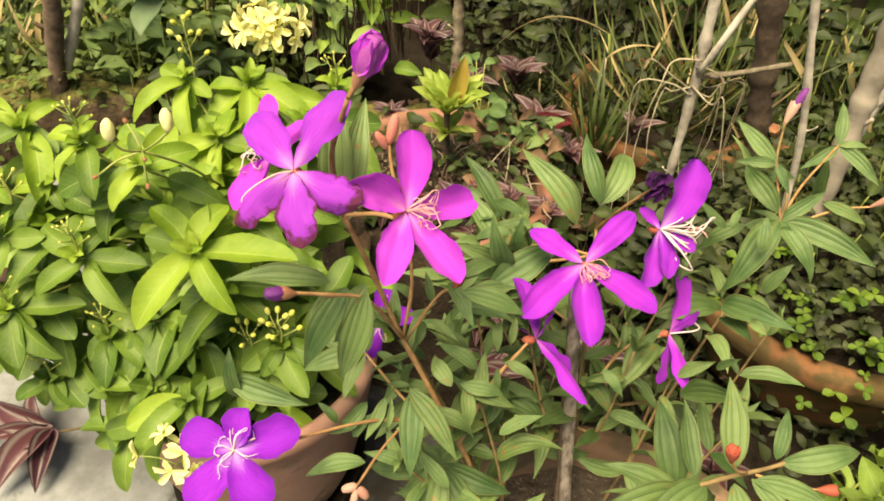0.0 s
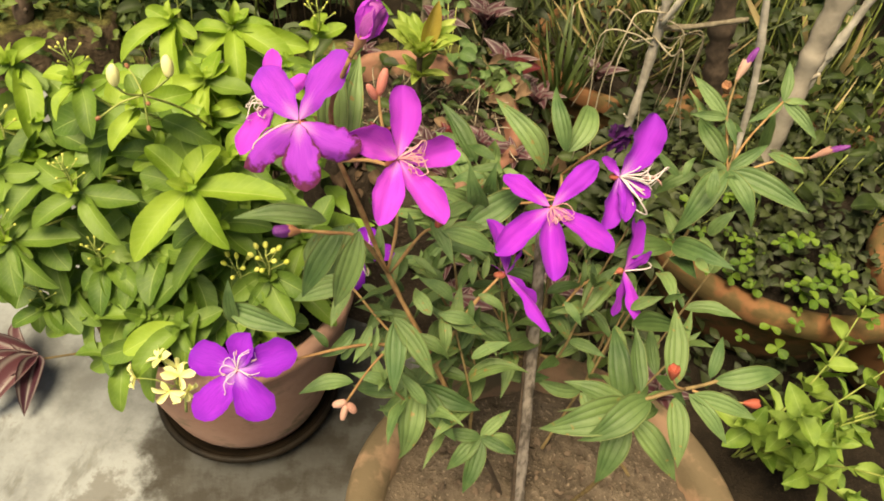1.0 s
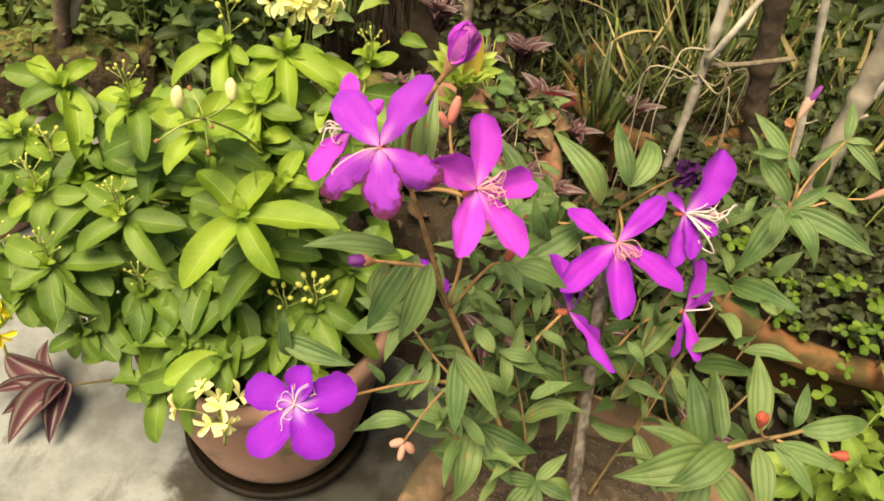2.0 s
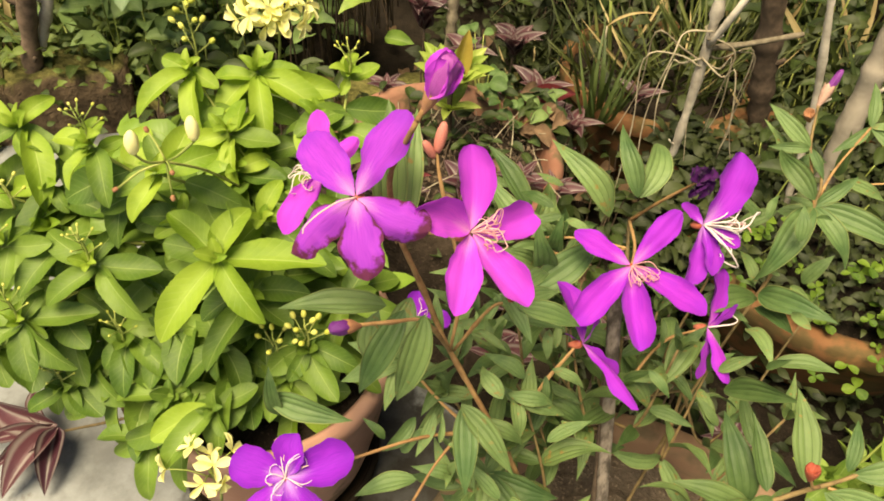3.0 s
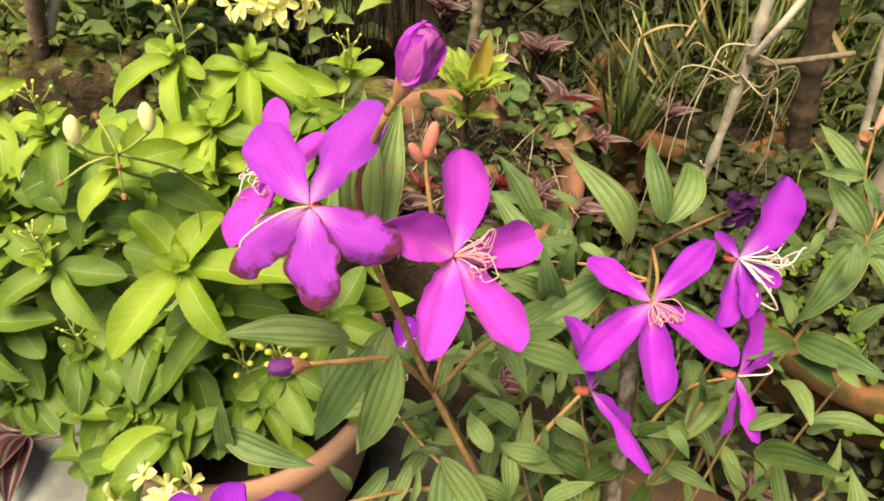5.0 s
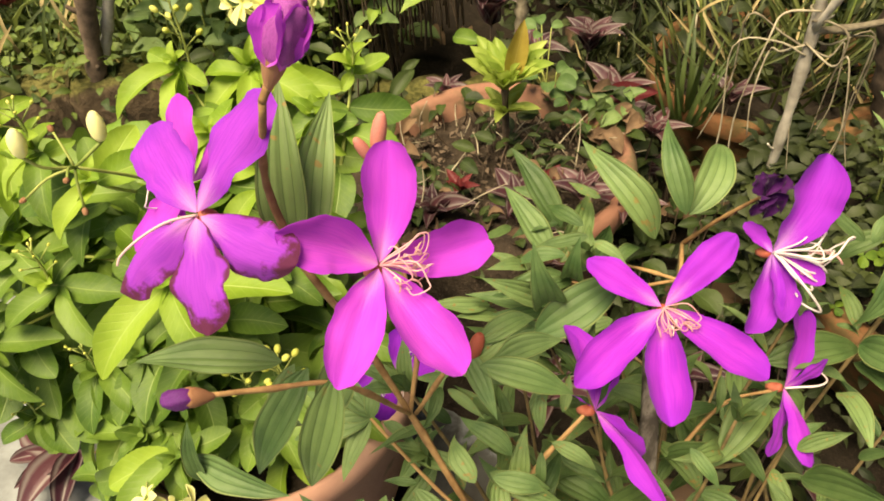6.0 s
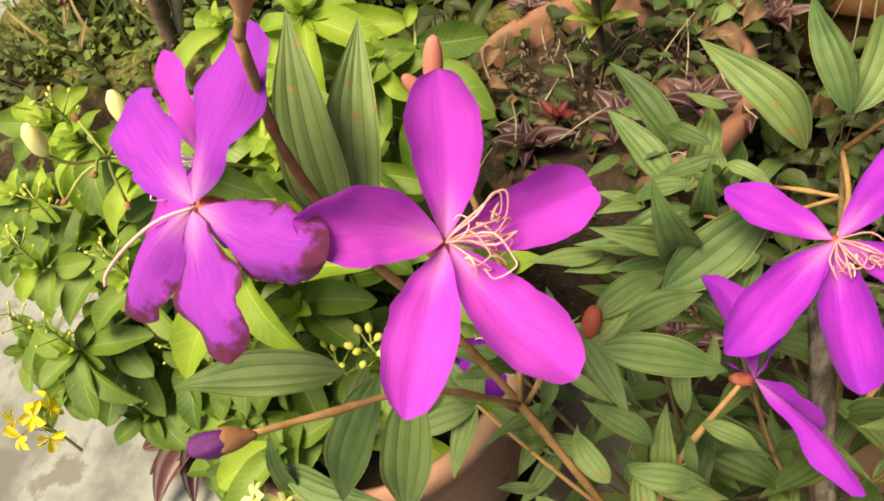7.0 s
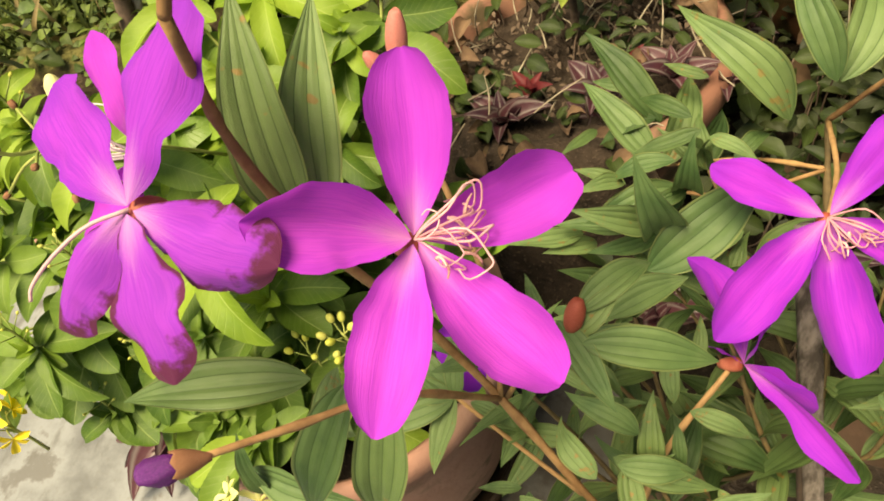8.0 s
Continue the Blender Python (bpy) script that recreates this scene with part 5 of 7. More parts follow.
bud(shrub, (0.242, 0.536, 0.478), (0.249, 0.543, 0.494), 0.0038, M["bud_purple"], "bud", "closed purple flower bud", 0.55, 0.35)
stem(shrub, [(0.225, 0.48, 0.40), (0.29, 0.565, 0.335), (0.345, 0.60, 0.335), (0.372, 0.598, 0.345)], 0.0022, 0.0013, TS, 14)
calyx_cup((0.372, 0.598, 0.345), (0.388, 0.599, 0.359), 0.0042, "bud_pink", "pinkish downy calyx")
bud(shrub, (0.385, 0.599, 0.356), (0.405, 0.60, 0.366), 0.0042, M["bud_purple"], "bud", "closed purple flower bud", 0.55, 0.35)
ribbed((0.322, 0.60, 0.345), (0.312, 0.60, 0.40), (0, -1, 0.4))
ribbed((0.33, 0.60, 0.34), (0.375, 0.595, 0.325), (0, -0.5, 1))
ribbed((0.30, 0.575, 0.34), (0.28, 0.56, 0.30), (0, -0.6, 0.9))
ribbed((0.29, 0.565, 0.335), (0.33, 0.55, 0.315), (0, -0.6, 0.9))
rb = random.Random(19)
for i in range(9):
    v = Vector((rb.uniform(-1, 1), rb.uniform(-1, 1), rb.uniform(-0.6, 1))).normalized()
    place("dead_petal", SHRIVEL[i % 2], shrub, set_along((0.126, 0.404, 0.484), Vector((0.126, 0.404, 0.484)) + v * rb.uniform(0.009, 0.015), (0, -1, 0.6), rb.uniform(-60, 60), 1.2), "shrivelled dark purple petal")
stem(shrub, [(-0.005, 0.25, 0.415), (-0.022, 0.228, 0.404), (-0.034, 0.206, 0.392)], 0.0016, 0.001, TS, 8)
for b, t, w in (((-0.034, 0.206, 0.392), (-0.043, 0.203, 0.389), 0.0030), ((-0.033, 0.205, 0.392), (-0.027, 0.202, 0.386), 0.0030), ((-0.034, 0.204, 0.391), (-0.035, 0.196, 0.384), 0.0024), ((-0.098, 0.212, 0.428), (-0.110, 0.2135, 0.435), 0.0034)):
    bud(shrub, b, t, w * 1.05, M["bud_pink"], "seed_capsule", "round pinkish downy seed capsule", 0.6, 0.12)

flower((-0.067, 0.255, 0.582), (-0.19, -0.62, 0.76), [(150, 0.039, -2), (76, 0.043, 6), (-6, 0.035, -4), (-62, 0.036, 3), (-125, 0.038, 2)], "open magenta flower with browned petal tips", stamens=0, wide=1.12, worn=(2, 3, 4), kinds=FADING, style=(-0.021, -0.013, -0.008))
flower((-0.017, 0.267, 0.556), (0.62, -0.24, 0.74), [(42, 0.042, 9), (127, 0.038, 11), (-158, 0.042, 4), (-100, 0.044, 8), (-29, 0.043, 5)], "wide open magenta flower with curled pink stamens", stamens=12, lean=(1, 0.25, 0.2), size=0.0185, face=(0.3, -0.5, 0.8))
flower((0.084, 0.346, 0.461), (0.05, -0.45, 0.89), [(147, 0.041, 0), (47, 0.048, 8), (-32, 0.054, 2), (-86, 0.053, -4), (-135, 0.055, 8)], "open magenta-purple flower with drooping pale stamens", DEEP, stamens=10, lean=(0.5, -0.5, -0.1), size=0.021)
flower((0.135, 0.393, 0.458), (0.55, -0.55, 0.63), [], "purple flower turned aside with long white stamens", MAUVE, 13, (1, -0.1, 0.1), True, 0.036, wide=0.9, face=(0.3, -0.65, 0.7), tips=[(0.018, 0.030, 0.040), (-0.006, -0.030, -0.028), (0.024, -0.012, -0.004), (0.010, -0.026, -0.020), (-0.014, 0.012, 0.007)])
flower((0.160, 0.372, 0.377), (0.75, -0.3, 0.5), [], "drooping purple flower seen from the side", DEEP, 1, (1, 0, 0.1), True, 0.036, face=(0.8, -0.3, 0.5), tips=[(0.006, 0.036, 0.030), (0.015, -0.036, -0.016), (-0.003, -0.031, -0.022), (0.020, 0.012, 0.014)])
flower((0.060, 0.309, 0.424), (0.75, -0.2, 0.5), [], "magenta flower seen edge-on with red calyx", DEEP, 0, wide=0.58, face=(0.85, 0.15, 0.5), tips=[(-0.020, 0.030, 0.022), (0.036, -0.033, -0.015), (0.010, 0.016, 0.016), (0.024, -0.008, -0.020), (-0.012, 0.006, 0.002)])
flower((-0.101, 0.198, 0.424), (0.05, -0.5, 0.86), [(78, 0.024, 8), (21, 0.038, 0), (-50, 0.036, 0), (-126, 0.038, 0), (163, 0.031, 6)], "violet flower with white stamens low on the shrub", VIOLET, 9, None, True, 0.018, wide=1.18)
flower((-0.088, 0.284, 0.567), (-0.75, -0.35, 0.55), [], "fading magenta flower behind another bloom", None, 8, (-1, -0.2, 0.2), True, 0.019, face=(-0.3, -0.6, 0.7), calyx=False, tips=[(-0.005, 0.014, 0.026), (0.014, 0.012, 0.014), (-0.018, -0.022, -0.020), (-0.006, -0.006, -0.012)])
flower((-0.050, 0.338, 0.383), (0, -0.4, 0.9), [(89, 0.026, 0), (20, 0.026, 0), (-98, 0.028, 0), (-150, 0.024, 0)], "small purple flower half hidden among leaves", VIOLET, 6, None, True, 0.02)


# ---- the yellow-flowered shrub in the reddish pot ----
yshrub = empty("yellow_shrub", "dense bright green shrub with small yellow flowers in the reddish pot", "shrub", at=(-0.209, 0.425, 0.17))
GS = M["green_stem"]


def yellow_shoot(head, tips, seed):
    """One shoot out of the pot: a stem, its crown of leaves and shade-coloured pairs below."""
    r = random.Random(900 + seed)
    h = Vector(head)
    root = Vector((-0.209 + 0.05 * math.cos(seed * 2.4), 0.425 + 0.04 * math.sin(seed * 2.4), 0.165))
    mid = root.lerp(h, 0.55) + Vector((0.012 * r.uniform(-1, 1), 0.02, 0.035 + 0.02 * r.random()))
    pts = stem(yshrub, [root, mid, h], 0.0026, 0.0013, GS, 16)
    d = (pts[-1] - pts[-3]).normalized()
    face = Vector((0.05, -0.45, 0.9))
    for k, tip in enumerate(tips):
        base = h - d * (0.003 + 0.0035 * (k // 2)) if k < 4 else h - d * 0.001
        end = Vector(tip)
        reach = (end - base).length
        end += face * reach * r.uniform(-0.16, 0.10)
        # low shoots mostly take the darker copy, so shade is painted by height
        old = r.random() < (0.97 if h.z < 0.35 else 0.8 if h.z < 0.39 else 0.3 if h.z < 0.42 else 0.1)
        leaf(yshrub, YEL_DARK if old else YEL, base, base + (end - base) * 0.98, face + Vector((r.uniform(-0.35, 0.35), r.uniform(-0.2, 0.2), 0)), r.uniform(-22, 22), r.uniform(0.92, 1.10) * min(1.05, max(0.74, 0.045 / reach)))
    for k in range(4):
        a = 1.57 * k + r.uniform(-0.4, 0.4)
        g = face.normalized() + 0.8 * Vector((math.cos(a), math.sin(a), 0.2))
        leaf(yshrub, YEL if h.z > 0.33 else YEL_DARK, h, h + g.normalized() * r.uniform(0.012, 0.022), face, r.uniform(-30, 30), 1.1)
    for back, size in ((3, 0.050), (5, 0.052), (7, 0.046)):
        q = pts[-1 - back]
        turn = r.uniform(0, 3.14)
        for a in (turn, turn + 3.14):
            g = Vector((math.cos(a), math.sin(a) - 0.25, r.uniform(-0.55, 0.0))).normalized()
            leaf(yshrub, YEL_DARK, q, q + g * size * r.uniform(0.8, 1.15), face, r.uniform(-25, 25), r.uniform(0.95, 1.15))


yellow_shoot((-0.303, 0.370, 0.369), [(-0.347, 0.388, 0.381), (-0.249, 0.375, 0.369), (-0.334, 0.339, 0.355), (-0.259, 0.337, 0.350), (-0.290, 0.400, 0.383), (-0.327, 0.388, 0.379)], 0)
yellow_shoot((-0.190, 0.352, 0.414), [(-0.222, 0.297, 0.388), (-0.153, 0.316, 0.394), (-0.115, 0.362, 0.415), (-0.234, 0.359, 0.420), (-0.232, 0.379, 0.430), (-0.195, 0.377, 0.427), (-0.177, 0.390, 0.432)], 1)
yellow_shoot((-0.287, 0.400, 0.464), [(-0.265, 0.362, 0.444), (-0.317, 0.404, 0.468), (-0.294, 0.369, 0.449), (-0.266, 0.409, 0.467), (-0.286, 0.420, 0.474), (-0.297, 0.391, 0.460)], 2)
yellow_shoot((-0.224, 0.370, 0.473), [(-0.237, 0.339, 0.458), (-0.191, 0.391, 0.482), (-0.237, 0.392, 0.485), (-0.211, 0.404, 0.489), (-0.229, 0.355, 0.466)], 3)
yellow_shoot((-0.214, 0.545, 0.437), [(-0.195, 0.486, 0.407), (-0.147, 0.521, 0.421), (-0.142, 0.541, 0.431), (-0.253, 0.534, 0.434), (-0.243, 0.508, 0.420), (-0.180, 0.556, 0.441), (-0.206, 0.564, 0.446)], 4)
yellow_shoot((-0.266, 0.530, 0.444), [(-0.252, 0.505, 0.431), (-0.301, 0.486, 0.424), (-0.246, 0.474, 0.415), (-0.291, 0.534, 0.447), (-0.240, 0.519, 0.437)], 5)
yellow_shoot((-0.387, 0.460, 0.422), [(-0.439, 0.460, 0.425), (-0.365, 0.487, 0.434), (-0.379, 0.438, 0.410), (-0.352, 0.405, 0.393), (-0.422, 0.478, 0.433), (-0.414, 0.435, 0.411), (-0.351, 0.449, 0.414)], 6)
yellow_shoot((-0.412, 0.420, 0.393), [(-0.408, 0.397, 0.381), (-0.451, 0.431, 0.400), (-0.405, 0.441, 0.403), (-0.382, 0.407, 0.385), (-0.433, 0.401, 0.385)], 7)
yellow_shoot((-0.371, 0.370, 0.378), [(-0.399, 0.385, 0.387), (-0.371, 0.393, 0.389), (-0.363, 0.342, 0.364), (-0.334, 0.378, 0.380), (-0.389, 0.349, 0.368), (-0.357, 0.389, 0.387)], 8)
yellow_shoot((-0.355, 0.335, 0.333), [(-0.401, 0.344, 0.340), (-0.344, 0.360, 0.345), (-0.298, 0.351, 0.338), (-0.378, 0.311, 0.323), (-0.332, 0.327, 0.328), (-0.338, 0.296, 0.312), (-0.312, 0.306, 0.315)], 9)
yellow_shoot((-0.412, 0.350, 0.317), [(-0.445, 0.357, 0.323), (-0.422, 0.325, 0.305), (-0.388, 0.314, 0.298), (-0.406, 0.370, 0.327)], 10)
yellow_shoot((-0.177, 0.360, 0.365), [(-0.199, 0.307, 0.340), (-0.192, 0.346, 0.359), (-0.133, 0.369, 0.367), (-0.141, 0.348, 0.357), (-0.168, 0.375, 0.372)], 11)
yellow_shoot((-0.134, 0.350, 0.324), [(-0.161, 0.325, 0.313), (-0.092, 0.339, 0.316), (-0.105, 0.315, 0.305), (-0.123, 0.363, 0.330), (-0.146, 0.324, 0.311)], 12)
yellow_shoot((-0.199, 0.300, 0.296), [(-0.243, 0.275, 0.286), (-0.183, 0.282, 0.286), (-0.170, 0.323, 0.306), (-0.230, 0.257, 0.276)], 13)
yellow_shoot((-0.288, 0.350, 0.299), [(-0.280, 0.311, 0.279), (-0.256, 0.320, 0.282), (-0.303, 0.329, 0.289), (-0.238, 0.328, 0.285)], 14)
yellow_shoot((-0.340, 0.325, 0.259), [(-0.367, 0.304, 0.250), (-0.322, 0.306, 0.248), (-0.303, 0.309, 0.249)], 15)
yellow_shoot((-0.263, 0.390, 0.322), [(-0.287, 0.371, 0.314), (-0.243, 0.361, 0.306), (-0.230, 0.401, 0.326), (-0.283, 0.405, 0.331)], 16)
yellow_shoot((-0.173, 0.400, 0.407), [(-0.165, 0.431, 0.422), (-0.188, 0.379, 0.397), (-0.147, 0.406, 0.408), (-0.211, 0.419, 0.419)], 17)
yellow_shoot((-0.136, 0.550, 0.438), [(-0.113, 0.565, 0.444), (-0.140, 0.533, 0.430), (-0.134, 0.572, 0.449)], 18)
yellow_shoot((-0.158, 0.520, 0.417), [(-0.131, 0.495, 0.403), (-0.170, 0.486, 0.401), (-0.127, 0.521, 0.416)], 19)
yellow_shoot((-0.481, 0.420, 0.305), [(-0.512, 0.429, 0.311), (-0.480, 0.394, 0.292), (-0.466, 0.438, 0.313), (-0.488, 0.450, 0.320)], 20)
yellow_shoot((-0.355, 0.410, 0.363), [(-0.381, 0.424, 0.371), (-0.337, 0.429, 0.371), (-0.335, 0.395, 0.355), (-0.377, 0.401, 0.360)], 21)
yellow_shoot((-0.230, 0.400, 0.400), [(-0.253, 0.384, 0.393), (-0.267, 0.397, 0.401), (-0.227, 0.419, 0.409)], 22)
yellow_shoot((-0.185, 0.330, 0.275), [(-0.208, 0.308, 0.265), (-0.149, 0.328, 0.272), (-0.182, 0.304, 0.262), (-0.230, 0.312, 0.269)], 23)
yellow_shoot((-0.468, 0.360, 0.270), [(-0.498, 0.368, 0.276), (-0.471, 0.330, 0.255), (-0.433, 0.328, 0.252)], 24)


# further shoots that fill the shrub
for i, head in enumerate(((-0.359, 0.430, 0.387), (-0.252, 0.360, 0.313), (-0.305, 0.335, 0.248), (-0.242, 0.320, 0.275), (-0.162, 0.340, 0.285), (-0.206, 0.345, 0.313), (-0.161, 0.400, 0.372), (-0.388, 0.330, 0.295), (-0.289, 0.430, 0.408), (-0.222, 0.480, 0.422), (-0.163, 0.460, 0.378), (-0.471, 0.450, 0.351), (-0.117, 0.400, 0.320), (-0.340, 0.360, 0.304), (-0.509, 0.450, 0.308), (-0.230, 0.300, 0.269), (-0.267, 0.300, 0.230), (-0.213, 0.460, 0.399), (-0.373, 0.350, 0.243), (-0.415, 0.440, 0.371), (-0.128, 0.385, 0.262), (-0.105, 0.430, 0.262), (-0.150, 0.345, 0.235))):
    r = random.Random(40 + i)
    turn = r.uniform(0, 3.14)
    tips = []
    for k in range(6):
        a = turn + 3.14 * k + (1.57 if k in (2, 3) else 0.8 if k > 3 else 0) + r.uniform(-0.25, 0.25)
        reach = r.uniform(0.040, 0.056) if k < 4 else r.uniform(0.024, 0.036)
        tips.append((head[0] + reach * math.cos(a), head[1] + 0.88 * reach * math.sin(a), head[2] + 0.44 * reach * math.sin(a) - 0.006))
    yellow_shoot(head, tips, 30 + i)


def in_shrub(rr):
    a, d, h = rr.uniform(0, 6.28), math.sqrt(rr.random()), rr.random()
    w = math.sin(math.pi * (0.25 + 0.7 * h))
    return (-0.235 - 0.04 * h + 0.165 * d * w * math.cos(a), 0.455 + 0.02 * h + 0.105 * d * w * math.sin(a), 0.19 + 0.22 * h)


leaf_mass("inner_foliage", "", "", M["fill_leaf"], 430, in_shrub, 0.036, 55, yshrub)


def yellow_cluster(at, n, spread, size, label, kinds=YPETAL):
    head = empty("yellow_flowers", label, "flowers", "flower heads of the yellow shrub", at)
    rr = random.Random(int(at[0] * 1e4))
    bm = bmesh.new()
    tube(bm, [(at[0], at[1], at[2] - 0.05), (at[0] + 0.004, at[1], at[2] - 0.02), at], 0.0014, 0.0008, 8, 5)
    ends = []
    for i in range(n):
        h = 0.95 - 1.35 * i / n
        v = Vector((math.cos(2.4 * i) * math.sqrt(1 - h * h), math.sin(2.4 * i) * math.sqrt(1 - h * h), h))
        e = Vector(at) + Vector((v.x * 1.15, v.y, v.z * 0.85)) * spread * rr.uniform(0.5, 1.15)
        tube(bm, [Vector(at) - Vector((0, 0, rr.uniform(0, 0.02))), (Vector(at) + e) / 2, e], 0.0006, 0.0005, 4, 4)
        ends.append((e, v))
    part("stalk", bm, GS, head)
    for e, v in ends:
        x, y, nn = facing(v + Vector((0, -0.3, 0.01)))
        for k in range(5):
            a = 2 * math.pi * k / 5 + rr.random()
            g = math.cos(a) * x + math.sin(a) * y + 0.25 * nn
            place("petal", kinds[0], head, set_along(e, e + g * size * rr.uniform(0.7, 1.15), nn, rr.uniform(-30, 30), rr.uniform(0.7, 1.0)))
    return head


yellow_cluster((-0.211, 0.593, 0.463), 17, 0.029, 0.0155, "pale yellow flower cluster on the bright green shrub")
yellow_cluster((-0.405, 0.30, 0.285), 7, 0.017, 0.011, "small golden flower cluster hanging low on the shrub", GOLD)
yellow_cluster((-0.191, 0.260, 0.280), 7, 0.024, 0.013, "few small yellow flowers low beside the pot")


def yellow_spike(at, n, tall, r0):
    bm = bmesh.new()
    p = Vector(at)
    tube(bm, [p, p + Vector((0.002, 0, tall / 2)), p + Vector((0, 0, tall))], 0.0011, 0.0006, 6, 5)
    ends = []
    for i in range(n):
        a = i * 2.4
        q = p + Vector((0, 0, tall * (0.3 + 0.7 * i / n)))
        e = q + Vector((math.cos(a), math.sin(a), 0.9)) * (0.012 * (1.1 - i / n) + 0.002)
        tube(bm, [q, e], 0.0005, 0.0005, 2, 4)
        ends.append((e, (e - q).normalized()))
    part("flower_stalk", bm, GS, yshrub)
    for e, d in ends:
        bud(yshrub, e, e + d * r0 * 2.8, r0, M["bud_lime"], "bud", "small yellow-green bud")


yellow_spike((-0.266, 0.545, 0.425), 9, 0.07, 0.0023)
yellow_spike((-0.134, 0.348, 0.325), 9, 0.03, 0.0022)
yellow_spike((-0.158, 0.342, 0.318), 7, 0.025, 0.0020)
yellow_spike((-0.37, 0.40, 0.39), 6, 0.03, 0.0014)
for at, tall in (((-0.303, 0.370, 0.370), 0.035), ((-0.355, 0.335, 0.334), 0.035), ((-0.287, 0.400, 0.465), 0.03), ((-0.371, 0.370, 0.379), 0.035), ((-0.288, 0.350, 0.300), 0.03), ((-0.340, 0.325, 0.260), 0.03), ((-0.412, 0.350, 0.318), 0.035), ((-0.136, 0.550, 0.438), 0.03)):
    yellow_spike(at, 8, tall, 0.0010)
NODE = (-0.2005, 0.343, 0.509)
stem(yshrub, [(-0.19, 0.41, 0.43), (-0.193, 0.375, 0.475), NODE], 0.0016, 0.0012, GS, 8)
for b, t, r0 in (((-0.2085, 0.3263, 0.5275), (-0.2075, 0.3285, 0.5425), 0.0045), ((-0.1818, 0.3473, 0.5238), (-0.183, 0.3512, 0.5385), 0.0043)):
    bud(yshrub, b, t, r0, M["bud_yellow"], "bud", "large pale yellow bud", 0.45, 0.12)
    stem(yshrub, [NODE, ((NODE[0] + b[0]) / 2, (NODE[1] + b[1]) / 2 - 0.004, (NODE[2] + b[2]) / 2), b], 0.0011, 0.0012, GS, 6)
for b in ((-0.2108, 0.3508, 0.523), (-0.1881, 0.3246, 0.5188), (-0.2301, 0.3331, 0.4927), (-0.197, 0.333, 0.492)):
    stem(yshrub, [NODE, ((NODE[0] + b[0]) / 2, (NODE[1] + b[1]) / 2, (NODE[2] + b[2]) / 2 + 0.003), b], 0.001, 0.0009, GS, 6)
    bud(yshrub, b, Vector(b) + (Vector(b) - Vector(NODE)).normalized() * 0.004, 0.0015, M["bud_brown"], "bud", "small orange spent calyx", 0.8)


# ---- striped trailing plant on the paving ----
trail = empty("trailing_plant", "dark purple striped trailing shoot hanging over the paving", "plant", "striped trailing plants", (-0.30, 0.40, 0.10))
stem(trail, [(-0.26, 0.41, 0.19), (-0.32, 0.41, 0.10), (-0.38, 0.415, 0.045), (-0.458, 0.395, 0.028)], 0.0026, 0.0022, M["low_stem"], 12)
for tip, wide in (((-0.556, 0.425, 0.022), 0.75), ((-0.492, 0.318, 0.012), 0.85), ((-0.450, 0.328, 0.010), 1.0), ((-0.545, 0.378, 0.012), 0.7), ((-0.508, 0.448, 0.036), 0.7), ((-0.518, 0.350, 0.014), 0.8)):
    leaf(trail, STRIPE, (-0.47 + rng.uniform(-0.008, 0.008), 0.397 + rng.uniform(-0.006, 0.006), 0.028), tip, (0, -0.4, 1), rng.uniform(-25, 25), wide)


# ---- the planting bed behind ----
def scatter(name, kinds, n, box, size, label, category, spread=0.9, lift=0.35, seed=0, stalk=None, cap=300):
    """A low plant: leaves on short stalks over a patch of ground. box: x0, x1, y0, y1, z0, z1."""
    x0, x1, y0, y1, z0, z1 = box
    plant = empty(name, label, category, at=((x0 + x1) / 2, (y0 + y1) / 2, z0))
    rr = random.Random(seed)
    for i in range(min(n, cap)):
        p = Vector((rr.uniform(x0, x1), rr.uniform(y0, y1), z0 + (z1 - z0) * rr.random() ** 0.8))
        a = rr.uniform(0, 6.28)
        g = Vector((math.cos(a) * spread, math.sin(a) * spread, rr.uniform(-0.2, lift))).normalized()
        leaf(plant, kinds, p, p + g * size * rr.uniform(0.6, 1.25), (0, -0.3, 1), rr.uniform(-20, 20), rr.uniform(0.8, 1.2))
        if stalk:
            low = Vector((p.x + rr.uniform(-0.02, 0.02), p.y + rr.uniform(-0.02, 0.02), z0 - 0.01))
            thick = 0.06 / max(0.02, (p - low).length)
            place("stalk", STALKS[stalk], plant, set_along(low, p, (0, -1, 0.3), 0, thick))
    return plant


def rosette(plant, kinds, c, n, size, lift=0.5, seed=0, up=(0, -0.2, 1)):
    rr = random.Random(seed)
    for i in range(n):
        a = i * 2.4 + rr.uniform(-0.2, 0.2)
        t = i / n
        g = Vector((math.cos(a), math.sin(a), lift + 1.6 * t * t)).normalized()
        leaf(plant, kinds, c, Vector(c) + g * size * (1.1 - 0.5 * t) * rr.uniform(0.85, 1.1), up)


def clover(plant, p, size, rr):
    """Three round leaflets on a thin stalk."""
    a0 = rr.uniform(0, 6.28)
    tilt = Vector((rr.uniform(-0.4, 0.4), rr.uniform(-0.6, 0.1), 1))
    for k in range(3):
        a = a0 + k * 2.094
        g = Vector((math.cos(a), math.sin(a), -0.15))
        g -= 0.3 * tilt * g.dot(tilt)
        place("leaf", CLOVER[k % 2], plant, set_along(p, Vector(p) + g.normalized() * size, tilt))


CLOVER = [blade_mesh("leaf", M["clover_leaf"], 0.40, 0.80, 0.45, 6, 4, 0.03, 0.1, 0.0, fold=0.12, notch=0.0, seed=140 + i) for i in range(2)]

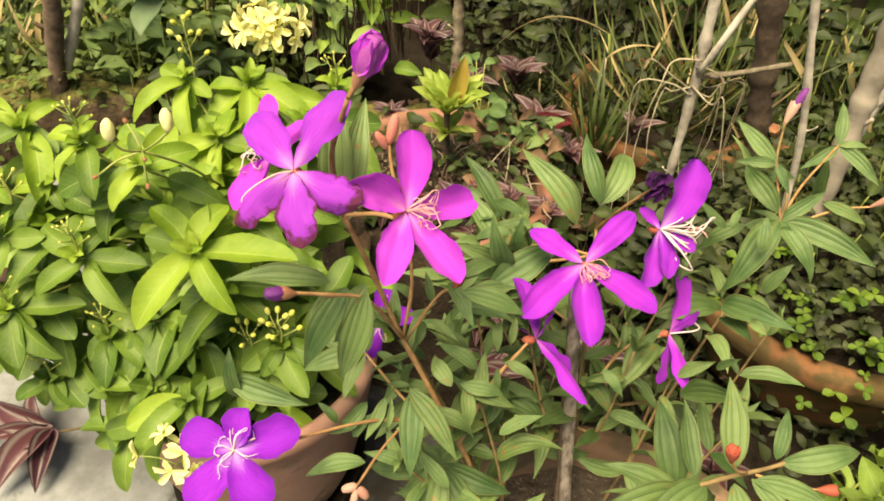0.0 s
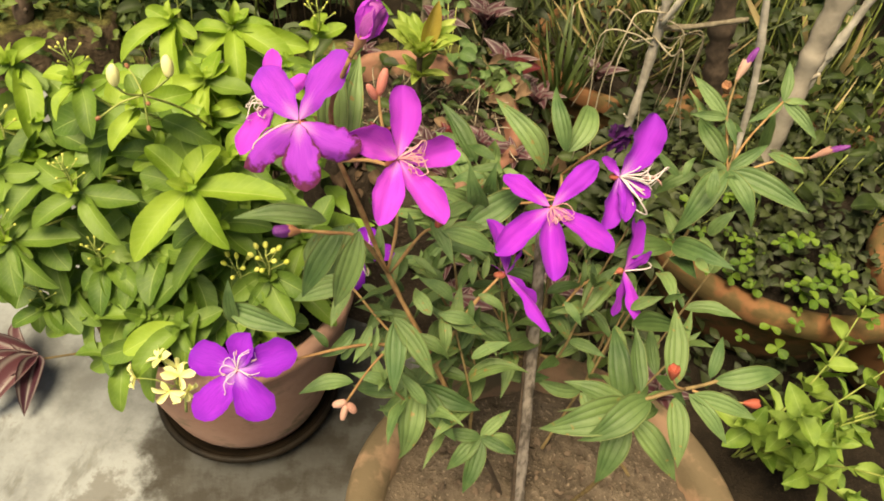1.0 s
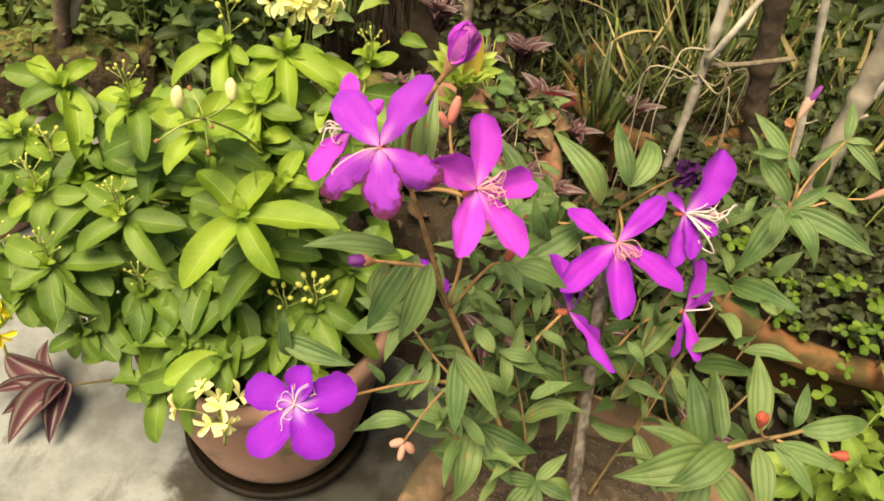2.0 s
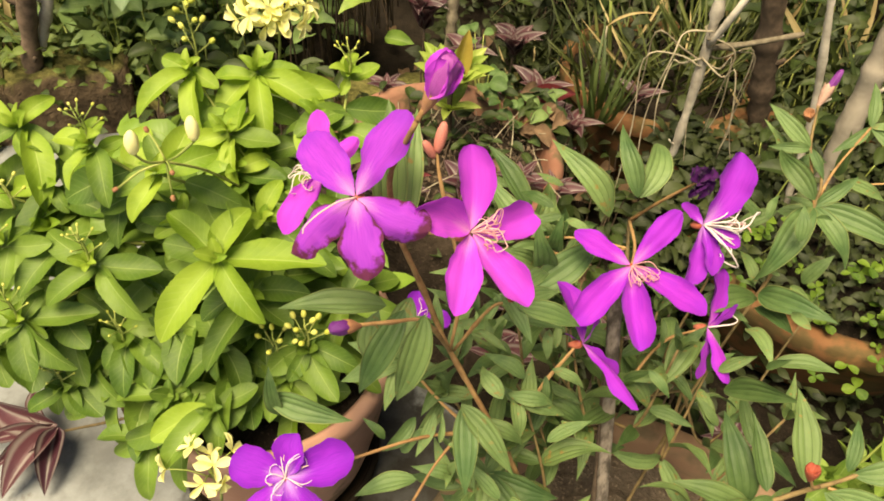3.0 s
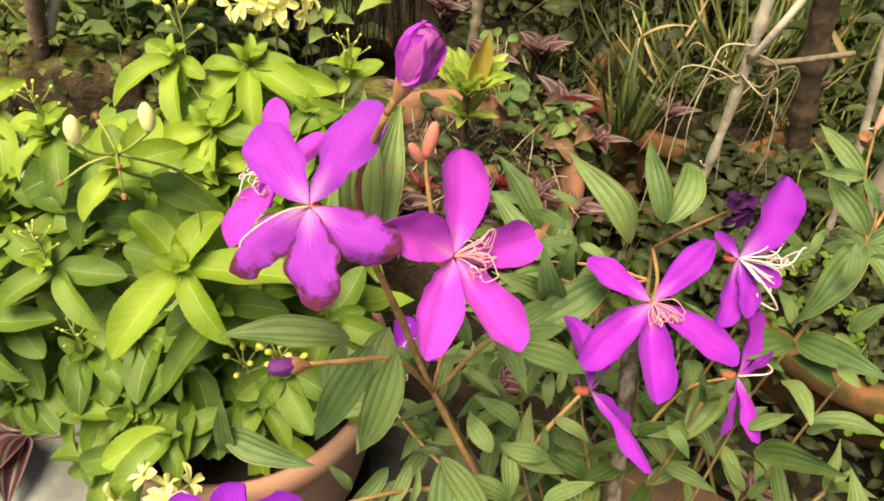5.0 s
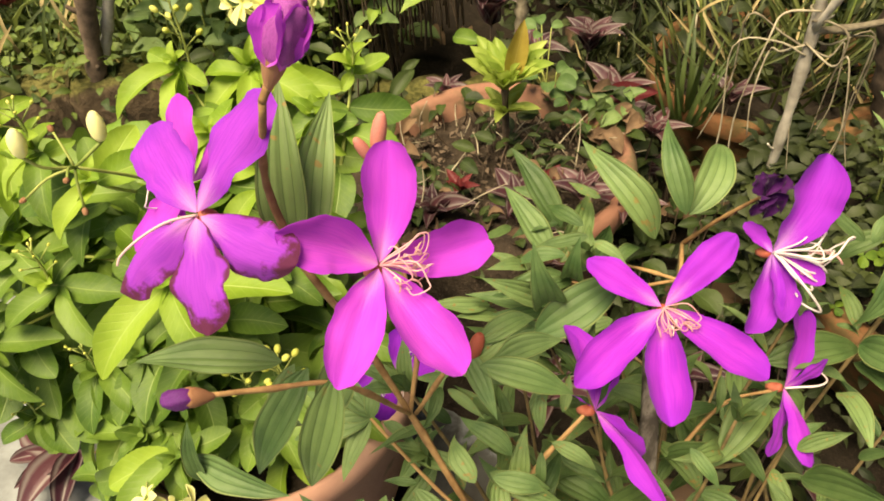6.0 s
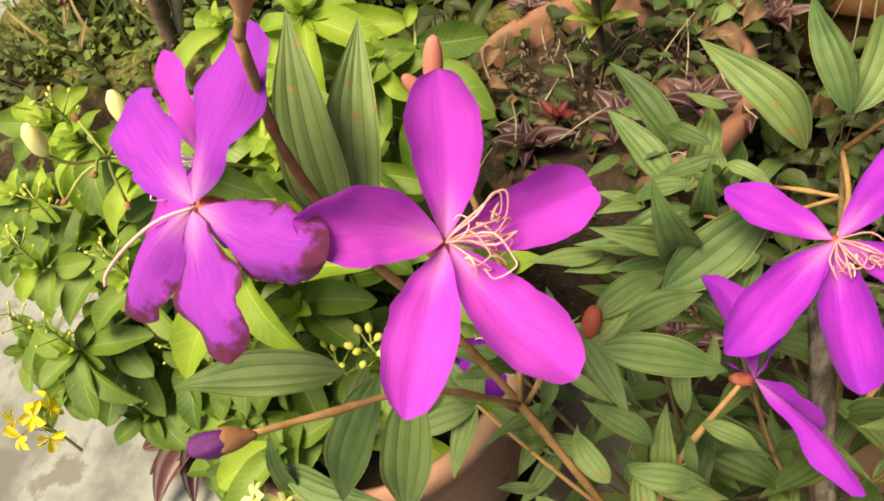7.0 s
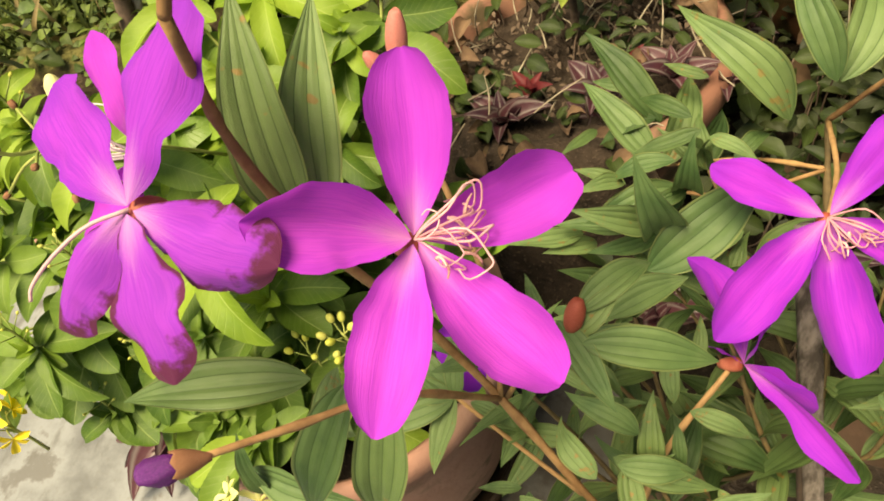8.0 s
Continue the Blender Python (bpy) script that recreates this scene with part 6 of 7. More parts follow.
DRY_LEAF = [blade_mesh("leaf", M["yellowing"], 0.17, 0.6, 0.8, 10, 4, 0.03, 0.1, 0.02, fold=0.3, seed=150)]

# pot with the young shrub
croton = empty("young_shrub", "young shrub with a tuft of bright yellow-green leaves", "shrub", at=(-0.068, 0.79, 0.14))
stem(croton, [(-0.068, 0.79, 0.13), (-0.066, 0.795, 0.20), (-0.068, 0.80, 0.27)], 0.006, 0.005, M["dark_stem"], 10)
rosette(croton, CROTON, (-0.068, 0.80, 0.255), 28, 0.064, 0.8, 3)
rosette(croton, CROTON, (-0.067, 0.797, 0.228), 10, 0.045, 0.3, 4)
leaf(croton, DRY_LEAF, (-0.062, 0.802, 0.27), (-0.050, 0.815, 0.335), (0.2, -1, 0.3))
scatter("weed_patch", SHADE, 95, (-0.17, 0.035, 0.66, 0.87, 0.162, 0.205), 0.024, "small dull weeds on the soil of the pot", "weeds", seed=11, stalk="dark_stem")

def p_front(a):
    """Whether a direction about the pot points to its littered front."""
    return math.sin(a) < -0.1


for i in range(60):
    a, d = rng.uniform(0, 6.28), 0.14 * math.sqrt(rng.random())
    p = Vector((-0.065 + d * math.cos(a), 0.755 + d * math.sin(a), 0.160 + 0.02 * rng.random() + (0.03 if p_front(a) and d > 0.10 else 0)))
    q = p + Vector((rng.uniform(-1, 1), rng.uniform(-1, 1), rng.uniform(0, 0.5))).normalized() * rng.uniform(0.02, 0.07)
    twig = empty("dry_twig", "thin dry twig lying on potting soil", "twig", "dry twigs", p)
    bm = bmesh.new()
    tube(bm, [p, (p + q) / 2 + Vector((rng.uniform(-0.006, 0.006), rng.uniform(-0.006, 0.006), 0.003)), q], 0.0011, 0.0006, 6, 4, 0.3)
    part("wood", bm, M["root"], twig)

over = empty("weed_patch", "dull creeping weeds hanging over the pot rim", "weeds", at=(-0.12, 0.62, 0.17))
for i in range(90):
    a = radians(rng.uniform(165, 290))
    d = rng.uniform(0.105, 0.185)
    p = Vector((-0.068 + d * math.cos(a), 0.765 + d * math.sin(a), 0.178 + 0.028 * rng.random() - (0.05 * rng.random() if d > 0.16 else 0)))
    g = Vector((rng.uniform(-1, 1), rng.uniform(-1, 1), rng.uniform(-0.2, 0.4))).normalized()
    leaf(over, SHADE if i % 3 else DEAD, p, p + g * rng.uniform(0.014, 0.032), (0, -0.3, 1))

rim_weed = empty("weed_patch", "small green weeds growing over the dirty pot rim", "weeds", at=(0.06, 0.80, 0.17))
for i in range(50):
    a = radians(rng.uniform(20, 75))
    d = rng.uniform(0.12, 0.18)
    p = Vector((-0.068 + d * math.cos(a), 0.765 + d * math.sin(a), 0.175 + 0.035 * rng.random()))
    if noise.noise(Vector((a * 2.2, 0.5, 0))) > 0.28:
        continue
    g = Vector((rng.uniform(-1, 1), rng.uniform(-1, 1), rng.uniform(-0.3, 0.4))).normalized()
    leaf(rim_weed, DEAD if i % 4 == 0 else MID if i % 4 == 1 else SHADE, p, p + g * rng.uniform(0.018, 0.036), (0, -0.4, 1))

# litter and creeping weeds heaped on the pot rim
for i in range(16):
    a, d = radians(rng.uniform(150, 370)), rng.uniform(0.06, 0.185)
    p = Vector((-0.068 + d * math.cos(a), 0.765 + d * math.sin(a), 0.195 - (0.5 * max(0, d - 0.165)) + 0.008 * rng.random()))
    g = Vector((rng.uniform(-1, 1), rng.uniform(-1, 1), rng.uniform(-0.1, 0.4))).normalized()
    dead = empty("fallen_leaf", "curled dead brown leaf on potting soil", "leaf", "fallen leaves", p)
    leaf(dead, DEAD, p, p + g * rng.uniform(0.014, 0.028), (0, -0.2, 1), rng.uniform(-40, 40))
for i, c in enumerate(((-0.035, 0.685, 0.195), (0.03, 0.70, 0.20), (-0.12, 0.66, 0.19), (0.075, 0.72, 0.17), (-0.005, 0.64, 0.15))):
    st = empty("striped_plant", "purple and silver striped leaves of a creeping plant", "plant", "striped trailing plants", c)
    rosette(st, STRIPE, c, 9, 0.045, 0.35, 690 + i)
for i, c in enumerate(((-0.01, 0.72, 0.195), (-0.10, 0.70, 0.19))):
    st = empty("red_plant", "small dark red leafy sprout on littered soil", "plant", "red sprouts", c)
    rosette(st, MAROON, c, 8, 0.028, 0.6, 695 + i)

# weeds along the mossy wall
creep = empty("weed_patch", "small olive weeds creeping along the mossy wall", "weeds", at=(-1.0, 0.74, 0.12))
for i in range(80):
    t = rng.random()
    p = Vector((-1.12 + 0.70 * t, 0.82 + 0.29 * t, 0.02 + 0.125 * rng.random())) + Vector((0.03, -0.07, 0)) * rng.uniform(-1.0, 1.0)
    p.z = max(p.z, 0.12) if rng.random() < 0.6 else p.z
    g = Vector((rng.uniform(-1, 1), rng.uniform(-1, 0.5), rng.uniform(-0.2, 0.6))).normalized()
    leaf(creep, SHADE if i % 3 else GRASS, p, p + g * rng.uniform(0.02, 0.05), (0, -0.3, 1))

# the clover bowl
rr = random.Random(77)
bowl_clover = empty("clover", "fresh green clover weeds spilling over the clay bowl", "weeds", at=(0.47, 0.77, 0.12))
for i in range(60):
    a, d = rr.uniform(3.5, 4.9), 0.12 + rr.random() * 0.13
    p = (0.47 + d * math.cos(a), 0.77 + d * math.sin(a), 0.15 + 0.04 * rr.random() - (0.08 * rr.random() if d > 0.225 else 0))
    clover(bowl_clover, p, 0.0125 * rr.uniform(0.6, 1.25), rr)
scatter("weed_patch", SHADE, 60, (0.33, 0.62, 0.68, 0.92, 0.14, 0.22), 0.04, "leafy weeds growing among the clover", "weeds", seed=13, stalk="green_stem")

# bright weed on the paving side
weed = empty("bright_weed", "pale green leafy weed beside the pots", "weed", at=(0.43, 0.42, 0.0))
for i in range(11):
    x, y = 0.36 + 0.24 * rr.random(), 0.33 + 0.26 * rr.random()
    z = 0.10 + 0.13 * rr.random()
    leafy(weed, [(0.43 + 0.03 * math.cos(i), 0.43, 0.0), ((x + 0.43) / 2, (y + 0.43) / 2, z * 0.6), (x, y, z)], 0.0022, 0.001, M["green_stem"], BRIGHT, 0.044, 5, 0.25, 60, 0.2, 1.0, 12, True, 500 + i)

# grass tuft and dry blades
grass = empty("grass_tuft", "tuft of narrow green grass blades", "grass", at=(0.15, 0.97, 0.10))
for i in range(24):
    a, d = rr.uniform(0, 6.28), 0.03 * rr.random()
    b = Vector((0.148 + d * math.cos(a), 0.985 + d * math.sin(a), 0.11))
    g = Vector((math.cos(a) * rr.uniform(0.1, 0.75), math.sin(a) * rr.uniform(0.1, 0.6) - 0.15, 1)).normalized()
    leaf(grass, FRESH, b, b + g * rr.uniform(0.06, 0.16), (0, -1, 0.3), rr.uniform(-30, 30), 0.8, name="blade")
for i, (x, y) in enumerate(((-0.9, 1.05), (-0.75, 1.2), (-1.02, 1.06), (-0.62, 1.35), (0.45, 1.35), (0.62, 1.2), (0.3, 1.5), (0.8, 1.05), (-0.95, 1.35))):
    tuft = empty("grass_tuft", "loose tuft of fine green grass", "grass", at=(x, y, 0.0))
    for k in range(55):
        a, d = rr.uniform(0, 6.28), 0.10 * rr.random()
        b = Vector((x + d * math.cos(a), y + d * math.sin(a), 0.05))
        g = Vector((math.cos(a) * rr.uniform(0.2, 1.2), math.sin(a) * rr.uniform(0.2, 1.1), 1)).normalized()
        leaf(tuft, GRASS if k % 6 else DRY, b, b + g * rr.uniform(0.10, 0.22), (0, -1, 0.3), name="blade")

for i, (x, y, n, tall) in enumerate(((0.17, 1.08, 30, 0.14), (0.27, 1.06, 40, 0.15), (0.40, 1.00, 40, 0.14), (0.47, 0.98, 40, 0.18), (0.06, 1.05, 30, 0.14), (0.33, 1.13, 40, 0.18))):
    foot = 0.10 if math.hypot(x - 0.25, y - 1.09) < 0.12 else 0.0
    tuft = empty("grass_tuft", "tangled tuft of green and straw-coloured grass", "grass", at=(x, y, foot))
    for k in range(n):
        a, d = rr.uniform(0, 6.28), 0.07 * rr.random()
        b = Vector((x + d * math.cos(a), y + d * math.sin(a), 0.02 + foot))
        g = Vector((math.cos(a) * rr.uniform(0.3, 1.6), math.sin(a) * rr.uniform(0.3, 1.2), 1)).normalized()
        leaf(tuft, OLIVE if k % 9 else DRY, b, b + g * tall * rr.uniform(0.6, 1.2), (0, -1, 0.3), 0, 0.5, name="blade")

# dry bare stems with hanging roots
def bare_stem(keys, r0, r1, label, mat="pale_bark"):
    thing = empty("bare_sapling", label, "sapling", at=keys[0])
    bm = bmesh.new()
    tube(bm, keys, r0, r1, 40, 10, 0.3)
    part("wood", bm, M[mat], thing)
    line = curve_points(keys, 20)
    for k, turn in ((7, 0.6), (12, 3.9)):
        bm = bmesh.new()
        out = Vector((math.cos(turn + k + keys[0][0] * 9), -0.5, 0.6)).normalized()
        tube(bm, [line[k], line[k] + out * (r0 + 0.006), line[k] + out * (r0 + 0.012) + Vector((0, 0, 0.004))], 0.35 * r0, 0.2 * r0, 5, 6, 0.3)
        part("stub", bm, M[mat], thing, "short broken side twig")
    return thing


knot = bare_stem([(0.24, 0.86, 0.0), (0.235, 0.83, 0.14), (0.233, 0.82, 0.215), (0.229, 0.82, 0.348), (0.223, 0.82, 0.44), (0.215, 0.83, 0.62)], 0.0048, 0.0068, "pale grey dead sapling with dry hanging rootlets")
bm = bmesh.new()
tube(bm, [(0.229, 0.815, 0.345), (0.24, 0.80, 0.395), (0.262, 0.80, 0.46), (0.30, 0.79, 0.56)], 0.0036, 0.0046, 12, 7, 0.2)
part("fork", bm, M["pale_bark"], knot)
for i in range(10):
    a = Vector((0.228 + rr.uniform(-0.008, 0.012), 0.815, 0.34 + rr.uniform(-0.03, 0.03)))
    out = Vector((rr.uniform(-0.09, 0.09), rr.uniform(-0.05, 0.03), rr.uniform(-0.015, 0.02)))
    low = a + out * rr.uniform(0.8, 1.2) + Vector((rr.uniform(-0.02, 0.02), rr.uniform(-0.03, 0.0), -rr.uniform(0.08, 0.22)))
    bm = bmesh.new()
    wig = Vector((rr.uniform(-0.01, 0.01), rr.uniform(-0.006, 0.006), rr.uniform(-0.012, 0.012)))
    tube(bm, [a, a + out * 0.5 + wig, a + out - wig * 0.5, (a + out + low) / 2 + wig, low], 0.0012, 0.0006, 20, 5, 0.4)
    part("rootlet", bm, M["root"], knot)
bm = bmesh.new()
tube(bm, [(0.225, 0.82, 0.338), (0.27, 0.82, 0.348), (0.33, 0.82, 0.368)], 0.0042, 0.003, 10, 6, 0.2)
part("twig", bm, M["root"], knot)

bare_stem([(0.39, 0.78, 0.0), (0.38, 0.755, 0.113), (0.364, 0.75, 0.209), (0.344, 0.75, 0.325), (0.303, 0.75, 0.474), (0.27, 0.75, 0.62)], 0.0036, 0.0044, "thin pale grey upright sapling")
bare_stem([(0.455, 0.82, 0.0), (0.449, 0.80, 0.03), (0.427, 0.80, 0.187), (0.418, 0.80, 0.309), (0.413, 0.80, 0.405), (0.41, 0.80, 0.62)], 0.011, 0.014, "thick pale grey leaning trunk", "trunk_bark")
bare_stem([(0.42, 0.97, 0.0), (0.41, 0.95, 0.03), (0.367, 0.95, 0.19), (0.335, 0.95, 0.328), (0.30, 0.95, 0.5)], 0.015, 0.017, "dark brown leaning trunk", "dark_stem")
bare_stem([(0.50, 1.0, 0.0), (0.50, 0.95, 0.2), (0.53, 0.93, 0.5)], 0.006, 0.006, "thin grey leaning sapling")
bare_stem([(-0.75, 0.98, 0.02), (-0.741, 0.95, 0.086), (-0.716, 0.95, 0.189), (-0.689, 0.95, 0.287), (-0.65, 0.95, 0.5)], 0.014, 0.012, "slender brown trunk rising from the raised bed", "dark_stem")
bare_stem([(-0.76, 1.0, 0.02), (-0.752, 0.97, 0.082), (-0.700, 0.97, 0.188), (-0.66, 0.97, 0.271), (-0.58, 0.97, 0.45)], 0.008, 0.008, "slender grey-brown trunk beside the brown one", "pale_bark")
bare_stem([(-0.10, 1.06, 0.0), (-0.095, 1.05, 0.105), (-0.088, 1.05, 0.205), (-0.09, 1.05, 0.309), (-0.09, 1.05, 0.5)], 0.009, 0.008, "grey-green upright sapling behind the young shrub", "root")

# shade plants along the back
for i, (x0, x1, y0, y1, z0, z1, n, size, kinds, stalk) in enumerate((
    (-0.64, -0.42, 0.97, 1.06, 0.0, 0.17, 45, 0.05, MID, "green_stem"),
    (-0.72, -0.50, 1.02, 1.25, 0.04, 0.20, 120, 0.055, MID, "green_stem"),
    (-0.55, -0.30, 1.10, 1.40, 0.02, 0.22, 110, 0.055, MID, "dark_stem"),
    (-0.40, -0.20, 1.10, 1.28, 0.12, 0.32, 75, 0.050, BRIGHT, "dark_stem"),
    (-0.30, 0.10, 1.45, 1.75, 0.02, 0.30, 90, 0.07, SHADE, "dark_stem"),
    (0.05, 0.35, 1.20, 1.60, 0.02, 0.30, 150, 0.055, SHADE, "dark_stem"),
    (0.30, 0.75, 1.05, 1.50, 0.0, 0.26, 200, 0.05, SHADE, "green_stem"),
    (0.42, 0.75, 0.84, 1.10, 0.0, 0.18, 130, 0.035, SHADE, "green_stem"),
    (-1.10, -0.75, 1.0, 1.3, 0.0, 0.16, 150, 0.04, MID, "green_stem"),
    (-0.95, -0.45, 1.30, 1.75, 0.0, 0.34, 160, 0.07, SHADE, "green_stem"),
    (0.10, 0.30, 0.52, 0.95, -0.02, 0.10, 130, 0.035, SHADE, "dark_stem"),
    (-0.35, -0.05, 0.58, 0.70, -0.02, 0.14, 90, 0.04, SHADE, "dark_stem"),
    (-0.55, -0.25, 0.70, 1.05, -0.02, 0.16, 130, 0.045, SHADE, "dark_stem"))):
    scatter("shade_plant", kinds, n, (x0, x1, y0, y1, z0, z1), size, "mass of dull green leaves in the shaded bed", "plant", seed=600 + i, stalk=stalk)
# high foliage added at the back to keep sky light off the bed
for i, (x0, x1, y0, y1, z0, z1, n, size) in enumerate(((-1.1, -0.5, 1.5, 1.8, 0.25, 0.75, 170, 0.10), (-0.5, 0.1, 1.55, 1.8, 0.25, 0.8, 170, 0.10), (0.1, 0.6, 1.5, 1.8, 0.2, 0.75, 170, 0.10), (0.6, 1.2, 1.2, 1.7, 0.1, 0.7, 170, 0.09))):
    scatter("added_back_shrub", SHADE, n, (x0, x1, y0, y1, z0, z1), size, "tall dull green shrub added to block sky behind the bed", "shrub", seed=700 + i)
scatter("broad_plant", GREY, 9, (-0.68, -0.50, 0.96, 1.05, 0.28, 0.36), 0.12, "broad grey-green leaves hanging above the bed", "plant", seed=650, lift=-0.3, stalk="green_stem")
for i, (c, n, size) in enumerate((((-0.06, 1.0, 0.18), 9, 0.045), ((-0.02, 0.98, 0.10), 9, 0.045), ((-0.16, 0.95, 0.08), 9, 0.045), ((0.06, 0.96, 0.12), 9, 0.045), ((-0.04, 1.08, 0.30), 9, 0.05), ((0.10, 0.92, 0.05), 9, 0.045), ((0.16, 0.60, 0.05), 9, 0.045), ((0.02, 0.58, 0.045), 8, 0.045), ((0.30, 0.48, 0.03), 8, 0.05), ((-0.035, 0.675, 0.165), 10, 0.045), ((0.022, 0.512, 0.10), 9, 0.05), ((0.01, 0.60, 0.08), 9, 0.045), ((-0.14, 1.05, 0.22), 8, 0.05), ((0.01, 1.08, 0.16), 8, 0.045), ((-0.17, 0.93, 0.15), 8, 0.045), ((0.08, 0.92, 0.13), 8, 0.045))):
    st = empty("striped_plant", "purple and silver striped leaves of a creeping plant", "plant", "striped trailing plants", c)
    rosette(st, STRIPE, c, n, size, 0.25, 660 + i)
for i, c in enumerate(((-0.95, 1.05, 0.16), (-1.05, 1.1, 0.15), (-0.88, 1.15, 0.16))):
    st = empty("red_plant", "small dark red leafy sprout in the raised bed", "plant", "red sprouts", c)
    rosette(st, MAROON, c, 9, 0.06, 0.4, 680 + i)
red = empty("maroon_sprout", "dark maroon sprout behind the terracotta pot", "plant", at=(0.07, 0.91, 0.17))
leaf(red, MAROON, (0.03, 0.90, 0.175), (0.105, 0.925, 0.185), (0, -0.5, 1), name="blade")
bm = bmesh.new()
tube(bm, [(0.03, 0.90, 0.175), (0.0, 0.93, 0.08), (-0.01, 0.97, 0.0)], 0.002, 0.002, 6, 5)
part("stem", bm, M["dark_stem"], red)
dry = empty("dry_grass", "long arching dry yellow grass blade", "grass", at=(0.02, 1.05, 0.2))
leaf(dry, DRY, (0.135, 1.00, 0.29), (-0.03, 1.00, 0.245), (0, -0.3, 1), 40, 0.75, name="blade")
bm = bmesh.new()
tube(bm, [(0.135, 1.00, 0.29), (0.16, 1.03, 0.15), (0.15, 1.06, -0.02)], 0.002, 0.002, 8, 5)
part("stem", bm, M["green_stem"], dry)

rounds = empty("round_leaved_weed", "grey-green round-leaved weed at the back of the terracotta pot", "weed", at=(-0.02, 0.89, 0.16))
for i, (c, n, size) in enumerate((((-0.030, 0.90, 0.212), 6, 0.026), ((0.030, 0.852, 0.190), 6, 0.026), ((-0.044, 0.945, 0.250), 4, 0.020), ((0.004, 0.875, 0.200), 4, 0.020))):
    root = Vector((c[0] * 0.8, min(c[1], 0.905), 0.155))
    for k in range(n):
        a = 2.4 * k + i
        p = Vector(c) + Vector((math.cos(a), math.sin(a), 0)) * size * 0.5
        g = Vector((math.cos(a), math.sin(a), 0.12))
        leaf(rounds, ROUND, p, p + g.normalized() * size * rr.uniform(0.75, 1.15), (0, -0.5, 1), rr.uniform(-15, 15))
        bm = bmesh.new()
        tube(bm, [root, root.lerp(p, 0.6) + Vector((0, 0, 0.006)), p], 0.0010, 0.0007, 6, 4)
        part("stalk", bm, M["green_stem"], rounds)
for i, (c, n, size, lift) in enumerate((((-0.13, 1.05, 0.19), 10, 0.075, 1.2), ((0.052, 0.93, 0.165), 9, 0.055, 0.7), ((0.105, 0.90, 0.135), 9, 0.05, 0.5), ((0.01, 1.0, 0.19), 10, 0.06, 0.9), ((0.195, 0.955, 0.155), 8, 0.05, 0.7))):
    st = empty("striped_plant", "purple and silver striped leaves of a creeping plant", "plant", "striped trailing plants", (c[0], c[1], 0.0))
    stem(st, [(c[0] + 0.005, c[1] + 0.01, -0.02), (c[0] - 0.004, c[1], c[2] * 0.5), c], 0.0028, 0.0020, M["dark_stem"], 8)
    rosette(st, STRIPE, c, n, size, lift, 740 + i)
straw = empty("dry_grass", "short bent dry yellow grass blade", "grass", at=(0.15, 1.02, 0.1))
leaf(straw, DRY, (0.138, 1.00, 0.252), (0.204, 1.00, 0.278), (0, -0.4, 1), name="blade")
bm = bmesh.new()
tube(bm, [(0.138, 1.00, 0.252), (0.145, 1.01, 0.17), (0.16, 1.03, 0.10)], 0.0012, 0.0014, 8, 5)
part("stem", bm, M["root"], straw)

litter = tagged(new("leaf_litter"), "dead brown leaves lying on the bed", "leaves", kind="stuff")
for i in range(60):
    x, y = rr.uniform(-0.3, 0.8), rr.uniform(0.6, 1.3)
    p = Vector((x, y, 0.012))
    a = rr.uniform(0, 6.28)
    leaf(litter, DEAD, p, p + Vector((math.cos(a), math.sin(a), 0.15)) * rr.uniform(0.03, 0.06))


# dense low growth
def on_bowl(r):
    a, d = r.uniform(0, 6.28), 0.205 * math.sqrt(r.random())
    return (0.47 + d * math.cos(a), 0.77 + d * math.sin(a), 0.14 + 0.07 * r.random() * (1 - d * 3))


def in_box(x0, x1, y0, y1, z0, z1, power=1.3):
    return lambda r: (r.uniform(x0, x1), r.uniform(y0, y1), z0 + (z1 - z0) * r.random() ** power)


def along_wall(r):
    t = r.random()
    s = r.uniform(-1.2, 1.6)
    return (-1.13 + 0.73 * t - 0.03 * s, 0.82 + 0.30 * t + 0.08 * s, 0.11 + 0.05 * r.random() if s > -0.7 else 0.13 * r.random())


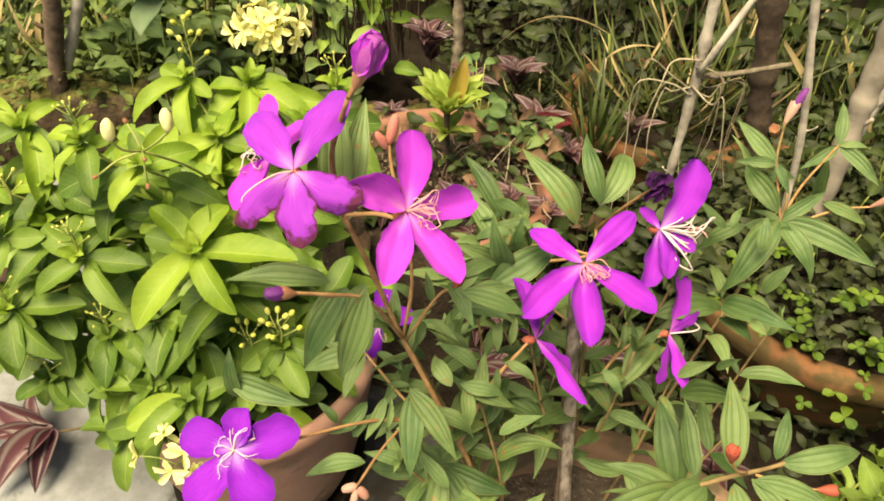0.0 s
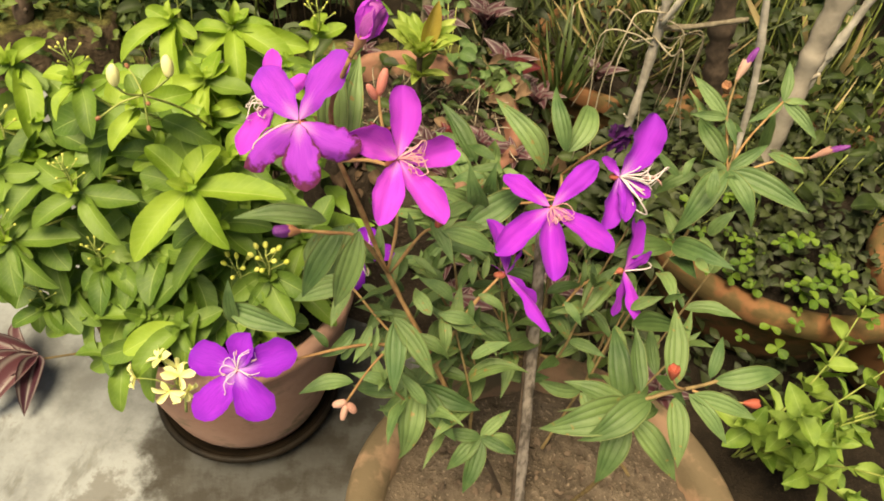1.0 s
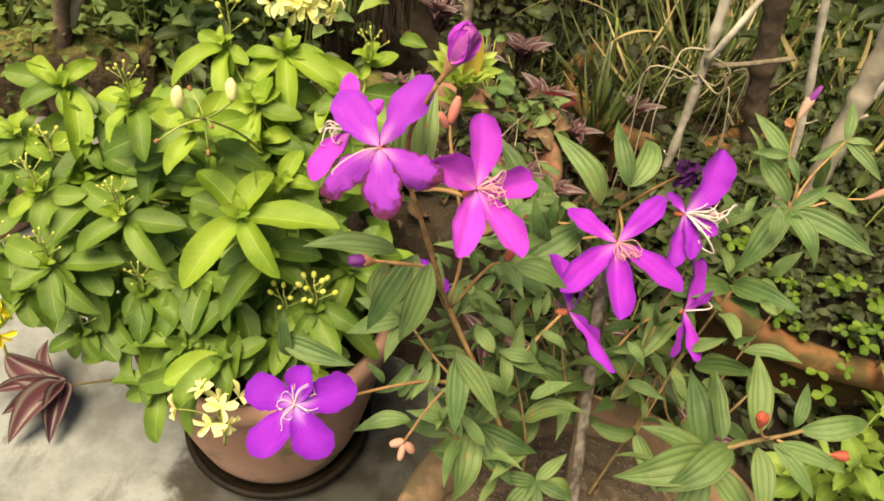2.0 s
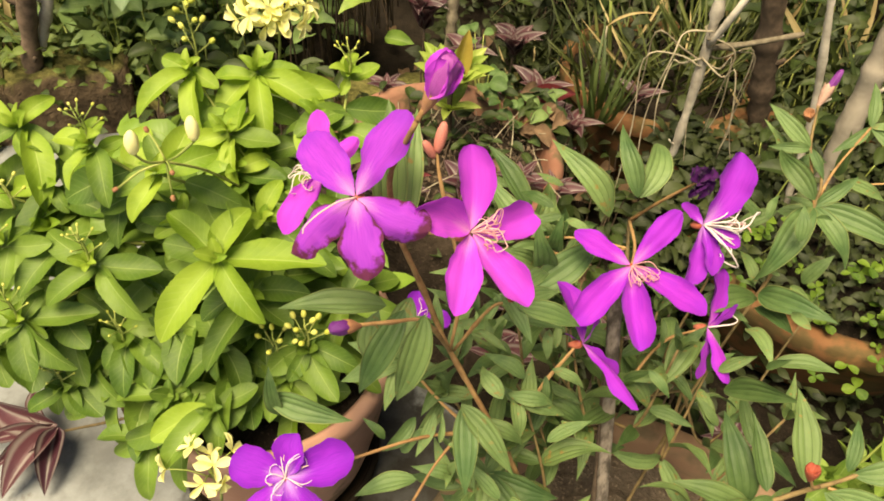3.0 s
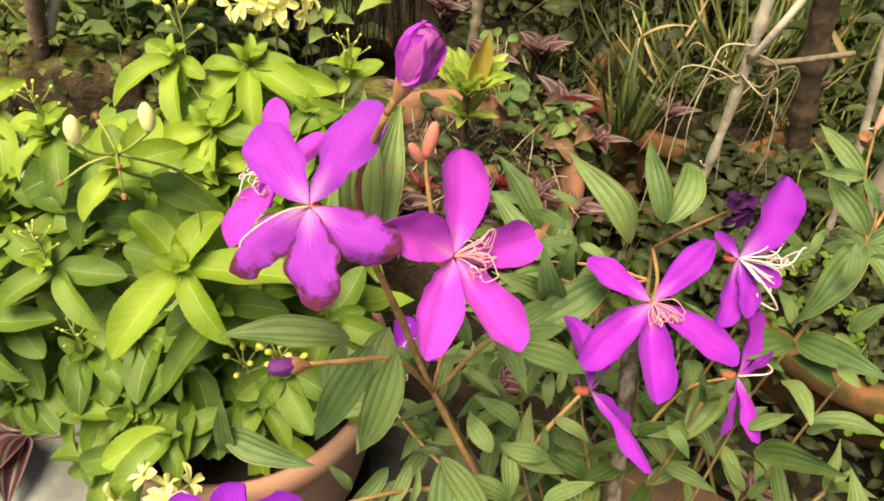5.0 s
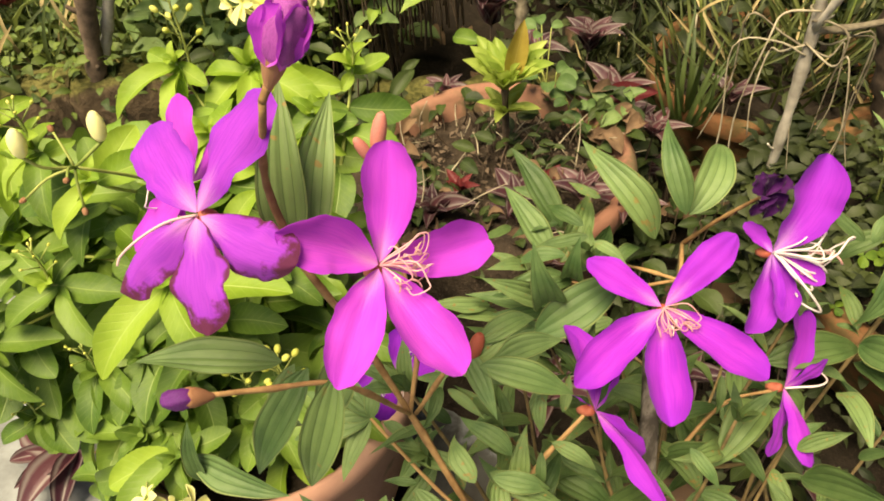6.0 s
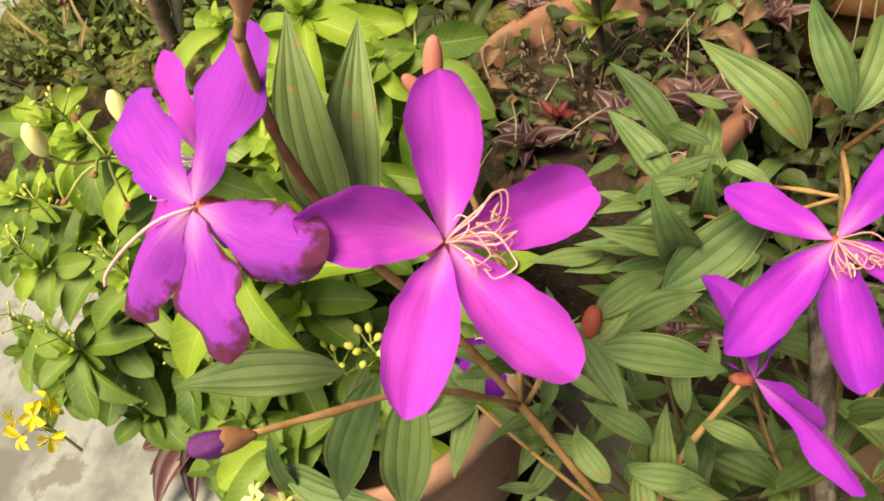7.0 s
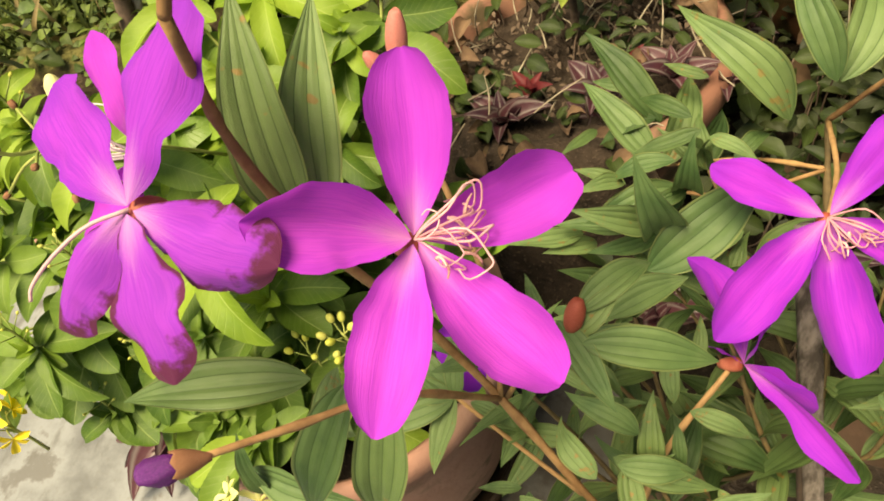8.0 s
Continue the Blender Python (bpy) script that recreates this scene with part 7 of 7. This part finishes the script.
leaf_mass("low_weeds", "dense small green weeds covering the clay bowl", "weeds", M["mass_shaded"], 1500, on_bowl, 0.019, 801)
def over_rim(r):
    a = r.uniform(2.45, 3.75)
    d = r.uniform(0.19, 0.27)
    return (0.47 + d * math.cos(a), 0.77 + d * math.sin(a), 0.10 + 0.075 * r.random())


leaf_mass("low_weeds", "dull weeds hanging over the back of the clay bowl", "weeds", M["mass_shaded"], 900, over_rim, 0.026, 811)
leaf_mass("low_weeds", "low green weeds between the pots", "weeds", M["mass_shaded"], 1100, in_box(0.12, 0.62, 0.50, 1.05, -0.02, 0.08), 0.022, 802)
leaf_mass("low_weeds", "dull weeds crowding the bed behind the pots", "weeds", M["mass_shaded"], 1500, in_box(-0.15, 0.60, 1.0, 1.6, -0.02, 0.22), 0.03, 803)
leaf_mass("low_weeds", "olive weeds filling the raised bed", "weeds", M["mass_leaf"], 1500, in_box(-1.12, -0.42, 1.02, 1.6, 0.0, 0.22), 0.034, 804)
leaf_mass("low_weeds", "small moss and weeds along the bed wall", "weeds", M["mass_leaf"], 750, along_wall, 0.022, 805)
leaf_mass("low_weeds", "weeds between the pots with shade put in their colour", "weeds", M["mass_shaded"], 900, in_box(-0.45, 0.12, 0.60, 1.05, -0.02, 0.10), 0.03, 806)
leaf_mass("litter", "crumbs of dead leaves on the littered soil", "litter", M["litter"], 650, lambda r: (-0.068 + r.uniform(-0.12, 0.12), 0.745 + r.uniform(-0.11, 0.10), 0.168 + 0.012 * r.random()), 0.0075, 807)
leaf_mass("grass", "fine green grass growing in the raised bed", "grass", M["grass_mass"], 1000, in_box(-1.12, -0.62, 0.99, 1.5, 0.03, 0.12), 0.075, 808, None, 0.13, 1.6)
leaf_mass("grass", "thin grass and weeds between the dry saplings", "grass", M["mass_shaded"], 900, in_box(0.0, 0.62, 1.02, 1.35, 0.0, 0.12), 0.08, 809, None, 0.12, 1.3)
leaf_mass("litter", "crumbs and dry bits on the bare potting soil", "litter", M["litter"], 260, lambda r: (0.13 + r.uniform(-0.1, 0.1), 0.236 + r.uniform(-0.1, 0.09), 0.178 + 0.006 * r.random()), 0.008, 810)
